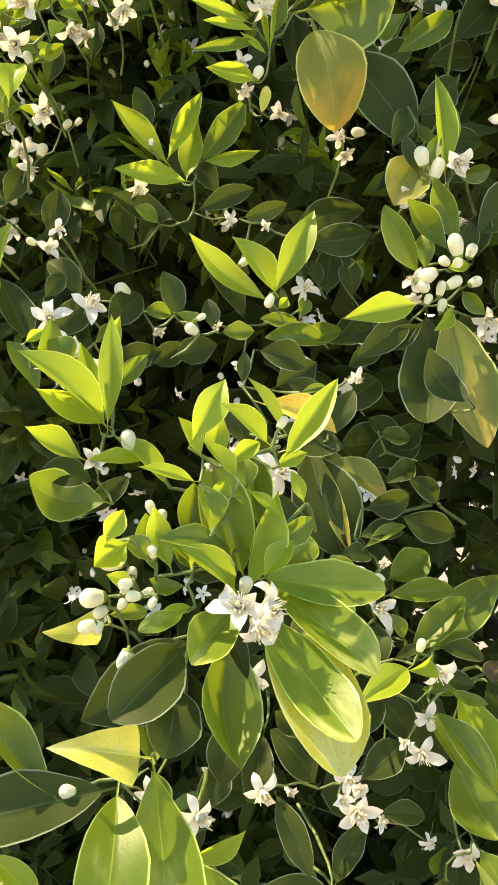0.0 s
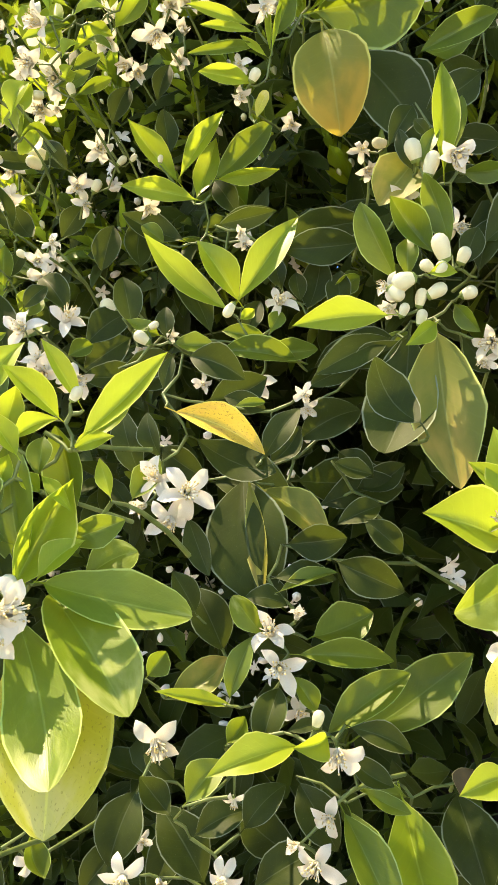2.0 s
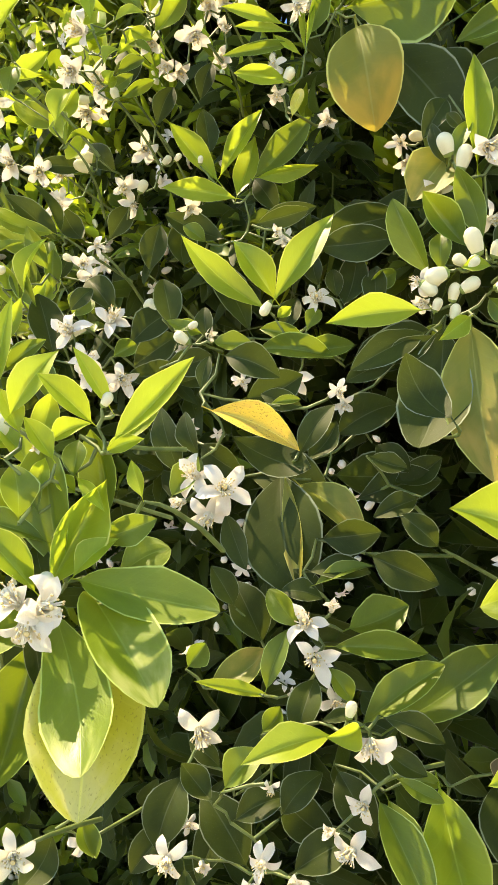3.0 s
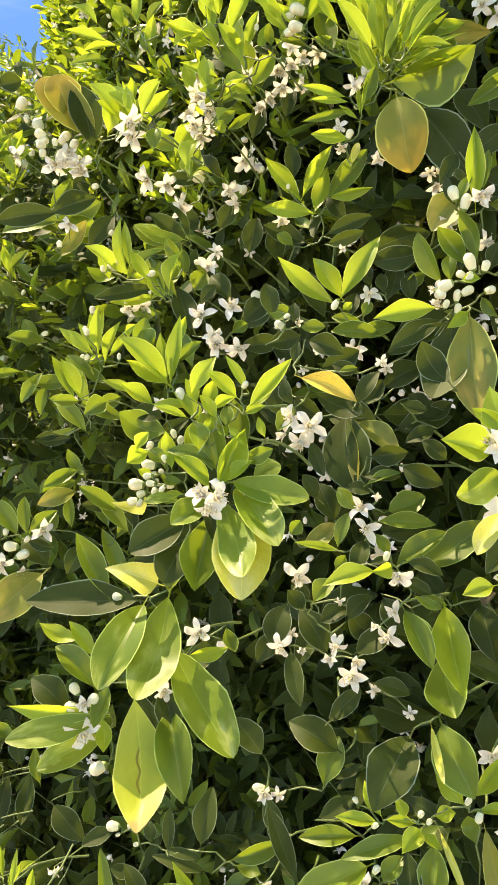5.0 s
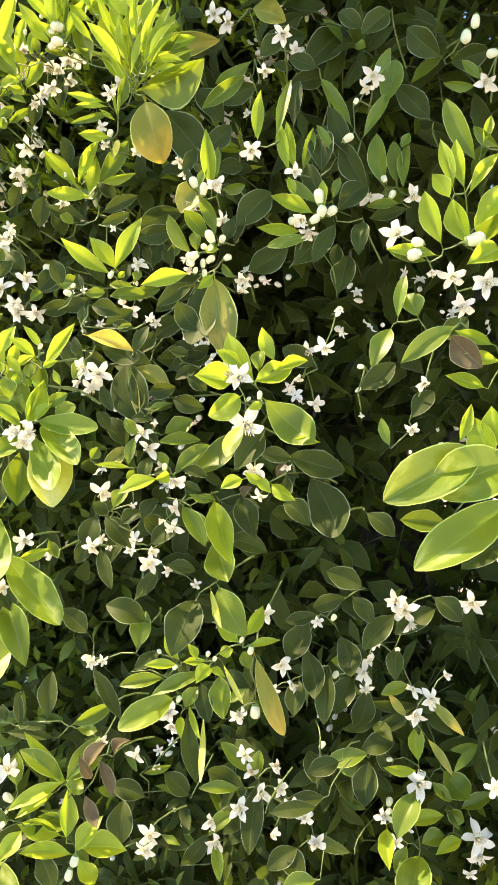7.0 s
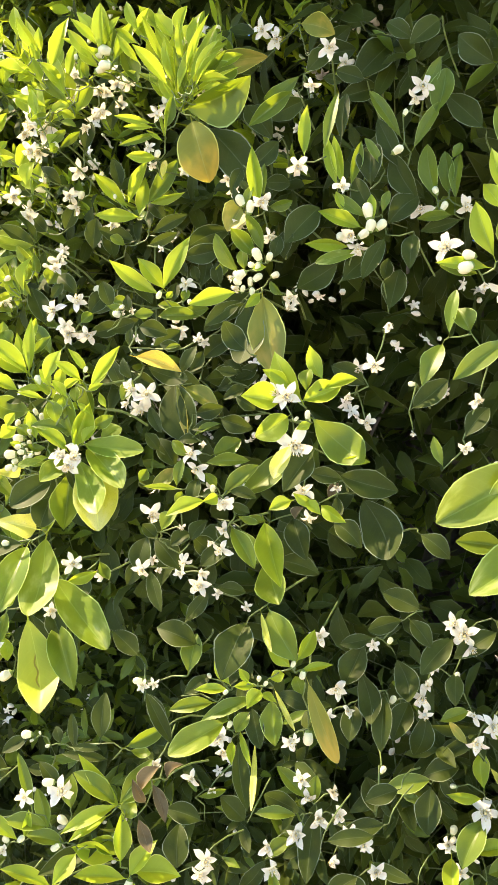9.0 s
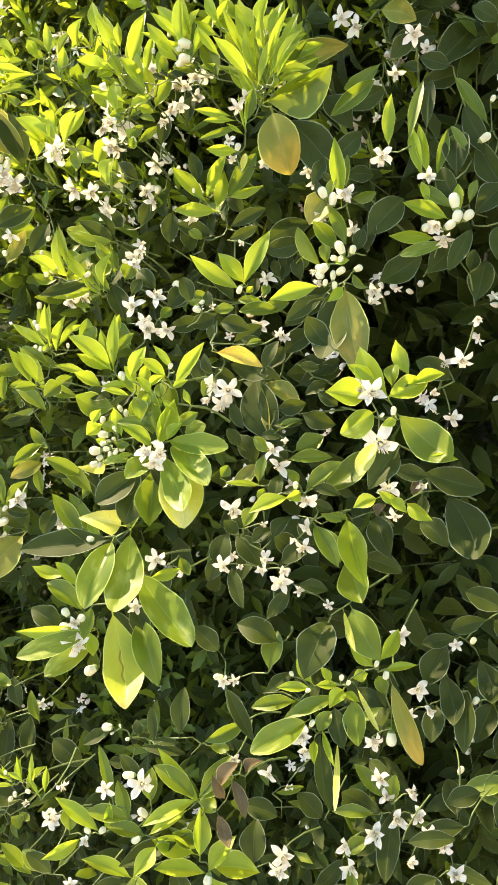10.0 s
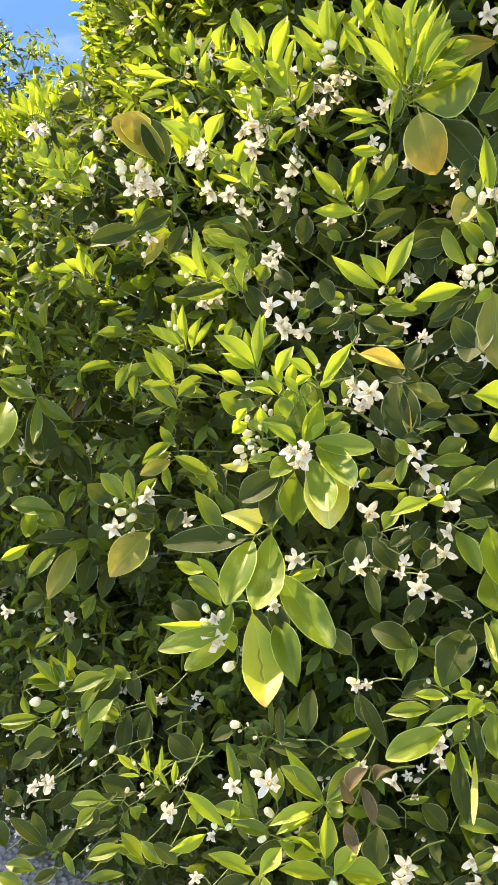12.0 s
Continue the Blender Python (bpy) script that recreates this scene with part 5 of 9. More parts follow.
s.flower((0.240, 0.694, 0.803), 0.0249, (0.36, -0.93, 0.04), 130)
s.leaf("green", (0.180, 0.633, 0.811), (0.201, 0.604, 0.781), 0.016, -26)
s.flower((0.101, 0.595, 0.829), 0.0366, (0.64, -0.69, 0.34), 193)
s.flower((0.098, 0.588, 0.813), 0.0322, (0.40, -0.91, 0.15), 173)
s.flower((0.078, 0.615, 0.933), 0.0265, (0.47, -0.81, 0.37), 215)
s.flower((0.099, 0.626, 0.915), 0.0206, (0.71, -0.65, 0.27), 255)
s.leaf("green", (0.088, 0.613, 0.909), (0.117, 0.638, 0.912), 0.011, 1)
s.leaf("mature", (0.060, 0.585, 0.811), (0.052, 0.610, 0.860), 0.037, 16)
s.leaf("mature", (0.292, 0.756, 0.832), (0.242, 0.712, 0.829), 0.027, 29)
s.leaf("mature", (0.083, 0.619, 0.868), (0.042, 0.599, 0.888), 0.030, 37)
s.leaf("mature", (0.126, 0.661, 0.853), (0.094, 0.655, 0.885), 0.030, 40)
s.leaf("mature", (0.265, 0.716, 0.768), (0.236, 0.677, 0.756), 0.031, 23)
s.grow()
s = Sprig("low sunlit shoot of pointed lime leaves")
s.leaf("young", (0.076, 0.460, 0.914), (0.070, 0.480, 0.964), 0.023, 43)
s.leaf("young", (0.085, 0.462, 0.894), (0.106, 0.495, 0.929), 0.023, -6)
s.leaf("young", (0.090, 0.468, 0.897), (0.140, 0.491, 0.894), 0.033, -37)
s.leaf("young", (0.089, 0.463, 0.886), (0.121, 0.449, 0.871), 0.025, -52)
s.leaf("young", (0.069, 0.458, 0.916), (0.027, 0.431, 0.936), 0.028, 12)
s.leaf("young", (0.082, 0.458, 0.894), (0.033, 0.423, 0.908), 0.022, 43)
s.leaf("green", (0.074, 0.465, 0.921), (0.044, 0.452, 0.941), 0.022, 45)
s.bud((0.088, 0.456, 0.888), 0.0145, (-0.02, -0.56, -0.83))
s.leaf("young", (0.067, 0.476, 0.977), (0.030, 0.415, 0.969), 0.020, 25)
s.leaf("young", (0.070, 0.477, 0.973), (0.019, 0.470, 1.037), 0.019, 19)
s.leaf("green", (0.070, 0.479, 0.980), (0.094, 0.518, 1.021), 0.022, -1)
s.leaf("green", (0.072, 0.480, 0.978), (0.102, 0.510, 0.999), 0.018, -17)
s.leaf("green", (0.064, 0.478, 0.978), (0.017, 0.463, 1.018), 0.025, 47)
s.leaf("young", (0.058, 0.466, 0.966), (0.036, 0.420, 0.956), 0.015, 16)
s.leaf("green", (0.072, 0.482, 0.958), (0.079, 0.496, 0.971), 0.024, 5)
s.leaf("green", (0.016, 0.432, 0.941), (-0.022, 0.408, 0.958), 0.019, 43)
s.leaf("young", (-0.026, 0.400, 0.953), (-0.076, 0.383, 0.997), 0.020, 56)
s.leaf("green", (-0.003, 0.426, 0.961), (-0.044, 0.399, 0.975), 0.022, 42)
s.leaf("green", (-0.002, 0.426, 0.959), (-0.021, 0.435, 1.002), 0.018, 27)
s.leaf("young", (-0.020, 0.405, 0.955), (-0.021, 0.419, 0.983), 0.011, 43)
s.leaf("young", (0.007, 0.409, 0.895), (-0.043, 0.382, 0.923), 0.020, 53)
s.leaf("young", (-0.046, 0.385, 0.946), (-0.068, 0.342, 0.939), 0.017, -17)
s.leaf("pale", (0.034, 0.396, 0.805), (0.002, 0.420, 0.886), 0.046, 28)
s.leaf("young", (0.031, 0.434, 0.929), (0.026, 0.395, 0.914), 0.023, -5)
s.leaf("mature", (0.050, 0.460, 0.931), (-0.000, 0.398, 0.917), 0.027, 21)
s.flower((0.013, 0.442, 1.003), 0.0385, (0.61, -0.58, 0.53), 290)
s.bud((-0.000, 0.436, 1.015), 0.0159, (-0.64, -0.73, 0.24))
s.flower((-0.024, 0.418, 0.999), 0.0253, (0.38, -0.69, 0.61), 30)
s.flower((-0.038, 0.387, 0.945), 0.0225, (0.55, -0.73, 0.41), 77)
s.bud((-0.036, 0.391, 0.957), 0.0099, (-0.34, -0.32, 0.88))
s.bud((-0.022, 0.401, 0.955), 0.0106, (0.66, 0.38, 0.64))
s.bud((0.013, 0.421, 0.941), 0.0126, (-0.54, -0.80, -0.25))
s.bud((0.015, 0.436, 0.968), 0.0159, (-0.44, -0.42, 0.79))
s.leaf("young", (-0.094, 0.365, 1.019), (-0.101, 0.379, 1.051), 0.006, 31)
s.leaf("young", (-0.080, 0.372, 1.007), (-0.085, 0.384, 1.033), 0.009, 26)
s.leaf("young", (-0.102, 0.360, 1.023), (-0.120, 0.353, 1.034), 0.006, 48)
s.leaf("young", (-0.084, 0.367, 1.002), (-0.103, 0.368, 1.027), 0.005, 53)
s.bud((-0.096, 0.361, 1.010), 0.0073, (-0.58, -0.60, 0.55))
s.leaf("green", (-0.060, 0.384, 0.953), (-0.064, 0.399, 0.981), 0.021, 23)
s.leaf("green", (-0.019, 0.421, 0.986), (-0.043, 0.435, 1.045), 0.014, 51)
s.leaf("mature", (0.006, 0.445, 1.005), (-0.019, 0.444, 1.034), 0.018, 49)
s.leaf("green", (0.018, 0.449, 0.977), (0.012, 0.463, 1.013), 0.021, 22)
s.leaf("mature", (-0.009, 0.391, 0.856), (-0.060, 0.359, 0.869), 0.039, 43)
s.leaf("mature", (-0.036, 0.382, 0.880), (-0.005, 0.409, 0.885), 0.025, -24)
s.flower((-0.055, 0.366, 0.894), 0.0200, (0.80, -0.51, 0.32), 206)
s.leaf("mature", (-0.076, 0.359, 0.908), (-0.105, 0.351, 0.931), 0.021, 53)
s.leaf("mature", (0.058, 0.446, 0.845), (0.035, 0.453, 0.883), 0.028, 24)
s.bud((0.079, 0.454, 0.868), 0.0159, (-0.02, -0.56, -0.83))
s.grow()
s = Sprig("side twig with two long buds")
s.bud((-0.044, 0.453, 1.059), 0.0137, (-0.64, -0.73, 0.24))
s.bud((-0.039, 0.455, 1.051), 0.0061, (-0.54, -0.80, -0.25))
s.bud((-0.032, 0.463, 1.058), 0.0055, (-0.10, -0.11, 0.99))
s.bud((-0.023, 0.464, 1.042), 0.0061, (-0.63, -0.77, 0.08))
s.leaf("mature", (-0.044, 0.453, 1.056), (-0.059, 0.424, 1.048), 0.017, 6)
s.leaf("mature", (0.003, 0.483, 1.036), (-0.005, 0.494, 1.075), 0.013, 24)
s.leaf("mature", (0.028, 0.504, 1.042), (0.024, 0.526, 1.092), 0.025, 18)
s.leaf("mature", (-0.002, 0.484, 1.034), (0.028, 0.501, 1.029), 0.011, -27)
s.leaf("green", (0.055, 0.520, 1.028), (0.093, 0.554, 1.045), 0.020, 14)
s.leaf("green", (0.058, 0.523, 1.021), (0.080, 0.534, 1.016), 0.014, -30)
s.leaf("mature", (-0.015, 0.478, 1.041), (-0.023, 0.483, 1.059), 0.013, 27)
s.leaf("mature", (0.031, 0.507, 1.012), (-0.017, 0.479, 1.025), 0.014, 30)
s.leaf("mature", (-0.026, 0.462, 1.007), (-0.047, 0.450, 1.014), 0.015, 23)
s.leaf("mature", (0.089, 0.557, 1.046), (0.067, 0.558, 1.082), 0.020, 16)
s.flower((0.081, 0.537, 1.000), 0.0206, (0.80, -0.51, 0.32), 249)
s.flower((0.068, 0.525, 0.984), 0.0179, (0.77, -0.60, 0.25), 85)
s.grow()
s = Sprig("flowering shoot with pale green tips in shade")
s.flower((0.330, 0.665, 1.626), 0.0301, (0.35, -0.89, -0.29), 355)
s.flower((0.336, 0.667, 1.613), 0.0264, (0.35, -0.75, -0.56), 206)
s.bud((0.345, 0.680, 1.648), 0.0188, (-0.09, -0.07, 0.99))
s.bud((0.358, 0.682, 1.632), 0.0150, (0.74, 0.25, 0.62))
s.bud((0.349, 0.675, 1.632), 0.0150, (0.36, 0.13, 0.92))
s.bud((0.342, 0.670, 1.624), 0.0138, (0.84, 0.26, 0.48))
s.bud((0.321, 0.661, 1.624), 0.0125, (-0.75, -0.66, -0.06))
s.leaf("young", (0.338, 0.673, 1.632), (0.296, 0.657, 1.654), 0.018, 6)
s.leaf("young", (0.328, 0.663, 1.612), (0.285, 0.640, 1.618), 0.015, -33)
s.leaf("pale", (0.335, 0.668, 1.606), (0.299, 0.636, 1.598), 0.014, -7)
s.leaf("young", (0.351, 0.681, 1.640), (0.346, 0.689, 1.667), 0.011, 1)
s.leaf("green", (0.342, 0.681, 1.642), (0.307, 0.674, 1.671), 0.014, 9)
s.leaf("mature", (0.346, 0.690, 1.647), (0.323, 0.697, 1.688), 0.023, -9)
s.leaf("young", (0.319, 0.671, 1.649), (0.310, 0.676, 1.673), 0.010, 21)
s.leaf("mature", (0.360, 0.685, 1.617), (0.349, 0.646, 1.580), 0.020, -10)
s.leaf("mature", (0.361, 0.697, 1.634), (0.388, 0.722, 1.662), 0.028, 12)
s.leaf("green", (0.358, 0.689, 1.646), (0.362, 0.702, 1.669), 0.010, 7)
s.leaf("mature", (0.386, 0.705, 1.619), (0.389, 0.679, 1.586), 0.021, 1)
s.leaf("young", (0.311, 0.677, 1.679), (0.295, 0.693, 1.735), 0.014, -4)
s.leaf("young", (0.318, 0.678, 1.679), (0.302, 0.695, 1.735), 0.014, -4)
s.leaf("green", (0.325, 0.684, 1.679), (0.331, 0.708, 1.727), 0.013, 31)
s.flower((0.318, 0.676, 1.676), 0.0239, (0.39, -0.91, 0.12), 158)
s.leaf("mature", (0.340, 0.704, 1.678), (0.338, 0.724, 1.725), 0.030, 4)
s.leaf("green", (0.354, 0.707, 1.695), (0.333, 0.710, 1.729), 0.010, 13)
s.leaf("young", (0.279, 0.667, 1.714), (0.276, 0.689, 1.770), 0.015, 33)
s.leaf("green", (0.297, 0.680, 1.717), (0.303, 0.713, 1.782), 0.013, 7)
s.leaf("mature", (0.311, 0.696, 1.729), (0.310, 0.720, 1.782), 0.016, 5)
s.flower((0.274, 0.659, 1.703), 0.0289, (0.50, -0.84, -0.20), 27)
s.leaf("mature", (0.257, 0.649, 1.622), (0.287, 0.680, 1.658), 0.034, 14)
s.leaf("mature", (0.316, 0.667, 1.576), (0.348, 0.695, 1.605), 0.031, 10)
s.leaf("mature", (0.271, 0.643, 1.572), (0.308, 0.673, 1.595), 0.032, 8)
s.leaf("mature", (0.355, 0.692, 1.573), (0.357, 0.706, 1.598), 0.016, 27)
s.leaf("mature", (0.358, 0.697, 1.541), (0.362, 0.721, 1.585), 0.029, 2)
s.leaf("mature", (0.259, 0.728, 1.813), (0.279, 0.750, 1.839), 0.023, 23)
s.leaf("mature", (0.318, 0.753, 1.797), (0.287, 0.745, 1.812), 0.020, -8)
s.flower((0.285, 0.735, 1.835), 0.0285, (0.44, -0.82, -0.38), 125)
s.flower((0.270, 0.717, 1.795), 0.0233, (0.28, -0.87, -0.40), 146)
s.grow()
s = Sprig("shaded shoot with upright pointed leaves and small buds")
s.leaf("green", (0.399, 0.750, 1.657), (0.383, 0.769, 1.721), 0.023, -9)
s.leaf("green", (0.410, 0.758, 1.663), (0.402, 0.774, 1.711), 0.019, -6)
s.leaf("green", (0.418, 0.759, 1.656), (0.418, 0.781, 1.706), 0.015, -4)
s.leaf("green", (0.413, 0.771, 1.701), (0.420, 0.782, 1.718), 0.011, 8)
s.flower((0.386, 0.737, 1.648), 0.0285, (0.12, -0.98, -0.12), 210)
s.flower((0.429, 0.758, 1.646), 0.0285, (0.53, -0.84, -0.15), 103)
s.bud((0.408, 0.748, 1.648), 0.0117, (0.50, 0.18, 0.85))
s.bud((0.399, 0.748, 1.666), 0.0091, (-0.37, -0.24, 0.90))
s.leaf("mature", (0.379, 0.745, 1.658), (0.346, 0.753, 1.713), 0.028, -15)
s.leaf("mature", (0.360, 0.747, 1.695), (0.329, 0.758, 1.754), 0.024, -11)
s.leaf("green", (0.359, 0.753, 1.729), (0.322, 0.757, 1.786), 0.015, 10)
s.leaf("green", (0.374, 0.754, 1.716), (0.396, 0.786, 1.765), 0.015, 7)
s.leaf("green", (0.394, 0.776, 1.753), (0.399, 0.801, 1.806), 0.028, 1)
s.leaf("green", (0.381, 0.778, 1.779), (0.393, 0.801, 1.816), 0.016, 6)
s.bud((0.359, 0.741, 1.714), 0.0143, (0.84, 0.26, 0.48))
s.bud((0.364, 0.757, 1.755), 0.0085, (0.50, 0.18, 0.85))
s.flower((0.381, 0.772, 1.783), 0.0299, (0.29, -0.92, -0.25), 256)
s.flower((0.374, 0.768, 1.771), 0.0221, (-0.03, -0.92, -0.40), 110)
s.leaf("green", (0.415, 0.750, 1.638), (0.383, 0.730, 1.637), 0.012, -6)
s.leaf("mature", (0.424, 0.755, 1.632), (0.388, 0.727, 1.624), 0.016, -7)
s.leaf("mature", (0.435, 0.814, 1.735), (0.395, 0.811, 1.777), 0.030, -2)
s.leaf("mature", (0.451, 0.858, 1.801), (0.493, 0.884, 1.813), 0.031, 43)
s.leaf("mature", (0.436, 0.864, 1.811), (0.396, 0.861, 1.848), 0.033, -27)
s.leaf("mature", (0.349, 0.830, 1.849), (0.321, 0.827, 1.871), 0.022, -2)
s.bud((0.470, 0.850, 1.826), 0.0172, (0.00, -0.50, -0.87))
s.bud((0.479, 0.859, 1.843), 0.0186, (0.00, -0.50, -0.87))
s.bud((0.499, 0.859, 1.805), 0.0146, (-0.70, -0.68, -0.22))
s.flower((0.495, 0.837, 1.771), 0.0328, (0.37, -0.89, -0.26), 324)
s.leaf("green", (0.489, 0.835, 1.775), (0.468, 0.837, 1.799), 0.012, -1)
s.leaf("green", (0.484, 0.831, 1.767), (0.451, 0.816, 1.772), 0.012, -39)
s.leaf("mature", (0.378, 0.849, 1.867), (0.353, 0.815, 1.839), 0.027, -22)
s.grow()
s = Sprig("sunlit bunch of lime leaves and white blossoms")
s.flower((0.453, 0.610, 1.603), 0.0327, (0.10, -1.00, 0.01), 147)
s.leaf("young", (0.495, 0.621, 1.592), (0.476, 0.632, 1.644), 0.022, -14)
s.leaf("young", (0.521, 0.631, 1.590), (0.500, 0.639, 1.636), 0.024, -17)
s.leaf("young", (0.503, 0.638, 1.645), (0.488, 0.650, 1.695), 0.016, 14)
s.leaf("young", (0.513, 0.642, 1.645), (0.501, 0.655, 1.694), 0.016, -14)
s.leaf("young", (0.518, 0.643, 1.639), (0.541, 0.670, 1.678), 0.014, 0)
s.leaf("young", (0.501, 0.632, 1.636), (0.483, 0.634, 1.661), 0.018, 3)
s.leaf("young", (0.530, 0.635, 1.589), (0.545, 0.664, 1.640), 0.035, -6)
s.leaf("young", (0.525, 0.638, 1.606), (0.553, 0.669, 1.645), 0.024, 2)
s.leaf("green", (0.520, 0.660, 1.672), (0.488, 0.671, 1.734), 0.022, -20)
s.leaf("green", (0.541, 0.671, 1.682), (0.516, 0.667, 1.704), 0.013, -29)
s.leaf("young", (0.527, 0.665, 1.688), (0.532, 0.679, 1.714), 0.010, 19)
s.leaf("young", (0.491, 0.616, 1.581), (0.447, 0.593, 1.590), 0.014, 1)
s.leaf("green", (0.481, 0.612, 1.576), (0.449, 0.599, 1.587), 0.013, 1)
s.bud((0.473, 0.604, 1.583), 0.0167, (-0.70, -0.68, -0.22))
s.bud((0.475, 0.608, 1.594), 0.0134, (-0.76, -0.59, 0.27))
s.bud((0.526, 0.631, 1.594), 0.0211, (0.96, 0.24, 0.17))
s.leaf("young", (0.547, 0.645, 1.583), (0.522, 0.614, 1.571), 0.024, -4)
s.flower((0.489, 0.611, 1.565), 0.0224, (0.15, -0.96, -0.22), 289)
s.flower((0.507, 0.616, 1.560), 0.0312, (0.31, -0.94, -0.15), 217)
s.flower((0.538, 0.629, 1.552), 0.0368, (0.38, -0.93, -0.06), 341)
s.flower((0.518, 0.617, 1.532), 0.0280, (0.28, -0.89, -0.36), 16)
s.leaf("pale", (0.459, 0.590, 1.523), (0.461, 0.609, 1.563), 0.013, -5)
s.leaf("green", (0.510, 0.612, 1.511), (0.470, 0.563, 1.482), 0.022, 1)
s.leaf("green", (0.451, 0.592, 1.511), (0.442, 0.555, 1.477), 0.021, 0)
s.leaf("dry", (0.508, 0.609, 1.501), (0.538, 0.599, 1.472), 0.029, 17)
s.leaf("young", (0.552, 0.622, 1.475), (0.517, 0.605, 1.483), 0.014, 3)
s.leaf("young", (0.539, 0.612, 1.450), (0.504, 0.598, 1.464), 0.015, 8)
s.flower((0.483, 0.599, 1.455), 0.0216, (0.25, -0.97, -0.03), 173)
s.flower((0.474, 0.585, 1.411), 0.0206, (0.17, -0.98, -0.07), 187)
s.leaf("green", (0.475, 0.605, 1.522), (0.462, 0.610, 1.545), 0.023, 15)
s.leaf("mature", (0.494, 0.620, 1.498), (0.518, 0.642, 1.518), 0.023, 2)
s.leaf("mature", (0.422, 0.583, 1.450), (0.450, 0.610, 1.476), 0.024, 0)
s.leaf("mature", (0.471, 0.593, 1.420), (0.489, 0.616, 1.446), 0.021, -1)
s.leaf("green", (0.452, 0.577, 1.394), (0.441, 0.585, 1.421), 0.011, -3)
s.bud((0.420, 0.588, 1.473), 0.0081, (-0.77, -0.63, 0.10))
s.flower((0.393, 0.601, 1.532), 0.0211, (0.49, -0.84, -0.21), 172)
s.flower((0.420, 0.587, 1.423), 0.0082, (0.32, -0.95, -0.00), 175)
s.flower((0.382, 0.586, 1.493), 0.0257, (0.35, -0.92, -0.16), 94)
s.leaf("young", (0.545, 0.620, 1.492), (0.511, 0.609, 1.507), 0.013, 3)
s.grow()
s = Sprig("sunlit rosette of broad pale leaves round a blossom")
s.leaf("pale", (0.565, 0.621, 1.372), (0.501, 0.559, 1.359), 0.059, 11)
s.leaf("pale", (0.535, 0.616, 1.383), (0.463, 0.528, 1.355), 0.053, 10)
s.leaf("pale", (0.567, 0.614, 1.334), (0.497, 0.510, 1.294), 0.048, 14)
s.leaf("young", (0.548, 0.611, 1.372), (0.527, 0.621, 1.418), 0.030, -11)
s.leaf("young", (0.554, 0.620, 1.389), (0.543, 0.631, 1.428), 0.024, -13)
s.leaf("young", (0.517, 0.607, 1.395), (0.525, 0.628, 1.431), 0.013, 19)
s.leaf("young", (0.557, 0.622, 1.365), (0.489, 0.593, 1.382), 0.018, 16)
s.bud((0.502, 0.597, 1.392), 0.0114, (-0.76, -0.59, 0.27))
s.leaf("mature", (0.565, 0.610, 1.294), (0.527, 0.570, 1.274), 0.027, 14)
s.leaf("green", (0.502, 0.609, 1.304), (0.459, 0.591, 1.312), 0.024, 12)
s.leaf("mature", (0.424, 0.585, 1.317), (0.455, 0.582, 1.296), 0.022, -17)
s.grow()
s = Sprig("shaded spray of broad dull-green leaves and blossoms")
s.leaf("mature", (0.310, 0.683, 1.136), (0.300, 0.639, 1.102), 0.035, 2)
s.leaf("mature", (0.347, 0.696, 1.114), (0.371, 0.668, 1.077), 0.032, -3)
s.leaf("mature", (0.310, 0.670, 1.102), (0.335, 0.634, 1.058), 0.030, -5)
s.leaf("mature", (0.337, 0.675, 1.074), (0.347, 0.629, 1.029), 0.026, -1)
s.leaf("mature", (0.304, 0.659, 1.063), (0.309, 0.627, 1.033), 0.027, -2)
s.leaf("mature", (0.362, 0.690, 1.063), (0.355, 0.650, 1.032), 0.031, 4)
s.leaf("mature", (0.382, 0.694, 1.048), (0.378, 0.657, 1.015), 0.030, 5)
s.leaf("mature", (0.407, 0.731, 1.136), (0.381, 0.685, 1.108), 0.030, 13)
s.leaf("mature", (0.412, 0.721, 1.096), (0.418, 0.695, 1.068), 0.023, 4)
s.leaf("mature", (0.350, 0.711, 1.161), (0.316, 0.685, 1.153), 0.023, -9)
s.leaf("mature", (0.359, 0.716, 1.160), (0.389, 0.705, 1.134), 0.023, -24)
s.leaf("mature", (0.319, 0.689, 1.142), (0.285, 0.667, 1.138), 0.019, 15)
s.flower((0.379, 0.692, 1.072), 0.0339, (0.31, -0.91, 0.28), 210)
s.flower((0.383, 0.697, 1.085), 0.0254, (0.41, -0.62, 0.67), 188)
s.flower((0.382, 0.689, 1.053), 0.0212, (0.30, -0.92, -0.27), 347)
s.flower((0.287, 0.646, 1.088), 0.0338, (0.29, -0.88, 0.37), 29)
s.flower((0.299, 0.647, 1.065), 0.0254, (0.57, -0.82, -0.02), 216)
s.flower((0.278, 0.638, 1.057), 0.0212, (0.13, -0.99, -0.08), 120)
s.flower((0.322, 0.684, 1.136), 0.0184, (0.36, -0.90, 0.22), 225)
s.bud((0.340, 0.694, 1.139), 0.0099, (0.50, 0.18, 0.85))
s.flower((0.262, 0.660, 1.149), 0.0284, (0.42, -0.91, 0.01), 207)
s.leaf("green", (0.430, 0.708, 1.056), (0.403, 0.684, 1.050), 0.017, 23)
s.flower((0.441, 0.705, 1.022), 0.0352, (0.26, -0.97, 0.01), 326)
s.flower((0.456, 0.717, 1.038), 0.0324, (0.52, -0.80, 0.29), 35)
s.flower((0.436, 0.711, 1.049), 0.0254, (0.21, -0.75, 0.63), 276)
s.leaf("turning", (0.455, 0.718, 1.035), (0.501, 0.706, 1.003), 0.014, -27)
s.leaf("turning", (0.455, 0.708, 0.987), (0.490, 0.691, 0.955), 0.011, -26)
s.leaf("turning", (0.430, 0.701, 1.016), (0.408, 0.702, 1.042), 0.011, 24)
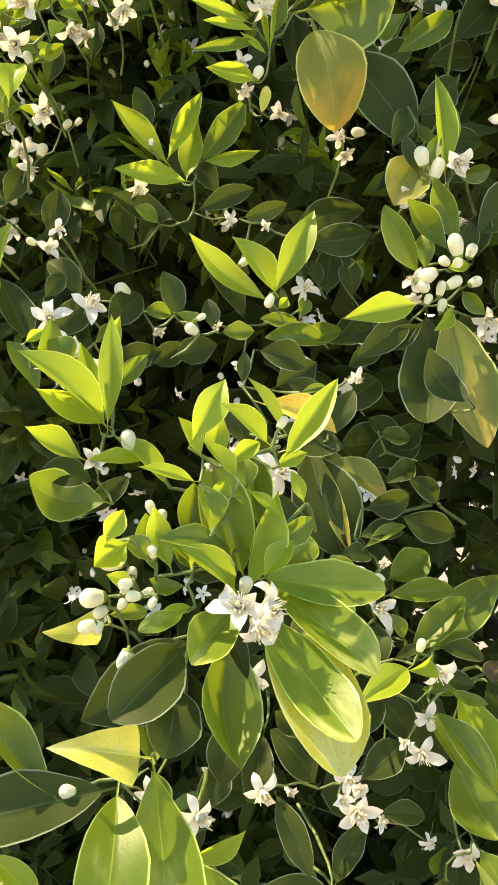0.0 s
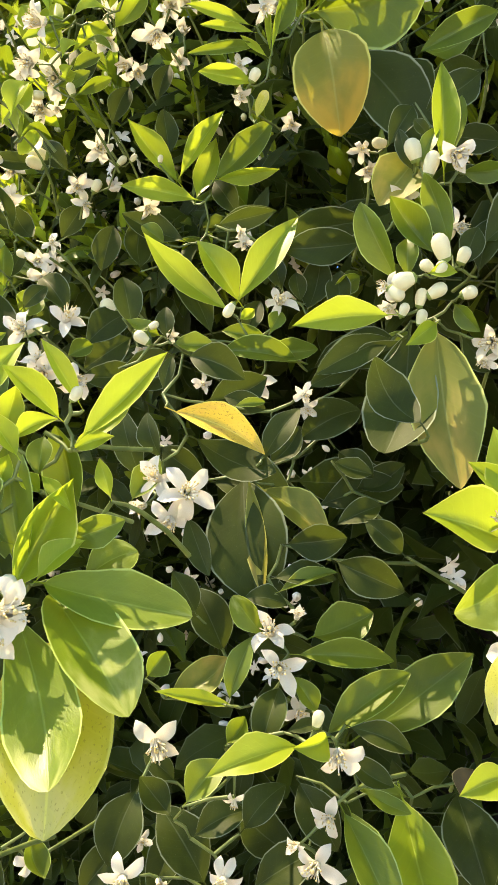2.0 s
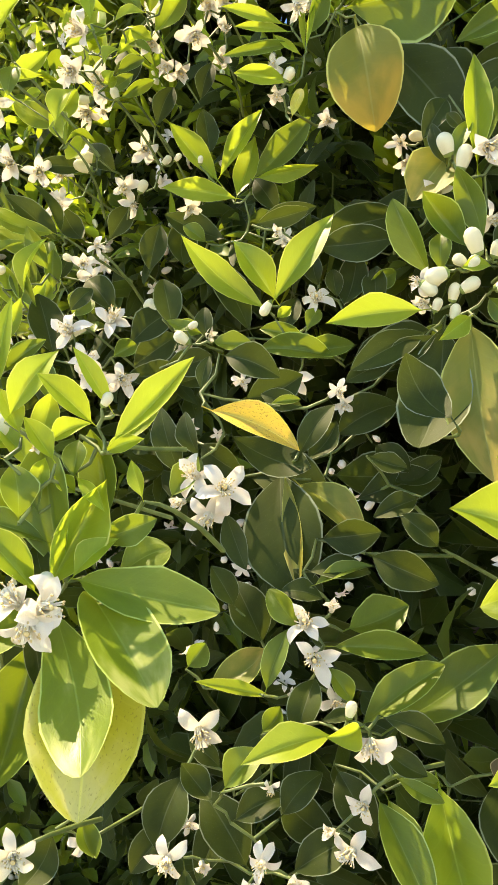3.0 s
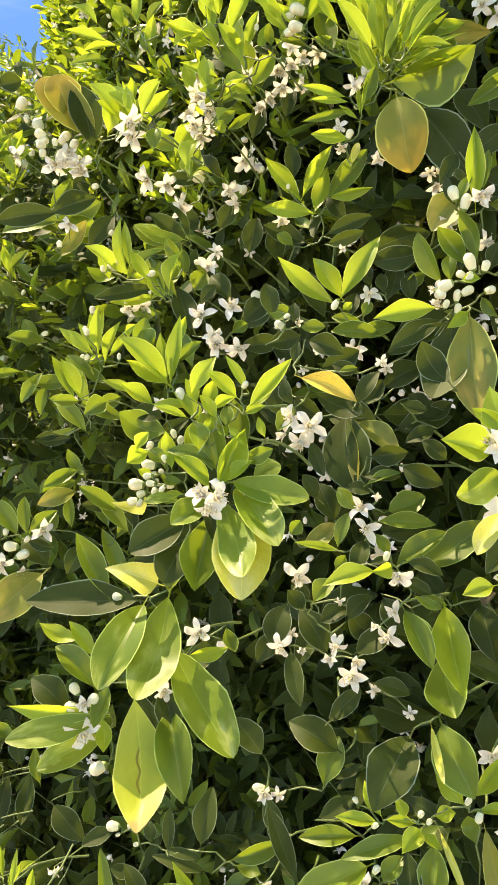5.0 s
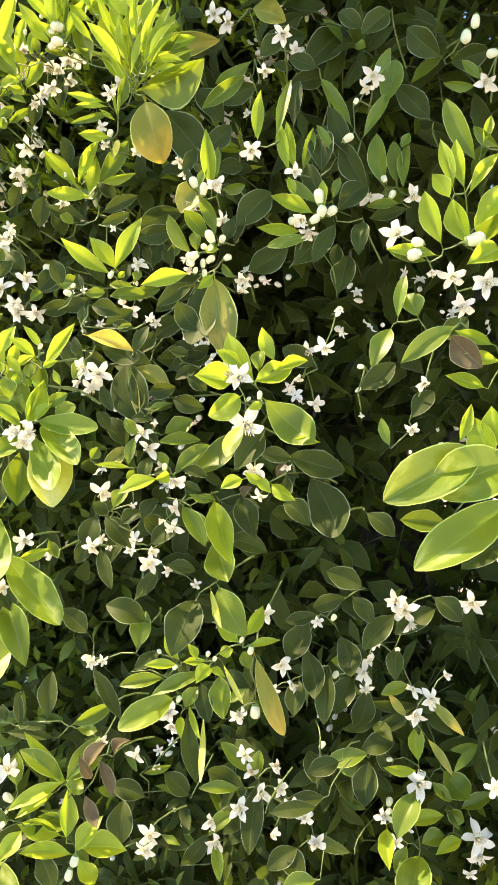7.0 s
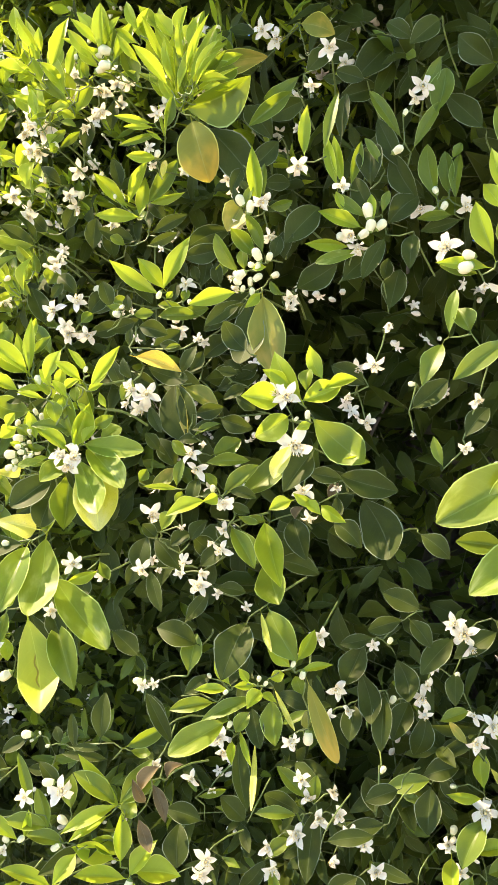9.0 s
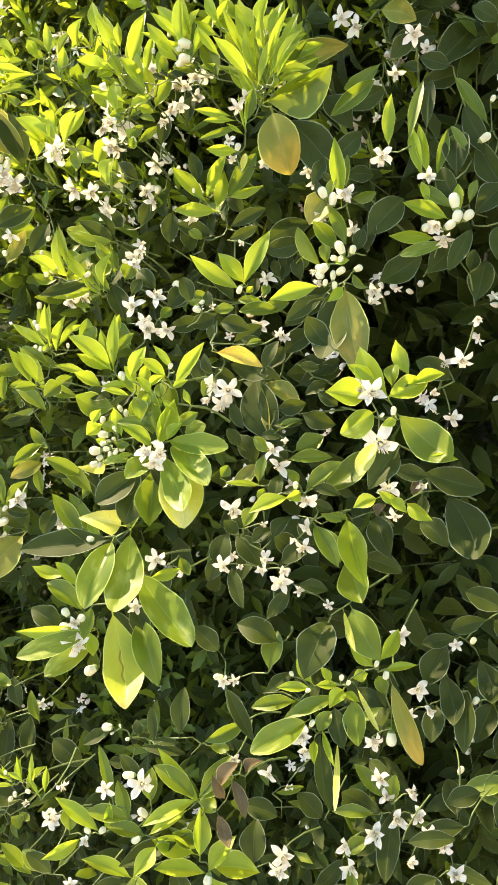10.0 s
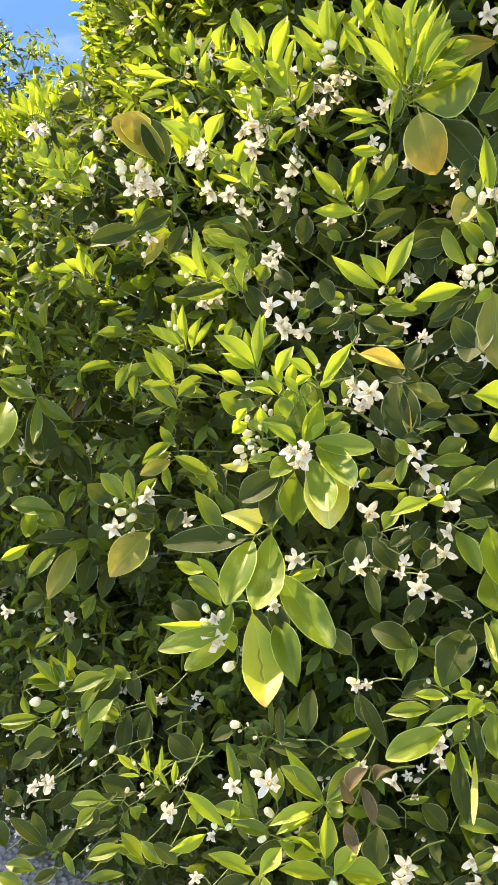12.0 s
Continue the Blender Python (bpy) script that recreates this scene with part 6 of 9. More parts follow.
s.flower((0.420, 0.737, 1.142), 0.0398, (0.27, -0.94, 0.21), 72)
s.flower((0.409, 0.736, 1.154), 0.0313, (-0.01, -0.85, 0.53), 160)
s.flower((0.427, 0.736, 1.126), 0.0298, (0.54, -0.84, 0.01), 210)
s.flower((0.494, 0.779, 1.146), 0.0357, (0.20, -0.96, 0.20), 13)
s.leaf("mature", (0.450, 0.766, 1.136), (0.410, 0.725, 1.116), 0.029, 18)
s.leaf("mature", (0.449, 0.769, 1.150), (0.486, 0.765, 1.126), 0.029, -20)
s.leaf("mature", (0.365, 0.732, 1.169), (0.323, 0.722, 1.190), 0.030, 22)
s.leaf("mature", (0.350, 0.670, 0.953), (0.317, 0.644, 0.945), 0.026, 24)
s.leaf("mature", (0.324, 0.655, 0.924), (0.309, 0.667, 0.961), 0.028, 5)
s.leaf("mature", (0.275, 0.618, 0.894), (0.326, 0.646, 0.897), 0.022, -29)
s.flower((0.388, 0.711, 1.104), 0.0171, (0.49, -0.86, 0.14), 239)
s.bud((0.413, 0.721, 1.094), 0.0099, (0.74, 0.25, 0.62))
s.bud((0.345, 0.681, 1.068), 0.0114, (0.50, 0.18, 0.85))
s.flower((0.470, 0.741, 1.061), 0.0185, (0.50, -0.79, 0.37), 146)
s.flower((0.531, 0.740, 0.917), 0.0285, (0.17, -0.94, 0.29), 308)
s.grow()
s = Sprig("low shoot of green leaves and star blossoms")
s.flower((0.383, 0.928, 0.766), 0.0548, (0.33, -0.81, 0.48), 337)
s.leaf("young", (0.380, 0.939, 0.798), (0.374, 0.960, 0.850), 0.027, 21)
s.leaf("young", (0.377, 0.933, 0.784), (0.331, 0.910, 0.793), 0.018, 2)
s.leaf("green", (0.383, 0.928, 0.752), (0.365, 0.865, 0.710), 0.041, 17)
s.leaf("green", (0.400, 0.941, 0.765), (0.433, 0.934, 0.743), 0.018, -27)
s.leaf("green", (0.416, 0.954, 0.780), (0.459, 0.941, 0.750), 0.044, -30)
s.leaf("young", (0.371, 0.910, 0.703), (0.420, 0.938, 0.713), 0.026, -33)
s.leaf("green", (0.423, 0.940, 0.720), (0.451, 0.939, 0.707), 0.025, -7)
s.leaf("green", (0.444, 0.954, 0.721), (0.486, 0.983, 0.741), 0.024, -29)
s.leaf("young", (0.447, 0.939, 0.676), (0.416, 0.903, 0.668), 0.023, 33)
s.leaf("green", (0.421, 0.932, 0.681), (0.392, 0.911, 0.676), 0.029, 31)
s.leaf("young", (0.341, 0.893, 0.698), (0.361, 0.839, 0.669), 0.027, 0)
s.flower((0.337, 0.895, 0.718), 0.0354, (0.16, -0.85, 0.50), 243)
s.bud((0.342, 0.904, 0.739), 0.0159, (0.21, 0.07, 0.98))
s.flower((0.370, 0.907, 0.696), 0.0212, (-0.04, -0.91, 0.40), 36)
s.flower((0.470, 0.950, 0.677), 0.0583, (0.26, -0.81, 0.53), 169)
s.flower((0.474, 0.946, 0.651), 0.0442, (0.30, -0.95, 0.02), 276)
s.leaf("pale", (0.388, 0.906, 0.653), (0.390, 0.833, 0.620), 0.055, 10)
s.flower((0.461, 0.935, 0.622), 0.0266, (0.19, -0.91, 0.37), 160)
s.leaf("mature", (0.307, 0.909, 0.796), (0.314, 0.863, 0.752), 0.042, 3)
s.leaf("green", (0.307, 0.911, 0.812), (0.247, 0.869, 0.807), 0.031, 28)
s.leaf("mature", (0.295, 0.912, 0.813), (0.342, 0.943, 0.825), 0.035, -22)
s.leaf("mature", (0.337, 0.924, 0.776), (0.320, 0.936, 0.815), 0.024, 1)
s.leaf("mature", (0.480, 0.999, 0.794), (0.469, 0.967, 0.771), 0.024, 16)
s.bud((0.239, 0.887, 0.825), 0.0143, (0.50, 0.18, 0.85))
s.bud((0.338, 0.923, 0.801), 0.0107, (-0.76, -0.59, 0.27))
s.flower((0.353, 0.897, 0.676), 0.0302, (0.28, -0.93, 0.24), 22)
s.leaf("green", (0.369, 0.903, 0.667), (0.360, 0.870, 0.643), 0.021, 13)
s.leaf("mature", (0.224, 0.831, 0.615), (0.185, 0.837, 0.661), 0.040, 37)
s.leaf("mature", (0.287, 0.869, 0.657), (0.228, 0.852, 0.683), 0.022, 34)
s.leaf("green", (0.241, 0.836, 0.617), (0.195, 0.808, 0.615), 0.036, 34)
s.grow()
s = Sprig("shoot with blossoms and buds over a large fading leaf")
s.leaf("green", (-0.398, 0.615, 1.269), (-0.435, 0.602, 1.316), 0.028, 44)
s.leaf("green", (-0.388, 0.624, 1.270), (-0.402, 0.633, 1.318), 0.019, 25)
s.leaf("green", (-0.385, 0.626, 1.269), (-0.365, 0.658, 1.300), 0.021, 17)
s.leaf("mature", (-0.419, 0.607, 1.265), (-0.456, 0.589, 1.298), 0.035, 12)
s.leaf("green", (-0.401, 0.619, 1.273), (-0.421, 0.621, 1.313), 0.016, 24)
s.flower((-0.371, 0.636, 1.274), 0.0398, (0.89, -0.41, 0.20), 73)
s.flower((-0.406, 0.596, 1.232), 0.0398, (0.69, -0.73, -0.02), 8)
s.flower((-0.388, 0.608, 1.218), 0.0344, (0.84, -0.52, -0.12), 228)
s.bud((-0.398, 0.605, 1.254), 0.0199, (-0.58, -0.81, 0.13))
s.bud((-0.385, 0.613, 1.243), 0.0199, (0.77, 0.46, 0.44))
s.bud((-0.383, 0.620, 1.263), 0.0117, (0.48, 0.31, 0.82))
s.bud((-0.416, 0.593, 1.266), 0.0108, (-0.51, -0.62, 0.60))
s.bud((-0.406, 0.603, 1.273), 0.0108, (0.10, 0.02, 0.99))
s.leaf("turning", (-0.365, 0.630, 1.216), (-0.381, 0.552, 1.167), 0.057, -23)
s.leaf("mature", (-0.385, 0.624, 1.260), (-0.353, 0.640, 1.251), 0.017, 5)
s.leaf("green", (-0.344, 0.665, 1.277), (-0.356, 0.673, 1.319), 0.016, 24)
s.leaf("green", (-0.355, 0.688, 1.352), (-0.375, 0.644, 1.334), 0.020, -16)
s.leaf("turning", (-0.353, 0.682, 1.323), (-0.379, 0.636, 1.309), 0.026, -10)
s.leaf("green", (-0.301, 0.707, 1.289), (-0.345, 0.687, 1.332), 0.023, 35)
s.leaf("green", (-0.307, 0.698, 1.278), (-0.332, 0.698, 1.324), 0.022, 17)
s.leaf("green", (-0.296, 0.703, 1.262), (-0.282, 0.738, 1.306), 0.020, 18)
s.leaf("mature", (-0.312, 0.687, 1.252), (-0.339, 0.661, 1.261), 0.016, 17)
s.leaf("green", (-0.271, 0.701, 1.196), (-0.318, 0.697, 1.274), 0.025, 44)
s.leaf("young", (-0.269, 0.701, 1.196), (-0.287, 0.705, 1.238), 0.018, 18)
s.flower((-0.326, 0.677, 1.228), 0.0310, (0.70, -0.71, -0.02), 80)
s.leaf("young", (-0.347, 0.703, 1.436), (-0.389, 0.701, 1.507), 0.023, 43)
s.leaf("green", (-0.367, 0.688, 1.447), (-0.385, 0.668, 1.450), 0.017, -22)
s.leaf("mature", (-0.379, 0.680, 1.399), (-0.402, 0.654, 1.397), 0.014, -2)
s.leaf("mature", (-0.368, 0.688, 1.397), (-0.398, 0.654, 1.393), 0.017, -4)
s.leaf("mature", (-0.369, 0.691, 1.409), (-0.395, 0.689, 1.449), 0.015, 41)
s.leaf("green", (-0.338, 0.716, 1.434), (-0.321, 0.740, 1.452), 0.023, 18)
s.leaf("green", (-0.348, 0.693, 1.345), (-0.375, 0.688, 1.380), 0.017, 41)
s.leaf("mature", (-0.340, 0.680, 1.247), (-0.338, 0.649, 1.218), 0.028, -27)
s.leaf("mature", (-0.374, 0.646, 1.224), (-0.410, 0.635, 1.261), 0.038, 39)
s.grow()
s = Sprig("shaded spray of long curved glossy leaves")
s.leaf("green", (-0.975, 0.886, 1.114), (-1.050, 0.818, 1.141), 0.046, 25)
s.leaf("green", (-1.011, 0.860, 1.138), (-0.984, 0.806, 1.073), 0.040, -65)
s.leaf("green", (-0.977, 0.889, 1.078), (-1.018, 0.861, 1.105), 0.043, 34)
s.leaf("green", (-0.965, 0.907, 1.107), (-0.962, 0.939, 1.166), 0.036, 31)
s.leaf("green", (-0.974, 0.893, 1.063), (-1.004, 0.896, 1.116), 0.040, 28)
s.leaf("mature", (-0.926, 0.926, 1.049), (-1.012, 0.841, 1.054), 0.034, 12)
s.leaf("green", (-0.974, 0.879, 1.032), (-0.990, 0.797, 0.980), 0.037, -25)
s.leaf("turning", (-0.941, 0.902, 1.029), (-0.928, 0.801, 0.940), 0.055, -34)
s.leaf("mature", (-0.914, 0.925, 0.999), (-0.890, 0.873, 0.941), 0.050, -34)
s.leaf("young", (-1.063, 0.783, 1.018), (-1.022, 0.836, 1.043), 0.028, 36)
s.flower((-0.951, 0.932, 1.187), 0.0469, (0.79, -0.60, 0.11), 41)
s.bud((-1.022, 0.874, 1.177), 0.0170, (-0.57, -0.76, 0.30))
s.bud((-1.017, 0.882, 1.189), 0.0144, (-0.26, -0.32, 0.91))
s.bud((-1.051, 0.853, 1.193), 0.0157, (0.48, 0.31, 0.82))
s.leaf("young", (-1.023, 0.929, 1.443), (-1.083, 0.863, 1.444), 0.021, -2)
s.leaf("green", (-1.025, 0.909, 1.372), (-1.095, 0.864, 1.423), 0.048, 29)
s.leaf("green", (-0.961, 0.951, 1.319), (-1.029, 0.915, 1.374), 0.035, 33)
s.leaf("green", (-1.017, 0.909, 1.370), (-0.971, 0.850, 1.279), 0.027, -38)
s.leaf("mature", (-1.029, 0.906, 1.357), (-0.949, 0.846, 1.234), 0.083, -36)
s.leaf("pale", (-1.056, 0.854, 1.373), (-1.001, 0.774, 1.290), 0.078, -44)
s.leaf("green", (-1.024, 0.943, 1.451), (-1.061, 0.948, 1.527), 0.028, 27)
s.leaf("green", (-1.034, 0.935, 1.452), (-1.024, 0.970, 1.505), 0.025, 35)
s.leaf("green", (-0.961, 1.006, 1.476), (-1.003, 0.980, 1.509), 0.028, 27)
s.leaf("green", (-0.952, 1.018, 1.493), (-1.013, 0.985, 1.543), 0.024, 26)
s.leaf("green", (-0.931, 1.040, 1.503), (-0.876, 1.087, 1.507), 0.024, 33)
s.leaf("green", (-0.901, 1.055, 1.459), (-0.932, 1.048, 1.508), 0.033, 16)
s.leaf("mature", (-0.887, 1.056, 1.417), (-0.833, 1.113, 1.438), 0.034, 39)
s.leaf("green", (-0.891, 1.054, 1.422), (-0.947, 0.997, 1.426), 0.016, -1)
s.leaf("mature", (-0.864, 1.056, 1.338), (-0.895, 1.062, 1.408), 0.033, 23)
s.leaf("green", (-0.851, 1.069, 1.342), (-0.875, 1.073, 1.399), 0.027, 49)
s.leaf("dry", (-0.949, 0.996, 1.367), (-0.947, 0.949, 1.320), 0.023, -36)
s.flower((-0.951, 0.994, 1.365), 0.0393, (0.87, -0.48, -0.09), 27)
s.leaf("green", (-0.943, 1.044, 1.564), (-0.901, 1.010, 1.496), 0.021, -29)
s.leaf("green", (-0.878, 1.095, 1.538), (-0.908, 1.084, 1.576), 0.024, 36)
s.leaf("green", (-0.867, 1.101, 1.524), (-0.898, 1.080, 1.546), 0.029, -5)
s.bud((-1.021, 0.964, 1.520), 0.0157, (-0.57, -0.76, 0.30))
s.bud((-0.938, 1.013, 1.424), 0.0157, (-0.02, -0.09, 1.00))
s.bud((-0.954, 1.010, 1.468), 0.0235, (0.83, 0.48, 0.29))
s.bud((-0.926, 1.058, 1.559), 0.0170, (0.48, 0.31, 0.82))
s.bud((-0.876, 1.090, 1.509), 0.0170, (-0.55, -0.70, 0.45))
s.flower((-0.938, 0.980, 1.244), 0.0315, (0.82, -0.57, -0.12), 324)
s.flower((-0.924, 0.998, 1.268), 0.0263, (0.69, -0.72, -0.11), 294)
s.leaf("mature", (-0.994, 0.983, 1.395), (-0.976, 1.026, 1.442), 0.054, 31)
s.leaf("mature", (-0.923, 1.037, 1.361), (-0.919, 0.993, 1.316), 0.048, -35)
s.leaf("mature", (-0.995, 0.942, 1.242), (-0.910, 0.945, 1.167), 0.067, -42)
s.leaf("green", (-1.003, 0.906, 1.182), (-1.019, 0.906, 1.207), 0.027, 48)
s.leaf("mature", (-1.054, 0.869, 1.213), (-1.065, 0.825, 1.183), 0.053, -31)
s.flower((-1.041, 0.976, 1.581), 0.0394, (0.65, -0.74, -0.16), 135)
s.flower((-1.070, 0.948, 1.572), 0.0341, (0.86, -0.44, -0.26), 356)
s.flower((-0.947, 0.869, 0.867), 0.0393, (0.79, -0.59, 0.16), 109)
s.leaf("green", (-0.917, 0.885, 0.860), (-0.909, 0.917, 0.911), 0.028, 24)
s.leaf("green", (-0.961, 0.841, 0.837), (-0.983, 0.786, 0.816), 0.019, -12)
s.leaf("mature", (-0.926, 0.875, 0.817), (-0.928, 0.820, 0.774), 0.032, -27)
s.flower((-1.060, 0.776, 0.895), 0.0393, (0.88, -0.46, 0.13), 323)
s.bud((-0.912, 0.880, 0.824), 0.0157, (-0.57, -0.76, 0.30))
s.bud((-0.979, 0.826, 0.845), 0.0144, (-0.51, -0.62, 0.60))
s.leaf("mature", (-0.890, 0.966, 0.973), (-0.876, 0.909, 0.912), 0.040, -31)
s.leaf("mature", (-1.044, 0.808, 0.889), (-1.010, 0.850, 0.908), 0.041, 6)
s.grow()
s = Sprig("low spray of green leaves and small buds near the ground")
s.leaf("green", (-0.707, 0.662, 0.844), (-0.764, 0.637, 0.901), 0.025, 51)
s.leaf("green", (-0.703, 0.665, 0.846), (-0.762, 0.617, 0.867), 0.037, 4)
s.leaf("green", (-0.708, 0.660, 0.840), (-0.735, 0.665, 0.901), 0.022, 57)
s.leaf("green", (-0.699, 0.666, 0.835), (-0.649, 0.723, 0.861), 0.036, -4)
s.leaf("mature", (-0.669, 0.684, 0.799), (-0.631, 0.741, 0.846), 0.048, 10)
s.leaf("green", (-0.660, 0.691, 0.798), (-0.604, 0.713, 0.777), 0.040, -40)
s.leaf("green", (-0.668, 0.682, 0.792), (-0.648, 0.647, 0.755), 0.020, -34)
s.leaf("green", (-0.646, 0.698, 0.774), (-0.643, 0.642, 0.735), 0.023, -26)
s.leaf("green", (-0.714, 0.646, 0.809), (-0.746, 0.610, 0.812), 0.025, 22)
s.leaf("green", (-0.738, 0.620, 0.790), (-0.795, 0.559, 0.793), 0.022, 22)
s.leaf("green", (-0.720, 0.629, 0.766), (-0.715, 0.651, 0.803), 0.020, 26)
s.leaf("mature", (-0.712, 0.631, 0.743), (-0.744, 0.574, 0.731), 0.041, 6)
s.bud((-0.745, 0.617, 0.824), 0.0233, (0.83, 0.48, 0.29))
s.bud((-0.707, 0.658, 0.852), 0.0166, (0.69, 0.43, 0.59))
s.bud((-0.698, 0.652, 0.796), 0.0200, (0.08, -0.48, -0.87))
s.bud((-0.627, 0.699, 0.718), 0.0178, (0.48, 0.31, 0.82))
s.leaf("mature", (-0.580, 0.760, 0.788), (-0.550, 0.712, 0.734), 0.031, -30)
s.leaf("mature", (-0.613, 0.707, 0.699), (-0.622, 0.743, 0.782), 0.034, 27)
s.leaf("mature", (-0.594, 0.752, 0.805), (-0.614, 0.761, 0.861), 0.030, 27)
s.leaf("green", (-0.567, 0.768, 0.776), (-0.587, 0.776, 0.831), 0.021, 28)
s.flower((-0.568, 0.782, 0.805), 0.0268, (0.73, -0.67, 0.16), 38)
s.leaf("green", (-0.608, 0.751, 0.850), (-0.636, 0.736, 0.878), 0.023, 48)
s.flower((-0.723, 0.601, 0.664), 0.0378, (0.79, -0.53, 0.32), 303)
s.flower((-0.742, 0.583, 0.653), 0.0290, (0.67, -0.70, 0.25), 144)
s.leaf("green", (-0.618, 0.680, 0.609), (-0.683, 0.620, 0.621), 0.030, 5)
s.leaf("green", (-0.647, 0.651, 0.597), (-0.660, 0.609, 0.582), 0.023, -5)
s.leaf("mature", (-0.616, 0.672, 0.572), (-0.660, 0.614, 0.568), 0.027, 20)
s.leaf("mature", (-0.607, 0.672, 0.545), (-0.637, 0.602, 0.523), 0.027, 5)
s.leaf("green", (-0.566, 0.694, 0.488), (-0.613, 0.682, 0.549), 0.025, 29)
s.leaf("green", (-0.541, 0.716, 0.485), (-0.582, 0.701, 0.533), 0.023, 56)
s.flower((-0.535, 0.742, 0.586), 0.0422, (0.67, -0.58, 0.47), 235)
s.leaf("green", (-0.670, 0.600, 0.479), (-0.694, 0.599, 0.525), 0.016, 38)
s.leaf("mature", (-0.741, 0.588, 0.520), (-0.806, 0.559, 0.581), 0.030, 58)
s.leaf("mature", (-0.736, 0.592, 0.515), (-0.779, 0.544, 0.519), 0.028, 30)
s.leaf("mature", (-0.740, 0.590, 0.522), (-0.773, 0.592, 0.587), 0.026, 37)
s.leaf("mature", (-0.731, 0.597, 0.519), (-0.701, 0.638, 0.550), 0.025, 1)
s.leaf("green", (-0.754, 0.566, 0.478), (-0.800, 0.528, 0.495), 0.030, 44)
s.leaf("mature", (-0.720, 0.595, 0.474), (-0.744, 0.551, 0.466), 0.026, 15)
s.leaf("mature", (-0.779, 0.578, 0.610), (-0.812, 0.560, 0.641), 0.030, 56)
s.leaf("mature", (-0.703, 0.649, 0.625), (-0.722, 0.600, 0.609), 0.030, -26)
s.leaf("mature", (-0.802, 0.577, 0.683), (-0.772, 0.615, 0.711), 0.035, 5)
s.leaf("mature", (-0.801, 0.537, 0.530), (-0.829, 0.538, 0.582), 0.035, 63)
s.leaf("green", (-0.771, 0.544, 0.451), (-0.813, 0.515, 0.477), 0.030, 53)
s.leaf("green", (-0.662, 0.616, 0.462), (-0.603, 0.669, 0.469), 0.021, -28)
s.bud((-0.654, 0.627, 0.528), 0.0111, (0.48, 0.31, 0.82))
s.bud((-0.545, 0.742, 0.601), 0.0156, (0.69, 0.43, 0.59))
s.bud((-0.602, 0.701, 0.635), 0.0133, (0.48, 0.31, 0.82))
s.flower((-0.587, 0.723, 0.618), 0.0224, (0.73, -0.63, 0.25), 16)
s.leaf("mature", (-0.664, 0.689, 0.645), (-0.603, 0.722, 0.623), 0.046, -39)
s.leaf("mature", (-0.719, 0.622, 0.575), (-0.680, 0.684, 0.617), 0.046, 3)
s.leaf("mature", (-0.566, 0.796, 0.721), (-0.501, 0.803, 0.676), 0.046, -22)
s.grow()
s = Sprig("sunlit twig of blossoms and lime leaves under the sky")
s.flower((-0.282, 0.606, 1.742), 0.0382, (0.55, -0.79, -0.26), 126)
s.flower((-0.261, 0.622, 1.740), 0.0349, (0.78, -0.62, -0.11), 165)
s.flower((-0.273, 0.617, 1.754), 0.0270, (0.80, -0.57, 0.18), 94)
s.bud((-0.300, 0.599, 1.776), 0.0159, (-0.55, -0.70, 0.45))
s.bud((-0.298, 0.598, 1.764), 0.0135, (-0.56, -0.83, -0.03))
s.bud((-0.278, 0.618, 1.774), 0.0135, (0.23, 0.12, 0.96))
s.bud((-0.270, 0.623, 1.765), 0.0135, (0.48, 0.31, 0.82))
s.bud((-0.287, 0.609, 1.767), 0.0111, (-0.02, -0.09, 1.00))
s.leaf("golden", (-0.246, 0.634, 1.775), (-0.301, 0.598, 1.839), 0.047, 22)
s.leaf("young", (-0.231, 0.668, 1.802), (-0.263, 0.651, 1.835), 0.018, 19)
s.leaf("young", (-0.222, 0.674, 1.796), (-0.245, 0.665, 1.829), 0.018, -1)
s.leaf("young", (-0.213, 0.681, 1.795), (-0.197, 0.713, 1.836), 0.020, 30)
s.leaf("young", (-0.233, 0.662, 1.790), (-0.256, 0.650, 1.810), 0.015, 14)
s.flower((-0.221, 0.670, 1.778), 0.0413, (0.59, -0.68, -0.44), 347)
s.leaf("pale", (-0.179, 0.712, 1.764), (-0.215, 0.690, 1.784), 0.023, 5)
s.leaf("young", (-0.202, 0.690, 1.782), (-0.193, 0.703, 1.795), 0.010, 33)
s.flower((-0.162, 0.744, 1.810), 0.0433, (0.56, -0.73, -0.39), 120)
s.flower((-0.167, 0.735, 1.780), 0.0369, (0.48, -0.76, -0.43), 225)
s.leaf("young", (-0.165, 0.730, 1.765), (-0.150, 0.692, 1.725), 0.020, -29)
s.leaf("young", (-0.170, 0.739, 1.819), (-0.200, 0.734, 1.868), 0.017, 27)
s.leaf("young", (-0.160, 0.748, 1.817), (-0.176, 0.757, 1.869), 0.018, 11)
s.leaf("green", (-0.151, 0.756, 1.820), (-0.137, 0.777, 1.838), 0.015, 30)
s.leaf("mature", (-0.272, 0.595, 1.684), (-0.311, 0.537, 1.673), 0.029, -19)
s.leaf("mature", (-0.276, 0.592, 1.684), (-0.241, 0.630, 1.704), 0.029, 24)
s.leaf("green", (-0.281, 0.593, 1.689), (-0.274, 0.620, 1.728), 0.016, 32)
s.flower((-0.262, 0.605, 1.671), 0.0254, (0.69, -0.68, -0.23), 177)
s.leaf("turning", (-0.268, 0.596, 1.633), (-0.257, 0.628, 1.677), 0.020, 32)
s.bud((-0.268, 0.595, 1.647), 0.0095, (-0.02, -0.09, 1.00))
s.bud((-0.224, 0.637, 1.661), 0.0080, (0.48, 0.31, 0.82))
s.bud((-0.281, 0.602, 1.720), 0.0080, (0.48, 0.31, 0.82))
s.bud((-0.245, 0.633, 1.716), 0.0095, (-0.51, -0.84, -0.20))
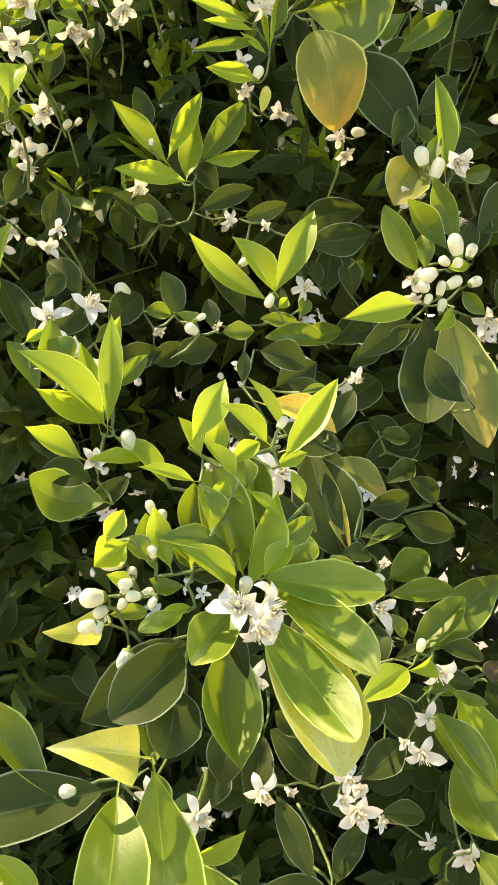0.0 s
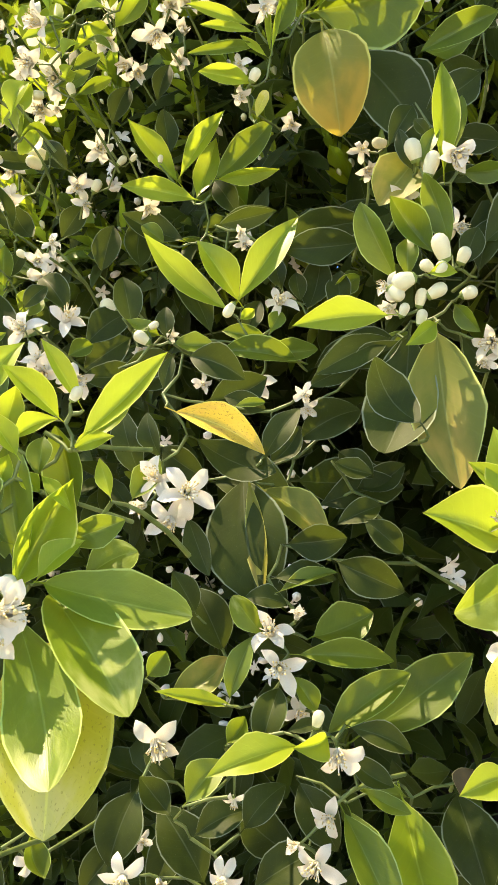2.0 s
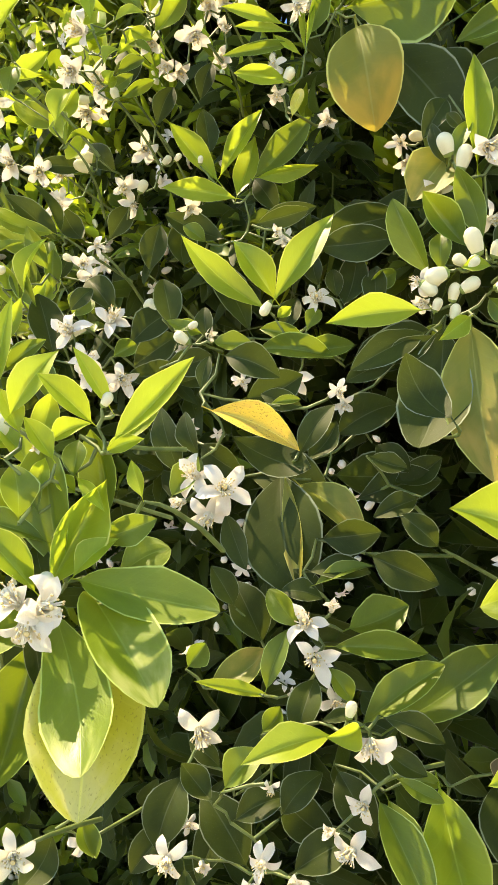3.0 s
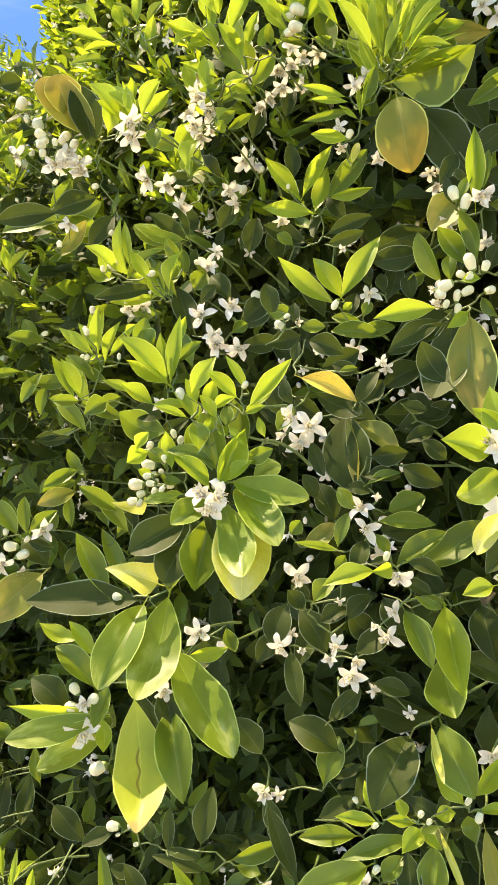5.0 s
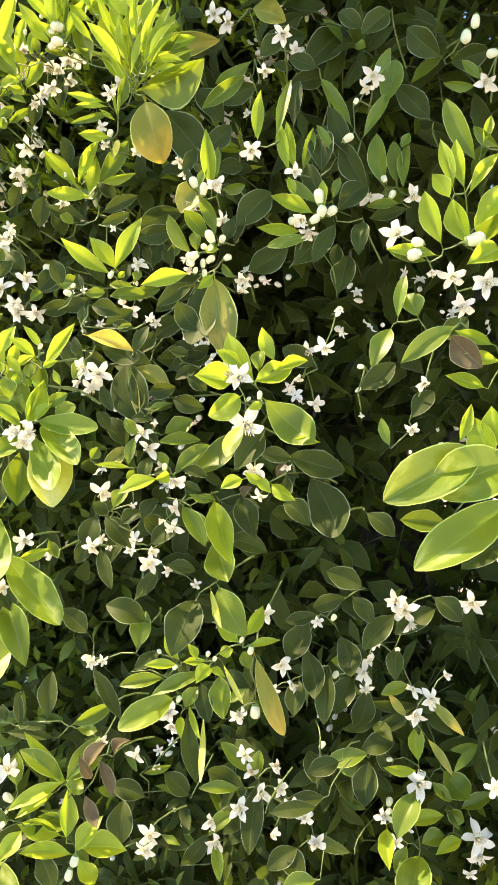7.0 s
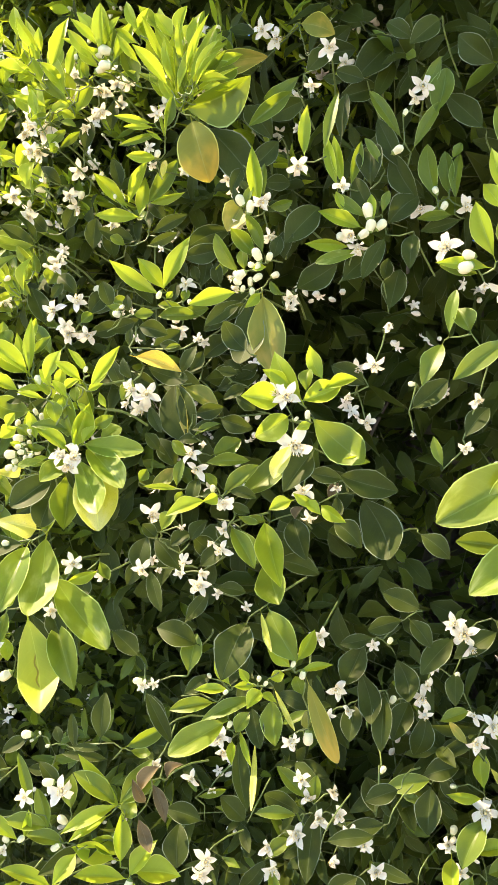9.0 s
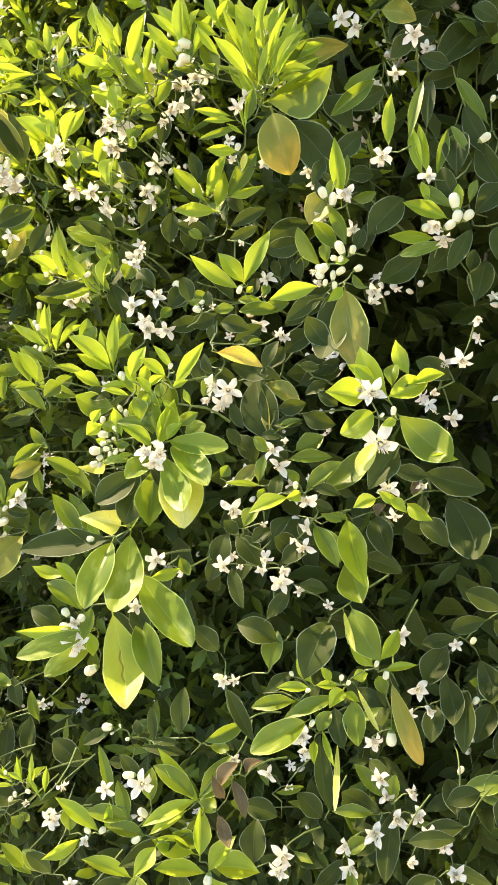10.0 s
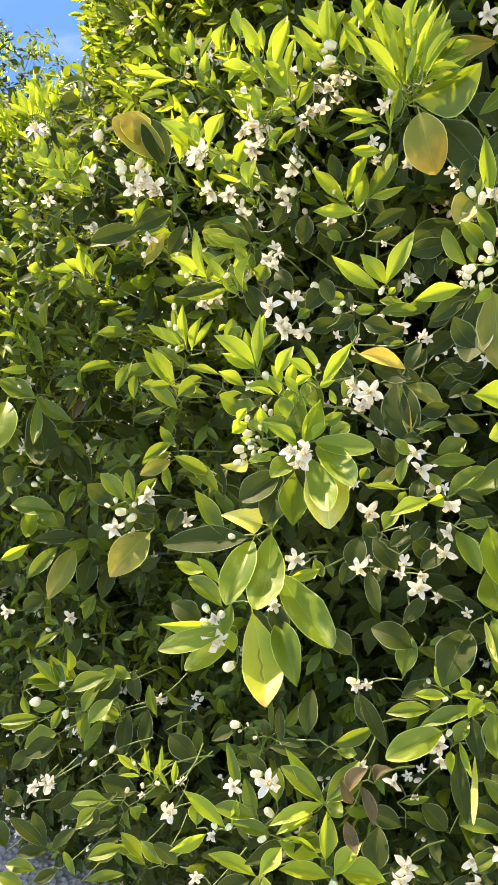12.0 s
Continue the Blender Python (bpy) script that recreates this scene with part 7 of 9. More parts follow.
s.flower((-0.210, 0.685, 1.727), 0.0354, (0.49, -0.84, -0.25), 72)
s.flower((-0.192, 0.700, 1.721), 0.0322, (0.75, -0.60, -0.28), 160)
s.flower((-0.175, 0.707, 1.692), 0.0322, (0.60, -0.73, -0.32), 210)
s.leaf("mature", (-0.160, 0.733, 1.729), (-0.195, 0.699, 1.729), 0.018, -13)
s.leaf("mature", (-0.236, 0.654, 1.683), (-0.238, 0.615, 1.646), 0.025, -35)
s.bud((-0.162, 0.725, 1.728), 0.0177, (-0.57, -0.76, 0.30))
s.grow()
s = Sprig("lime twig tips and buds at the crown's sunlit edge")
s.leaf("young", (-0.946, 0.977, 2.003), (-0.979, 0.978, 2.068), 0.021, 16)
s.leaf("young", (-0.940, 0.981, 1.998), (-0.943, 1.009, 2.064), 0.019, 36)
s.leaf("young", (-0.929, 0.983, 1.967), (-0.966, 0.966, 2.006), 0.016, 23)
s.leaf("young", (-0.900, 0.994, 1.910), (-0.926, 0.986, 1.948), 0.016, 9)
s.leaf("young", (-0.914, 0.970, 1.864), (-0.968, 0.930, 1.892), 0.016, 7)
s.leaf("young", (-0.909, 0.970, 1.852), (-0.920, 0.992, 1.918), 0.019, 31)
s.leaf("young", (-0.897, 0.981, 1.850), (-0.900, 1.002, 1.903), 0.019, 35)
s.leaf("young", (-0.878, 0.997, 1.848), (-0.902, 0.987, 1.880), 0.016, 6)
s.leaf("young", (-0.871, 0.997, 1.824), (-0.880, 1.024, 1.895), 0.019, 59)
s.leaf("young", (-0.903, 0.973, 1.839), (-0.919, 0.931, 1.823), 0.016, -36)
s.leaf("young", (-0.884, 0.985, 1.820), (-0.840, 1.002, 1.803), 0.014, 19)
s.leaf("young", (-0.951, 0.938, 1.869), (-0.980, 0.931, 1.913), 0.019, 13)
s.leaf("young", (-0.934, 0.959, 1.890), (-0.955, 0.965, 1.946), 0.019, 23)
s.flower((-0.952, 0.959, 1.955), 0.0415, (0.74, -0.59, -0.34), 36)
s.flower((-0.925, 0.944, 1.802), 0.0342, (0.72, -0.59, -0.35), 169)
s.leaf("mature", (-0.889, 1.035, 2.012), (-0.915, 0.995, 1.999), 0.040, -34)
s.bud((-0.850, 1.041, 1.924), 0.0293, (-0.26, -0.32, 0.91))
s.bud((-0.854, 1.025, 1.871), 0.0171, (-0.02, -0.09, 1.00))
s.bud((-0.864, 1.010, 1.849), 0.0293, (-0.57, -0.76, 0.30))
s.bud((-0.944, 0.913, 1.749), 0.0159, (0.48, 0.31, 0.82))
s.bud((-0.970, 0.915, 1.844), 0.0195, (-0.26, -0.32, 0.91))
s.leaf("young", (-0.855, 0.965, 1.644), (-0.877, 0.970, 1.698), 0.019, 22)
s.leaf("young", (-0.850, 0.966, 1.631), (-0.867, 0.982, 1.697), 0.019, 27)
s.leaf("young", (-0.883, 0.941, 1.647), (-0.913, 0.915, 1.660), 0.016, 7)
s.leaf("young", (-0.924, 0.903, 1.640), (-0.950, 0.891, 1.672), 0.024, 34)
s.leaf("young", (-0.933, 0.892, 1.630), (-0.915, 0.923, 1.665), 0.019, 33)
s.bud((-0.819, 0.995, 1.638), 0.0183, (-0.57, -0.76, 0.30))
s.leaf("green", (-0.864, 0.987, 1.760), (-0.890, 0.963, 1.769), 0.017, -1)
s.leaf("mature", (-0.862, 1.009, 1.807), (-0.859, 0.949, 1.742), 0.037, -41)
s.leaf("mature", (-0.808, 1.060, 1.818), (-0.839, 1.053, 1.858), 0.038, 32)
s.leaf("green", (-0.956, 0.907, 1.765), (-0.983, 0.885, 1.780), 0.033, 11)
s.leaf("mature", (-0.921, 0.932, 1.713), (-0.955, 0.917, 1.741), 0.038, 23)
s.leaf("green", (-0.883, 0.965, 1.721), (-0.894, 0.922, 1.687), 0.030, -40)
s.flower((-0.853, 0.994, 1.741), 0.0416, (0.81, -0.49, -0.33), 94)
s.bud((-0.993, 0.884, 1.805), 0.0171, (-0.51, -0.62, 0.60))
s.bud((-0.948, 0.900, 1.714), 0.0147, (0.48, 0.31, 0.82))
s.bud((-0.943, 0.901, 1.698), 0.0122, (0.48, 0.31, 0.82))
s.leaf("green", (-0.810, 0.998, 1.617), (-0.852, 0.977, 1.657), 0.027, 25)
s.leaf("green", (-0.969, 0.871, 1.672), (-1.002, 0.857, 1.711), 0.030, 35)
s.grow()
s = Sprig("dark overhanging twig with shaded blossoms")
s.flower((0.145, 0.877, 1.894), 0.0352, (0.57, -0.75, -0.33), 57)
s.flower((0.130, 0.869, 1.905), 0.0308, (0.28, -0.96, -0.02), 147)
s.leaf("green", (0.192, 0.845, 1.834), (0.166, 0.792, 1.803), 0.020, -26)
s.leaf("mature", (0.199, 0.842, 1.803), (0.172, 0.798, 1.780), 0.027, -49)
s.leaf("turning", (0.178, 0.891, 1.908), (0.218, 0.907, 1.892), 0.031, 10)
s.leaf("mature", (0.184, 0.904, 1.872), (0.234, 0.942, 1.876), 0.032, 20)
s.leaf("mature", (0.200, 0.915, 1.870), (0.224, 0.951, 1.907), 0.029, 47)
s.leaf("mature", (0.249, 0.956, 1.893), (0.290, 0.956, 1.856), 0.031, 2)
s.leaf("mature", (0.225, 0.905, 1.829), (0.203, 0.893, 1.837), 0.014, -8)
s.flower((0.221, 0.930, 1.858), 0.0251, (0.33, -0.84, -0.42), 268)
s.flower((0.200, 0.915, 1.870), 0.0251, (0.40, -0.77, -0.50), 148)
s.flower((0.171, 0.876, 1.817), 0.0191, (0.22, -0.90, -0.37), 315)
s.leaf("mature", (0.268, 0.974, 1.879), (0.241, 0.914, 1.834), 0.045, -22)
s.leaf("mature", (0.138, 0.797, 1.800), (0.175, 0.789, 1.758), 0.033, -12)
s.leaf("turning", (0.090, 0.747, 1.838), (0.167, 0.810, 1.857), 0.032, 48)
s.leaf("mature", (0.253, 0.962, 1.825), (0.214, 0.922, 1.814), 0.030, -21)
s.flower((0.173, 0.866, 1.774), 0.0176, (0.38, -0.84, -0.38), 143)
s.grow()
s = Sprig("dense bunch of narrow lime leaves and buds above the fading leaf")
s.leaf("young", (0.034, 0.651, 1.867), (-0.001, 0.647, 1.914), 0.017, 21)
s.leaf("young", (0.037, 0.658, 1.872), (0.019, 0.669, 1.924), 0.014, 7)
s.leaf("young", (0.042, 0.654, 1.852), (0.053, 0.687, 1.902), 0.018, 26)
s.leaf("young", (0.024, 0.648, 1.871), (0.008, 0.650, 1.901), 0.012, 1)
s.leaf("green", (0.063, 0.669, 1.825), (0.041, 0.674, 1.869), 0.022, 28)
s.leaf("green", (0.092, 0.689, 1.828), (0.065, 0.697, 1.886), 0.028, -1)
s.leaf("young", (0.102, 0.691, 1.820), (0.078, 0.709, 1.892), 0.017, 4)
s.leaf("young", (0.108, 0.696, 1.832), (0.110, 0.732, 1.901), 0.018, 17)
s.leaf("young", (0.118, 0.704, 1.824), (0.096, 0.723, 1.897), 0.014, 30)
s.leaf("young", (0.129, 0.713, 1.836), (0.133, 0.743, 1.891), 0.016, 17)
s.leaf("young", (0.132, 0.716, 1.842), (0.143, 0.742, 1.880), 0.014, 22)
s.leaf("young", (0.128, 0.718, 1.852), (0.149, 0.739, 1.865), 0.012, 24)
s.leaf("young", (0.135, 0.716, 1.835), (0.167, 0.746, 1.850), 0.015, 23)
s.leaf("green", (0.140, 0.718, 1.816), (0.160, 0.742, 1.838), 0.026, 24)
s.leaf("young", (0.124, 0.703, 1.804), (0.110, 0.713, 1.847), 0.016, 30)
s.leaf("young", (0.104, 0.685, 1.800), (0.117, 0.710, 1.834), 0.016, 23)
s.leaf("young", (0.095, 0.680, 1.799), (0.074, 0.690, 1.852), 0.019, 2)
s.leaf("young", (0.112, 0.689, 1.787), (0.097, 0.696, 1.824), 0.015, 2)
s.leaf("young", (0.082, 0.695, 1.885), (0.057, 0.693, 1.919), 0.015, 16)
s.leaf("young", (0.075, 0.685, 1.868), (0.052, 0.684, 1.900), 0.014, 18)
s.leaf("young", (0.094, 0.699, 1.867), (0.076, 0.709, 1.914), 0.015, 2)
s.leaf("young", (0.119, 0.715, 1.861), (0.120, 0.742, 1.910), 0.014, 17)
s.flower((0.100, 0.673, 1.795), 0.0303, (0.41, -0.82, -0.40), 80)
s.bud((0.035, 0.649, 1.863), 0.0172, (-0.65, -0.70, 0.30))
s.bud((0.036, 0.645, 1.846), 0.0159, (-0.66, -0.74, 0.14))
s.bud((0.026, 0.647, 1.881), 0.0132, (-0.57, -0.56, 0.60))
s.bud((0.113, 0.706, 1.867), 0.0119, (0.10, 0.02, 0.99))
s.bud((0.105, 0.700, 1.864), 0.0093, (0.24, 0.12, 0.96))
s.bud((0.134, 0.710, 1.822), 0.0159, (-0.04, -0.08, 1.00))
s.bud((0.086, 0.689, 1.876), 0.0093, (0.10, 0.02, 0.99))
s.bud((0.151, 0.729, 1.838), 0.0093, (0.50, 0.27, 0.82))
s.grow()
s = Sprig("slender lime spears of a sunlit flowering shoot")
s.leaf("young", (-0.129, 0.714, 1.882), (-0.156, 0.728, 1.953), 0.016, 39)
s.leaf("young", (-0.120, 0.722, 1.886), (-0.108, 0.761, 1.949), 0.017, 30)
s.leaf("young", (-0.114, 0.723, 1.871), (-0.112, 0.742, 1.911), 0.023, 25)
s.leaf("young", (-0.143, 0.706, 1.878), (-0.167, 0.696, 1.897), 0.014, -17)
s.leaf("young", (-0.099, 0.733, 1.862), (-0.099, 0.760, 1.917), 0.014, 24)
s.leaf("young", (-0.084, 0.744, 1.861), (-0.087, 0.761, 1.900), 0.012, 20)
s.leaf("young", (-0.127, 0.699, 1.818), (-0.137, 0.713, 1.861), 0.020, 18)
s.leaf("young", (-0.139, 0.694, 1.823), (-0.159, 0.694, 1.855), 0.017, 3)
s.leaf("young", (-0.111, 0.709, 1.812), (-0.092, 0.735, 1.839), 0.017, 29)
s.leaf("green", (-0.117, 0.699, 1.780), (-0.100, 0.719, 1.798), 0.014, 27)
s.leaf("green", (-0.105, 0.709, 1.775), (-0.086, 0.732, 1.795), 0.012, 54)
s.leaf("young", (-0.108, 0.727, 1.858), (-0.127, 0.729, 1.890), 0.016, 2)
s.leaf("young", (-0.155, 0.710, 1.922), (-0.170, 0.723, 1.969), 0.016, 16)
s.bud((-0.106, 0.703, 1.777), 0.0121, (-0.29, -0.28, 0.91))
s.bud((-0.090, 0.745, 1.892), 0.0091, (0.10, 0.02, 0.99))
s.grow()
s = Sprig("bunch of narrow lime leaves standing up in full sun")
s.leaf("young", (0.034, 0.644, 1.861), (0.033, 0.651, 1.917), 0.016, -1)
s.leaf("young", (0.018, 0.654, 1.847), (-0.005, 0.642, 1.875), 0.014, 0)
s.leaf("young", (0.015, 0.654, 1.856), (-0.014, 0.641, 1.896), 0.015, -4)
s.leaf("young", (0.030, 0.644, 1.870), (0.004, 0.628, 1.902), 0.011, 10)
s.leaf("young", (0.013, 0.665, 1.868), (0.012, 0.670, 1.905), 0.008, 10)
s.leaf("young", (0.007, 0.662, 1.871), (-0.024, 0.641, 1.887), 0.008, -14)
s.leaf("young", (0.030, 0.654, 1.868), (0.041, 0.676, 1.905), 0.013, 1)
s.leaf("green", (0.021, 0.674, 1.866), (0.021, 0.688, 1.904), 0.012, 27)
s.leaf("young", (0.013, 0.669, 1.865), (0.010, 0.678, 1.898), 0.011, -18)
s.leaf("young", (0.075, 0.664, 1.879), (0.057, 0.669, 1.918), 0.013, 2)
s.leaf("young", (0.066, 0.672, 1.869), (0.041, 0.665, 1.890), 0.012, -13)
s.leaf("young", (0.062, 0.672, 1.881), (0.073, 0.692, 1.913), 0.012, 22)
s.leaf("young", (0.126, 0.657, 1.862), (0.109, 0.651, 1.892), 0.018, 28)
s.leaf("green", (0.110, 0.681, 1.863), (0.104, 0.683, 1.892), 0.017, 57)
s.leaf("young", (0.134, 0.663, 1.863), (0.138, 0.676, 1.897), 0.019, -8)
s.leaf("young", (0.121, 0.693, 1.865), (0.131, 0.705, 1.883), 0.017, 4)
s.leaf("young", (0.123, 0.692, 1.855), (0.141, 0.709, 1.871), 0.017, -12)
s.leaf("young", (0.148, 0.657, 1.845), (0.155, 0.679, 1.890), 0.016, -18)
s.leaf("young", (0.124, 0.676, 1.841), (0.117, 0.686, 1.882), 0.013, -36)
s.leaf("young", (0.126, 0.676, 1.837), (0.114, 0.683, 1.877), 0.016, 0)
s.leaf("young", (0.127, 0.664, 1.838), (0.100, 0.659, 1.882), 0.012, -11)
s.leaf("young", (0.105, 0.685, 1.829), (0.099, 0.692, 1.868), 0.012, 16)
s.leaf("young", (0.112, 0.688, 1.823), (0.108, 0.694, 1.857), 0.010, -23)
s.leaf("young", (0.123, 0.643, 1.809), (0.100, 0.615, 1.854), 0.017, 28)
s.leaf("green", (0.123, 0.657, 1.802), (0.128, 0.658, 1.853), 0.014, 66)
s.leaf("young", (0.149, 0.647, 1.805), (0.171, 0.685, 1.875), 0.012, 6)
s.leaf("young", (0.140, 0.654, 1.793), (0.190, 0.700, 1.828), 0.010, -24)
s.leaf("green", (0.139, 0.656, 1.804), (0.137, 0.671, 1.857), 0.012, -3)
s.leaf("young", (0.160, 0.645, 1.814), (0.195, 0.649, 1.847), 0.012, -14)
s.leaf("young", (0.153, 0.663, 1.811), (0.189, 0.672, 1.809), 0.012, -9)
s.leaf("young", (0.157, 0.662, 1.802), (0.190, 0.671, 1.799), 0.012, -7)
s.leaf("young", (0.161, 0.642, 1.801), (0.177, 0.679, 1.845), 0.012, -22)
s.leaf("green", (0.145, 0.663, 1.791), (0.128, 0.666, 1.825), 0.011, -11)
s.leaf("young", (0.139, 0.663, 1.806), (0.162, 0.694, 1.827), 0.011, -21)
s.leaf("young", (0.133, 0.648, 1.801), (0.156, 0.669, 1.860), 0.013, -9)
s.leaf("young", (0.122, 0.676, 1.790), (0.157, 0.700, 1.817), 0.011, -23)
s.leaf("young", (0.116, 0.672, 1.789), (0.095, 0.664, 1.833), 0.011, -14)
s.leaf("young", (0.126, 0.667, 1.806), (0.112, 0.672, 1.858), 0.012, 14)
s.leaf("green", (0.104, 0.686, 1.810), (0.064, 0.669, 1.837), 0.010, 18)
s.leaf("young", (0.105, 0.684, 1.795), (0.079, 0.675, 1.825), 0.010, 21)
s.leaf("young", (0.120, 0.665, 1.812), (0.117, 0.654, 1.867), 0.013, -22)
s.leaf("young", (0.113, 0.691, 1.799), (0.099, 0.677, 1.829), 0.011, -38)
s.leaf("young", (0.096, 0.681, 1.802), (0.111, 0.685, 1.845), 0.012, -6)
s.leaf("young", (0.077, 0.656, 1.843), (0.058, 0.643, 1.876), 0.010, 3)
s.leaf("young", (0.066, 0.683, 1.832), (0.041, 0.663, 1.839), 0.009, -1)
s.leaf("young", (0.053, 0.674, 1.833), (0.055, 0.678, 1.865), 0.010, 7)
s.leaf("young", (0.133, 0.665, 1.829), (0.138, 0.654, 1.880), 0.010, 1)
s.leaf("young", (0.117, 0.690, 1.832), (0.138, 0.697, 1.857), 0.010, 34)
s.leaf("young", (0.121, 0.691, 1.826), (0.154, 0.704, 1.857), 0.008, -2)
s.leaf("young", (0.142, 0.656, 1.814), (0.175, 0.660, 1.879), 0.011, -1)
s.leaf("green", (0.132, 0.685, 1.809), (0.173, 0.696, 1.847), 0.010, 16)
s.leaf("young", (0.131, 0.687, 1.816), (0.133, 0.680, 1.863), 0.010, -19)
s.leaf("young", (0.105, 0.672, 1.835), (0.089, 0.653, 1.893), 0.010, 17)
s.leaf("young", (0.093, 0.681, 1.834), (0.109, 0.691, 1.877), 0.008, 33)
s.leaf("young", (0.091, 0.680, 1.836), (0.108, 0.691, 1.872), 0.009, 19)
s.leaf("young", (0.037, 0.653, 1.844), (0.020, 0.635, 1.870), 0.012, 18)
s.leaf("green", (0.032, 0.675, 1.843), (0.011, 0.654, 1.841), 0.011, -20)
s.leaf("green", (0.029, 0.671, 1.835), (0.010, 0.652, 1.842), 0.010, 3)
s.leaf("young", (-0.034, 0.648, 1.824), (-0.061, 0.658, 1.880), 0.022, 9)
s.leaf("green", (-0.055, 0.675, 1.822), (-0.093, 0.672, 1.863), 0.021, 9)
s.leaf("young", (-0.044, 0.679, 1.808), (-0.033, 0.705, 1.854), 0.021, 25)
s.leaf("young", (-0.043, 0.657, 1.838), (-0.056, 0.635, 1.865), 0.016, 18)
s.leaf("green", (-0.056, 0.686, 1.828), (-0.055, 0.680, 1.858), 0.015, 54)
s.leaf("young", (-0.061, 0.684, 1.832), (-0.067, 0.670, 1.862), 0.012, 34)
s.leaf("young", (-0.049, 0.646, 1.858), (-0.026, 0.650, 1.907), 0.020, 13)
s.leaf("young", (-0.078, 0.658, 1.884), (-0.092, 0.641, 1.922), 0.015, 6)
s.leaf("young", (-0.097, 0.671, 1.882), (-0.101, 0.664, 1.917), 0.014, 13)
s.leaf("young", (-0.090, 0.678, 1.889), (-0.088, 0.676, 1.918), 0.012, 16)
s.leaf("young", (-0.077, 0.650, 1.851), (-0.126, 0.634, 1.879), 0.015, 16)
s.leaf("green", (-0.092, 0.655, 1.845), (-0.124, 0.650, 1.884), 0.015, 14)
s.leaf("young", (-0.077, 0.665, 1.843), (-0.101, 0.665, 1.884), 0.015, 13)
s.leaf("young", (-0.067, 0.649, 1.815), (-0.100, 0.624, 1.832), 0.012, 8)
s.leaf("young", (-0.077, 0.659, 1.804), (-0.101, 0.637, 1.792), 0.012, -9)
s.leaf("green", (-0.075, 0.662, 1.809), (-0.094, 0.644, 1.799), 0.012, -23)
s.leaf("young", (-0.069, 0.632, 1.804), (-0.074, 0.632, 1.836), 0.013, 13)
s.leaf("young", (-0.090, 0.654, 1.792), (-0.083, 0.660, 1.811), 0.012, 45)
s.leaf("young", (-0.082, 0.660, 1.797), (-0.096, 0.652, 1.810), 0.011, -18)
s.leaf("young", (-0.061, 0.650, 1.808), (-0.036, 0.656, 1.812), 0.013, -9)
s.leaf("young", (-0.065, 0.674, 1.812), (-0.046, 0.677, 1.802), 0.012, 10)
s.leaf("green", (-0.065, 0.671, 1.799), (-0.044, 0.675, 1.791), 0.012, -30)
s.leaf("green", (-0.011, 0.668, 1.842), (-0.016, 0.670, 1.866), 0.011, 39)
s.leaf("mature", (-0.020, 0.675, 1.836), (-0.035, 0.669, 1.846), 0.010, 23)
s.leaf("mature", (-0.011, 0.681, 1.833), (-0.028, 0.673, 1.846), 0.009, 39)
s.leaf("young", (-0.099, 0.570, 1.774), (-0.084, 0.574, 1.802), 0.018, 4)
s.leaf("young", (-0.110, 0.562, 1.772), (-0.139, 0.557, 1.797), 0.018, 40)
s.leaf("young", (-0.128, 0.573, 1.769), (-0.142, 0.574, 1.792), 0.014, 55)
s.leaf("young", (-0.098, 0.570, 1.768), (-0.108, 0.548, 1.751), 0.016, 1)
s.leaf("green", (-0.101, 0.581, 1.762), (-0.120, 0.562, 1.765), 0.015, 46)
s.leaf("green", (-0.096, 0.583, 1.757), (-0.092, 0.573, 1.733), 0.016, -27)
s.leaf("young", (-0.048, 0.625, 1.765), (-0.040, 0.632, 1.778), 0.012, -1)
s.leaf("young", (-0.069, 0.647, 1.762), (-0.060, 0.654, 1.766), 0.011, 18)
s.leaf("young", (-0.065, 0.649, 1.761), (-0.064, 0.653, 1.772), 0.011, 7)
s.leaf("young", (-0.070, 0.599, 1.718), (-0.068, 0.617, 1.748), 0.022, 3)
s.leaf("green", (-0.088, 0.626, 1.709), (-0.073, 0.643, 1.720), 0.022, -25)
s.leaf("young", (-0.087, 0.628, 1.716), (-0.101, 0.630, 1.741), 0.020, -9)
s.bud((0.026, 0.649, 1.859), 0.0143, (0.95, 0.26, 0.15))
s.bud((0.027, 0.646, 1.843), 0.0143, (0.91, 0.27, 0.31))
s.bud((0.015, 0.647, 1.878), 0.0093, (0.55, 0.15, 0.83))
s.bud((0.101, 0.667, 1.872), 0.0097, (0.15, -0.07, 0.98))
s.bud((0.134, 0.662, 1.854), 0.0109, (0.15, -0.07, 0.98))
s.flower((-0.010, 0.701, 1.828), 0.0288, (0.53, -0.84, -0.08), 119)
s.flower((-0.021, 0.701, 1.810), 0.0288, (0.36, -0.49, -0.80), 39)
s.flower((-0.012, 0.726, 1.842), 0.0240, (0.71, -0.67, 0.20), 139)
s.flower((0.018, 0.709, 1.838), 0.0230, (0.53, -0.76, -0.36), 107)
s.flower((-0.059, 0.719, 1.797), 0.0268, (-0.15, -0.84, -0.53), 222)
s.flower((-0.063, 0.621, 1.791), 0.0374, (-0.26, -0.94, -0.21), 71)
s.flower((-0.073, 0.619, 1.762), 0.0307, (0.25, -0.92, -0.30), 309)
s.flower((-0.105, 0.552, 1.762), 0.0326, (0.65, -0.28, -0.72), 208)
s.grow()
s = Sprig("inner shoot of pointed green leaves")
s.leaf("young", (-0.186, 0.578, 1.520), (-0.181, 0.573, 1.576), 0.015, 21)
s.leaf("young", (-0.191, 0.575, 1.521), (-0.223, 0.566, 1.549), 0.014, 11)
s.leaf("young", (-0.255, 0.609, 1.468), (-0.275, 0.597, 1.512), 0.019, 50)
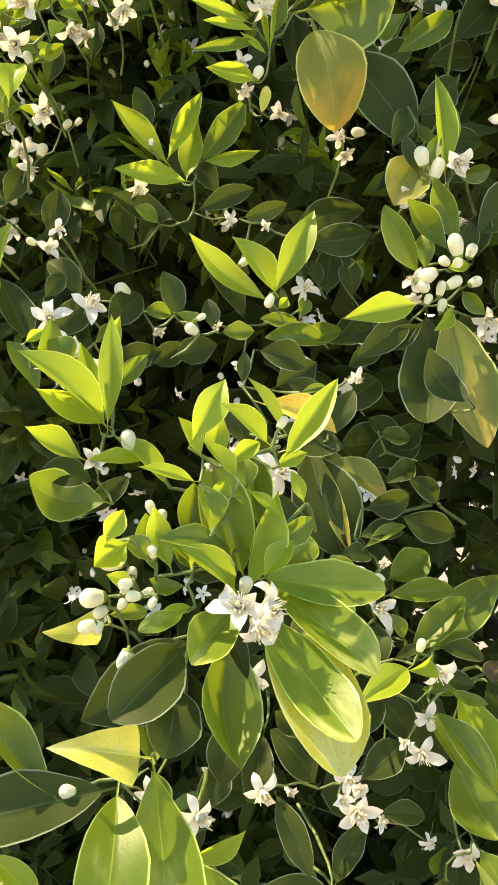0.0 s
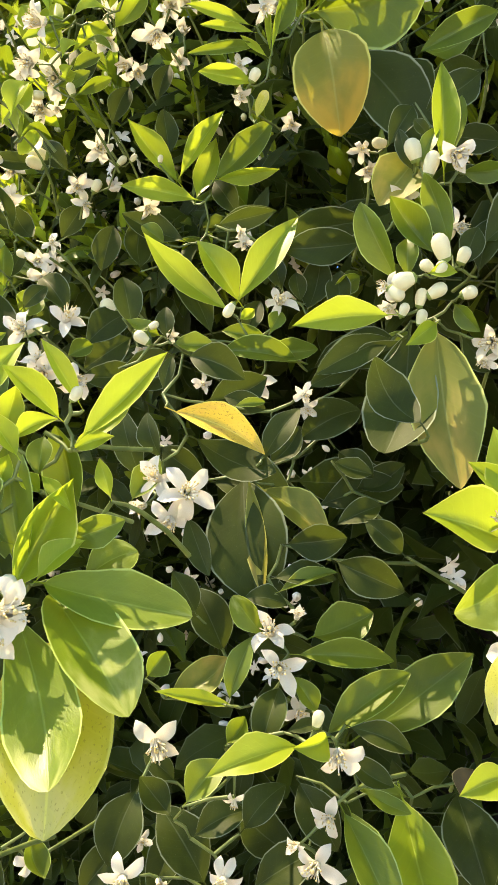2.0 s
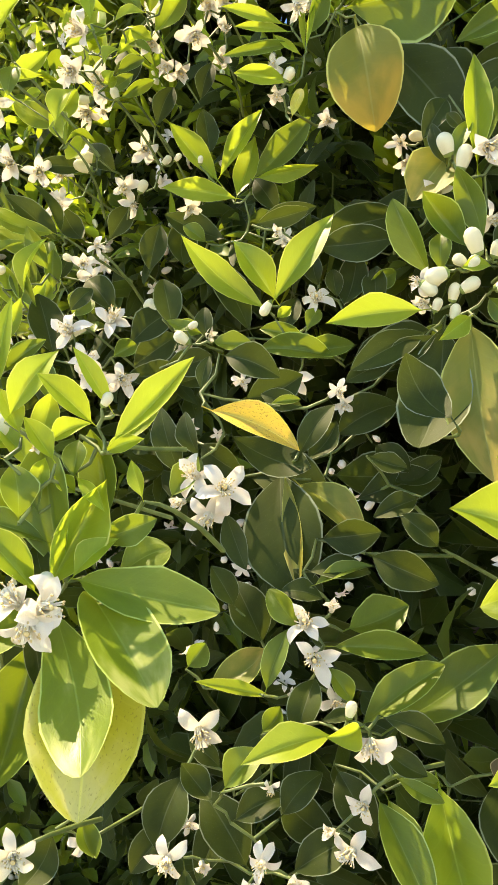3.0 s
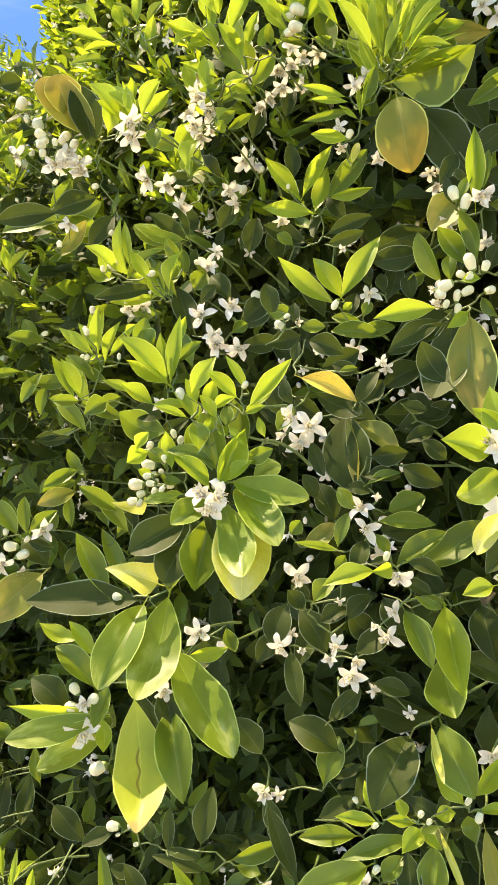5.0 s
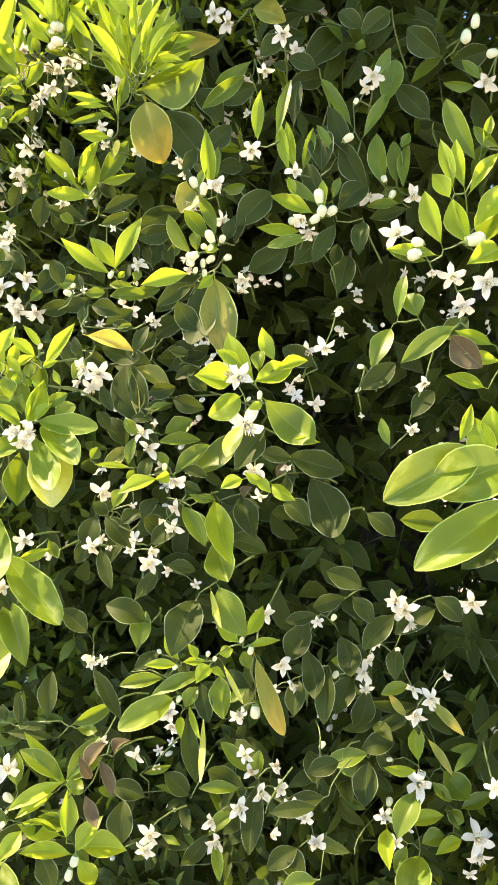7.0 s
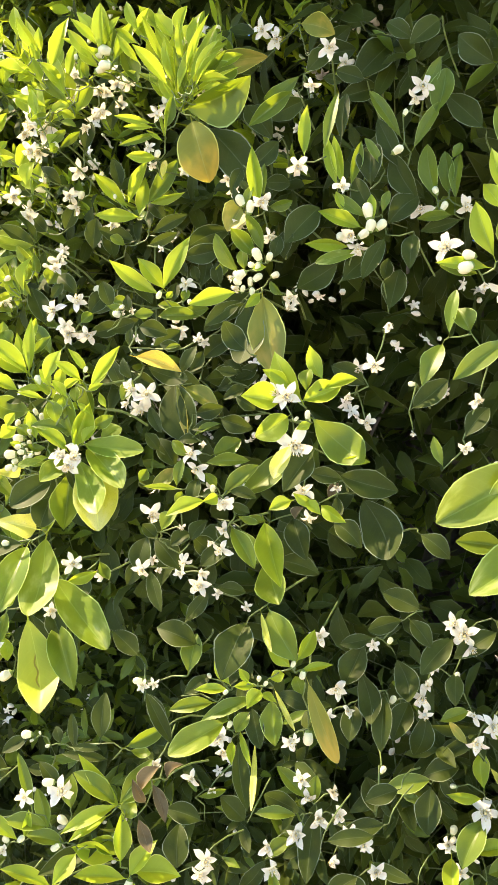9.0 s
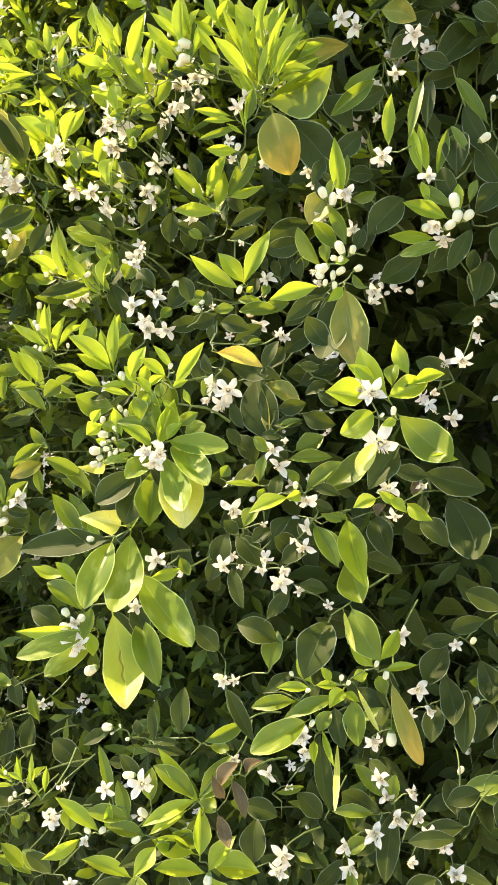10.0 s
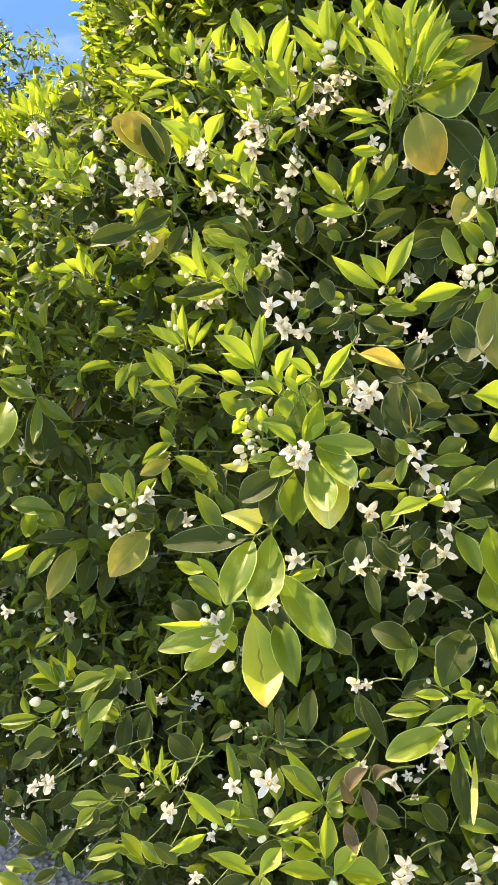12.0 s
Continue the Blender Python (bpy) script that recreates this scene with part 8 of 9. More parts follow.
s.leaf("green", (-0.256, 0.606, 1.461), (-0.274, 0.582, 1.461), 0.016, -8)
s.leaf("young", (-0.180, 0.582, 1.512), (-0.164, 0.590, 1.559), 0.015, 2)
s.leaf("young", (-0.188, 0.595, 1.518), (-0.164, 0.611, 1.553), 0.013, 0)
s.leaf("green", (-0.195, 0.596, 1.465), (-0.203, 0.570, 1.453), 0.024, -24)
s.leaf("green", (-0.447, 0.707, 1.481), (-0.463, 0.679, 1.438), 0.020, -19)
s.leaf("mature", (-0.451, 0.719, 1.473), (-0.451, 0.706, 1.428), 0.017, -18)
s.leaf("green", (-0.440, 0.707, 1.462), (-0.439, 0.693, 1.422), 0.018, -20)
s.leaf("mature", (-0.453, 0.722, 1.469), (-0.431, 0.730, 1.440), 0.016, -8)
s.leaf("green", (-0.410, 0.739, 1.477), (-0.448, 0.685, 1.470), 0.025, 1)
s.leaf("mature", (-0.423, 0.770, 1.465), (-0.443, 0.731, 1.434), 0.022, -5)
s.leaf("green", (-0.402, 0.726, 1.403), (-0.450, 0.696, 1.383), 0.018, -2)
s.leaf("green", (-0.403, 0.731, 1.421), (-0.415, 0.711, 1.453), 0.016, 34)
s.leaf("green", (-0.409, 0.746, 1.411), (-0.427, 0.720, 1.428), 0.014, 7)
s.leaf("green", (-0.549, 0.747, 1.476), (-0.581, 0.700, 1.468), 0.017, -7)
s.leaf("green", (-0.530, 0.777, 1.523), (-0.558, 0.730, 1.529), 0.022, 6)
s.leaf("green", (-0.536, 0.771, 1.524), (-0.554, 0.758, 1.556), 0.023, 14)
s.leaf("mature", (-0.561, 0.786, 1.518), (-0.581, 0.769, 1.537), 0.018, 25)
s.bud((-0.490, 0.748, 1.535), 0.0124, (0.81, 0.38, 0.45))
s.bud((-0.185, 0.560, 1.546), 0.0096, (0.16, -0.05, 0.98))
s.bud((-0.155, 0.580, 1.519), 0.0081, (0.16, -0.05, 0.98))
s.bud((-0.196, 0.569, 1.517), 0.0081, (0.41, 0.15, 0.90))
s.leaf("green", (-0.271, 0.684, 1.307), (-0.298, 0.641, 1.344), 0.023, 31)
s.leaf("mature", (-0.294, 0.704, 1.306), (-0.320, 0.662, 1.313), 0.018, -7)
s.leaf("green", (-0.259, 0.688, 1.280), (-0.302, 0.674, 1.330), 0.024, 36)
s.leaf("mature", (-0.269, 0.709, 1.266), (-0.285, 0.716, 1.318), 0.019, 32)
s.leaf("green", (-0.355, 0.684, 1.337), (-0.388, 0.650, 1.324), 0.032, -9)
s.grow()
s = Sprig("flower-bearing shoot with a yellow leaf")
s.leaf("young", (-0.124, 0.550, 1.610), (-0.144, 0.525, 1.638), 0.017, 47)
s.leaf("green", (-0.144, 0.566, 1.606), (-0.163, 0.543, 1.616), 0.017, 31)
s.leaf("young", (-0.148, 0.562, 1.603), (-0.155, 0.555, 1.640), 0.015, 46)
s.leaf("young", (-0.116, 0.557, 1.609), (-0.119, 0.552, 1.668), 0.018, -15)
s.leaf("green", (-0.137, 0.577, 1.602), (-0.106, 0.604, 1.638), 0.017, -9)
s.leaf("young", (-0.133, 0.582, 1.607), (-0.146, 0.568, 1.644), 0.016, -22)
s.leaf("young", (-0.096, 0.573, 1.599), (-0.119, 0.563, 1.634), 0.014, 29)
s.leaf("green", (-0.109, 0.586, 1.585), (-0.108, 0.599, 1.623), 0.013, 48)
s.leaf("young", (-0.106, 0.594, 1.603), (-0.129, 0.577, 1.609), 0.014, -15)
s.leaf("young", (-0.068, 0.570, 1.591), (-0.066, 0.586, 1.634), 0.019, -16)
s.leaf("young", (-0.089, 0.584, 1.583), (-0.107, 0.579, 1.616), 0.019, 4)
s.leaf("green", (-0.079, 0.593, 1.583), (-0.098, 0.589, 1.619), 0.017, -4)
s.leaf("pale", (-0.108, 0.636, 1.648), (-0.133, 0.585, 1.661), 0.022, 24)
s.leaf("mature", (-0.120, 0.653, 1.646), (-0.141, 0.616, 1.677), 0.022, 34)
s.leaf("mature", (-0.119, 0.656, 1.654), (-0.131, 0.639, 1.691), 0.018, 81)
s.leaf("green", (-0.107, 0.630, 1.619), (-0.114, 0.614, 1.650), 0.015, 17)
s.leaf("mature", (-0.122, 0.657, 1.615), (-0.112, 0.663, 1.640), 0.012, 54)
s.leaf("green", (-0.123, 0.653, 1.607), (-0.120, 0.650, 1.639), 0.015, 46)
s.bud((-0.129, 0.548, 1.618), 0.0137, (0.63, 0.30, 0.71))
s.bud((-0.136, 0.541, 1.613), 0.0076, (0.16, -0.05, 0.98))
s.bud((-0.097, 0.573, 1.608), 0.0107, (0.81, 0.38, 0.45))
s.leaf("green", (-0.386, 0.689, 1.688), (-0.429, 0.632, 1.676), 0.038, 7)
s.leaf("green", (-0.390, 0.701, 1.676), (-0.420, 0.673, 1.698), 0.029, 17)
s.leaf("mature", (-0.398, 0.695, 1.678), (-0.428, 0.666, 1.700), 0.034, 51)
s.leaf("green", (-0.384, 0.691, 1.687), (-0.356, 0.745, 1.717), 0.033, 35)
s.leaf("green", (-0.404, 0.714, 1.690), (-0.371, 0.754, 1.684), 0.030, 29)
s.leaf("green", (-0.400, 0.712, 1.673), (-0.366, 0.763, 1.680), 0.027, 31)
s.leaf("green", (-0.384, 0.692, 1.692), (-0.370, 0.711, 1.726), 0.022, 9)
s.leaf("green", (-0.402, 0.708, 1.692), (-0.378, 0.731, 1.707), 0.017, -4)
s.leaf("green", (-0.402, 0.703, 1.680), (-0.406, 0.707, 1.708), 0.018, 1)
s.flower((-0.521, 0.845, 1.689), 0.0359, (0.59, -0.69, 0.41), 311)
s.flower((-0.597, 0.783, 1.708), 0.0414, (0.86, -0.39, 0.31), 231)
s.flower((-0.257, 0.627, 1.732), 0.0340, (0.34, -0.94, -0.01), 301)
s.flower((-0.273, 0.615, 1.746), 0.0258, (0.41, -0.76, -0.49), 147)
s.bud((-0.299, 0.599, 1.768), 0.0168, (0.87, 0.40, 0.29))
s.bud((-0.296, 0.597, 1.754), 0.0118, (0.16, -0.05, 0.98))
s.bud((-0.281, 0.615, 1.770), 0.0135, (0.53, 0.23, 0.82))
s.bud((-0.378, 0.632, 1.827), 0.0195, (0.53, 0.23, 0.82))
s.bud((-0.370, 0.634, 1.808), 0.0115, (-0.08, -0.27, 0.96))
s.bud((-0.278, 0.672, 1.643), 0.0107, (0.16, -0.05, 0.98))
s.leaf("golden", (-0.269, 0.619, 1.794), (-0.282, 0.606, 1.843), 0.043, 44)
s.leaf("mature", (-0.247, 0.631, 1.762), (-0.261, 0.620, 1.835), 0.042, 50)
s.leaf("young", (-0.144, 0.575, 1.772), (-0.166, 0.556, 1.808), 0.028, 57)
s.leaf("young", (-0.157, 0.591, 1.772), (-0.160, 0.593, 1.816), 0.024, 71)
s.leaf("young", (-0.165, 0.580, 1.760), (-0.164, 0.587, 1.799), 0.022, 48)
s.leaf("young", (-0.133, 0.585, 1.777), (-0.153, 0.577, 1.807), 0.017, 17)
s.leaf("young", (-0.146, 0.607, 1.775), (-0.170, 0.593, 1.793), 0.017, 4)
s.leaf("young", (-0.153, 0.600, 1.773), (-0.162, 0.600, 1.799), 0.017, 18)
s.leaf("young", (-0.091, 0.557, 1.763), (-0.079, 0.572, 1.799), 0.017, 9)
s.leaf("young", (-0.108, 0.571, 1.748), (-0.080, 0.594, 1.755), 0.013, -5)
s.leaf("young", (-0.113, 0.571, 1.766), (-0.123, 0.567, 1.800), 0.013, 8)
s.leaf("young", (-0.162, 0.563, 1.789), (-0.147, 0.577, 1.777), 0.017, -42)
s.leaf("young", (-0.170, 0.587, 1.795), (-0.157, 0.600, 1.791), 0.015, -31)
s.leaf("young", (-0.170, 0.585, 1.791), (-0.167, 0.585, 1.771), 0.014, -78)
s.leaf("young", (-0.135, 0.586, 1.786), (-0.131, 0.582, 1.812), 0.013, -1)
s.leaf("green", (-0.146, 0.600, 1.783), (-0.134, 0.606, 1.799), 0.010, 26)
s.leaf("young", (-0.154, 0.596, 1.794), (-0.146, 0.598, 1.812), 0.012, 31)
s.leaf("young", (-0.078, 0.631, 1.858), (-0.097, 0.605, 1.870), 0.021, 40)
s.leaf("young", (-0.096, 0.644, 1.860), (-0.109, 0.624, 1.848), 0.017, 15)
s.leaf("young", (-0.086, 0.653, 1.857), (-0.097, 0.635, 1.849), 0.020, -26)
s.leaf("young", (-0.235, 0.647, 1.881), (-0.268, 0.611, 1.893), 0.013, 10)
s.leaf("green", (-0.253, 0.664, 1.868), (-0.281, 0.629, 1.860), 0.013, -6)
s.leaf("young", (-0.246, 0.674, 1.884), (-0.271, 0.642, 1.876), 0.012, -10)
s.leaf("young", (-0.212, 0.673, 1.904), (-0.215, 0.676, 1.945), 0.014, 11)
s.leaf("green", (-0.214, 0.692, 1.906), (-0.200, 0.707, 1.935), 0.012, 10)
s.leaf("green", (-0.220, 0.687, 1.907), (-0.244, 0.668, 1.931), 0.010, 20)
s.leaf("young", (-0.199, 0.678, 1.876), (-0.197, 0.686, 1.913), 0.015, 23)
s.leaf("green", (-0.200, 0.692, 1.876), (-0.207, 0.692, 1.909), 0.011, 11)
s.leaf("green", (-0.204, 0.687, 1.870), (-0.215, 0.683, 1.897), 0.012, -3)
s.leaf("young", (-0.224, 0.662, 1.901), (-0.240, 0.660, 1.927), 0.016, 6)
s.leaf("young", (-0.228, 0.678, 1.900), (-0.245, 0.671, 1.912), 0.012, 18)
s.leaf("green", (-0.234, 0.676, 1.907), (-0.240, 0.679, 1.929), 0.015, 5)
s.leaf("young", (-0.283, 0.677, 1.916), (-0.311, 0.663, 1.940), 0.017, 42)
s.leaf("green", (-0.293, 0.702, 1.915), (-0.313, 0.686, 1.908), 0.013, -18)
s.leaf("young", (-0.307, 0.690, 1.913), (-0.328, 0.674, 1.913), 0.013, 5)
s.leaf("young", (-0.152, 0.664, 1.901), (-0.140, 0.666, 1.933), 0.017, 9)
s.leaf("young", (-0.168, 0.671, 1.902), (-0.152, 0.680, 1.917), 0.012, 20)
s.leaf("green", (-0.160, 0.679, 1.904), (-0.159, 0.675, 1.927), 0.013, -1)
s.leaf("young", (-0.092, 0.654, 1.906), (-0.102, 0.651, 1.928), 0.012, -2)
s.leaf("green", (-0.117, 0.667, 1.908), (-0.112, 0.676, 1.925), 0.010, 10)
s.leaf("young", (-0.112, 0.673, 1.913), (-0.115, 0.674, 1.935), 0.009, -7)
s.leaf("mature", (-0.538, 0.760, 1.909), (-0.547, 0.760, 1.933), 0.014, 17)
s.grow()
s = Sprig("lime branch reaching out against the sky")
s.leaf("young", (-0.718, 0.787, 1.944), (-0.728, 0.786, 1.991), 0.022, 4)
s.leaf("green", (-0.734, 0.803, 1.939), (-0.719, 0.823, 1.974), 0.022, 1)
s.leaf("young", (-0.730, 0.809, 1.948), (-0.725, 0.822, 1.991), 0.018, -7)
s.leaf("young", (-0.699, 0.804, 1.946), (-0.697, 0.812, 1.987), 0.022, -12)
s.leaf("young", (-0.707, 0.829, 1.945), (-0.721, 0.822, 1.975), 0.019, 1)
s.leaf("young", (-0.716, 0.822, 1.944), (-0.729, 0.815, 1.976), 0.017, -18)
s.leaf("young", (-0.729, 0.774, 1.935), (-0.738, 0.762, 1.980), 0.015, 40)
s.leaf("young", (-0.739, 0.789, 1.932), (-0.736, 0.789, 1.964), 0.012, 49)
s.leaf("young", (-0.743, 0.787, 1.936), (-0.768, 0.760, 1.959), 0.012, 11)
s.leaf("young", (-0.705, 0.793, 1.927), (-0.708, 0.780, 1.980), 0.017, 14)
s.leaf("green", (-0.726, 0.816, 1.918), (-0.714, 0.821, 1.951), 0.016, 20)
s.leaf("young", (-0.727, 0.819, 1.931), (-0.751, 0.788, 1.960), 0.017, -36)
s.leaf("young", (-0.621, 0.776, 1.829), (-0.631, 0.770, 1.855), 0.016, 51)
s.leaf("young", (-0.632, 0.787, 1.832), (-0.629, 0.792, 1.855), 0.015, 44)
s.leaf("young", (-0.621, 0.793, 1.818), (-0.635, 0.780, 1.826), 0.014, 15)
s.leaf("young", (-0.605, 0.788, 1.817), (-0.587, 0.791, 1.848), 0.021, -7)
s.leaf("young", (-0.605, 0.802, 1.811), (-0.586, 0.812, 1.818), 0.020, 15)
s.leaf("young", (-0.613, 0.797, 1.817), (-0.590, 0.806, 1.837), 0.018, 7)
s.leaf("young", (-0.626, 0.764, 1.800), (-0.660, 0.729, 1.814), 0.021, 39)
s.leaf("young", (-0.648, 0.780, 1.807), (-0.673, 0.751, 1.806), 0.021, 47)
s.leaf("green", (-0.634, 0.790, 1.796), (-0.650, 0.780, 1.826), 0.019, 72)
s.leaf("young", (-0.658, 0.766, 1.815), (-0.663, 0.771, 1.865), 0.019, 2)
s.leaf("young", (-0.671, 0.780, 1.809), (-0.696, 0.762, 1.838), 0.018, -4)
s.leaf("green", (-0.664, 0.784, 1.803), (-0.681, 0.775, 1.843), 0.018, -7)
s.leaf("young", (-0.587, 0.767, 1.776), (-0.637, 0.739, 1.792), 0.015, 5)
s.leaf("young", (-0.597, 0.772, 1.771), (-0.627, 0.760, 1.794), 0.013, 24)
s.leaf("young", (-0.588, 0.782, 1.776), (-0.608, 0.779, 1.812), 0.015, 26)
s.leaf("young", (-0.700, 0.775, 1.840), (-0.731, 0.758, 1.865), 0.015, 35)
s.leaf("green", (-0.719, 0.781, 1.831), (-0.734, 0.778, 1.861), 0.013, 27)
s.leaf("young", (-0.719, 0.783, 1.838), (-0.730, 0.787, 1.876), 0.014, 30)
s.leaf("young", (-0.652, 0.775, 1.824), (-0.701, 0.752, 1.846), 0.016, 15)
s.leaf("young", (-0.669, 0.795, 1.825), (-0.710, 0.771, 1.822), 0.015, 2)
s.leaf("young", (-0.674, 0.788, 1.814), (-0.710, 0.762, 1.797), 0.014, -27)
s.leaf("young", (-0.620, 0.772, 1.810), (-0.616, 0.796, 1.849), 0.020, -9)
s.leaf("green", (-0.635, 0.774, 1.802), (-0.614, 0.805, 1.818), 0.016, -8)
s.leaf("young", (-0.630, 0.779, 1.802), (-0.613, 0.804, 1.817), 0.018, 8)
s.leaf("young", (-0.717, 0.764, 1.853), (-0.693, 0.767, 1.893), 0.015, 22)
s.leaf("young", (-0.656, 0.699, 1.647), (-0.663, 0.683, 1.659), 0.028, 70)
s.leaf("young", (-0.610, 0.738, 1.641), (-0.629, 0.703, 1.649), 0.023, 30)
s.leaf("green", (-0.633, 0.754, 1.634), (-0.644, 0.727, 1.612), 0.021, -39)
s.leaf("young", (-0.623, 0.766, 1.642), (-0.637, 0.743, 1.666), 0.022, 55)
s.leaf("young", (-0.595, 0.749, 1.630), (-0.593, 0.743, 1.680), 0.017, 24)
s.leaf("green", (-0.605, 0.776, 1.633), (-0.581, 0.795, 1.665), 0.017, 17)
s.leaf("green", (-0.620, 0.764, 1.632), (-0.599, 0.778, 1.671), 0.016, 28)
s.leaf("young", (-0.583, 0.758, 1.629), (-0.585, 0.749, 1.669), 0.015, 45)
s.leaf("green", (-0.606, 0.773, 1.617), (-0.622, 0.753, 1.635), 0.013, 6)
s.leaf("green", (-0.597, 0.781, 1.619), (-0.611, 0.761, 1.650), 0.013, 53)
s.flower((-0.690, 0.759, 1.896), 0.0436, (0.36, -0.60, 0.71), 16)
s.flower((-0.581, 0.780, 1.806), 0.0330, (0.61, -0.75, -0.26), 182)
s.bud((-0.622, 0.739, 1.790), 0.0148, (0.91, 0.39, 0.14))
s.bud((-0.712, 0.746, 1.767), 0.0133, (0.87, 0.40, 0.29))
s.grow()
s = Sprig("low shaded spray beside the ground")
s.leaf("green", (-0.724, 0.675, 0.856), (-0.731, 0.658, 0.907), 0.025, 47)
s.leaf("green", (-0.738, 0.700, 0.855), (-0.731, 0.701, 0.903), 0.022, 78)
s.leaf("green", (-0.717, 0.680, 0.855), (-0.731, 0.663, 0.896), 0.018, 55)
s.leaf("green", (-0.708, 0.686, 0.849), (-0.764, 0.618, 0.864), 0.037, 61)
s.leaf("green", (-0.727, 0.709, 0.835), (-0.766, 0.669, 0.875), 0.035, 72)
s.leaf("green", (-0.699, 0.691, 0.837), (-0.632, 0.735, 0.865), 0.046, -27)
s.leaf("green", (-0.665, 0.720, 0.833), (-0.672, 0.671, 0.799), 0.032, 6)
s.leaf("green", (-0.678, 0.733, 0.822), (-0.661, 0.720, 0.784), 0.027, -19)
s.leaf("green", (-0.612, 0.703, 0.825), (-0.630, 0.650, 0.797), 0.037, 4)
s.leaf("mature", (-0.620, 0.718, 0.813), (-0.613, 0.698, 0.772), 0.036, -13)
s.leaf("green", (-0.598, 0.707, 0.791), (-0.634, 0.684, 0.809), 0.031, 22)
s.leaf("green", (-0.620, 0.721, 0.785), (-0.631, 0.721, 0.814), 0.025, 47)
s.leaf("green", (-0.763, 0.619, 0.774), (-0.801, 0.568, 0.785), 0.035, 63)
s.leaf("green", (-0.764, 0.667, 0.725), (-0.803, 0.610, 0.716), 0.055, 36)
s.leaf("green", (-0.687, 0.689, 0.786), (-0.690, 0.673, 0.731), 0.024, -23)
s.leaf("green", (-0.783, 0.615, 0.830), (-0.769, 0.613, 0.786), 0.016, -31)
s.bud((-0.748, 0.618, 0.818), 0.0188, (0.91, 0.39, 0.14))
s.bud((-0.712, 0.659, 0.851), 0.0142, (0.41, 0.14, 0.90))
s.bud((-0.703, 0.652, 0.793), 0.0165, (0.16, -0.05, 0.98))
s.bud((-0.574, 0.657, 0.754), 0.0158, (0.53, 0.23, 0.82))
s.bud((-0.599, 0.629, 0.732), 0.0158, (0.81, 0.38, 0.45))
s.flower((-0.661, 0.566, 0.703), 0.0400, (0.93, 0.21, 0.32), 141)
s.flower((-0.721, 0.569, 0.676), 0.0273, (0.85, -0.53, -0.04), 203)
s.leaf("green", (-0.507, 0.582, 0.714), (-0.555, 0.539, 0.719), 0.029, 38)
s.leaf("mature", (-0.512, 0.602, 0.715), (-0.545, 0.566, 0.696), 0.023, 4)
s.leaf("green", (-0.521, 0.567, 0.704), (-0.551, 0.540, 0.669), 0.023, 10)
s.leaf("mature", (-0.544, 0.582, 0.689), (-0.548, 0.574, 0.652), 0.023, 11)
s.leaf("green", (-0.476, 0.605, 0.698), (-0.456, 0.605, 0.682), 0.024, -70)
s.leaf("green", (-0.489, 0.633, 0.686), (-0.468, 0.637, 0.676), 0.019, -73)
s.leaf("green", (-0.416, 0.532, 0.689), (-0.448, 0.484, 0.683), 0.025, 16)
s.leaf("mature", (-0.434, 0.537, 0.686), (-0.454, 0.501, 0.665), 0.025, -3)
s.leaf("green", (-0.390, 0.550, 0.667), (-0.404, 0.527, 0.722), 0.024, 66)
s.leaf("green", (-0.411, 0.560, 0.673), (-0.437, 0.530, 0.684), 0.018, 4)
s.leaf("green", (-0.333, 0.543, 0.684), (-0.367, 0.537, 0.716), 0.023, 44)
s.leaf("green", (-0.346, 0.554, 0.689), (-0.374, 0.541, 0.698), 0.019, 58)
s.flower((-0.360, 0.594, 0.737), 0.0382, (0.71, -0.33, 0.62), 320)
s.flower((-0.347, 0.619, 0.790), 0.0264, (0.64, -0.42, -0.65), 56)
s.leaf("young", (-0.160, 0.402, 0.980), (-0.170, 0.407, 1.011), 0.007, 31)
s.leaf("young", (-0.155, 0.403, 0.969), (-0.141, 0.408, 1.001), 0.013, -20)
s.leaf("young", (-0.168, 0.431, 0.967), (-0.153, 0.438, 0.983), 0.010, -20)
s.leaf("young", (-0.187, 0.401, 0.976), (-0.214, 0.394, 0.995), 0.011, 31)
s.leaf("young", (-0.174, 0.399, 0.973), (-0.191, 0.376, 0.981), 0.006, 44)
s.leaf("young", (-0.177, 0.397, 0.977), (-0.189, 0.397, 0.998), 0.006, 36)
s.leaf("young", (-0.184, 0.410, 0.979), (-0.182, 0.418, 0.994), 0.006, 16)
s.leaf("young", (-0.168, 0.406, 0.979), (-0.173, 0.416, 1.002), 0.008, 0)
s.bud((-0.166, 0.393, 0.965), 0.0086, (0.16, -0.05, 0.98))
s.bud((-0.175, 0.391, 0.995), 0.0063, (0.16, -0.05, 0.98))
s.grow()
s = Sprig("dry curled brown leaves caught on a dead twig")
s.leaf("dry", (0.122, 0.495, 1.031), (0.104, 0.476, 1.003), 0.024, 33)
s.leaf("dry", (0.118, 0.486, 1.012), (0.143, 0.470, 0.979), 0.016, -51)
s.leaf("dry", (0.094, 0.481, 0.962), (0.114, 0.471, 0.930), 0.017, -40)
s.leaf("dry", (0.126, 0.504, 1.011), (0.141, 0.514, 1.029), 0.017, -39)
s.leaf("dry", (0.105, 0.483, 0.987), (0.098, 0.474, 1.020), 0.013, 26)
s.leaf("dry", (0.313, 0.631, 1.353), (0.305, 0.620, 1.339), 0.013, -1)
s.leaf("dry", (0.275, 0.594, 1.318), (0.280, 0.604, 1.330), 0.016, -31)
s.grow()


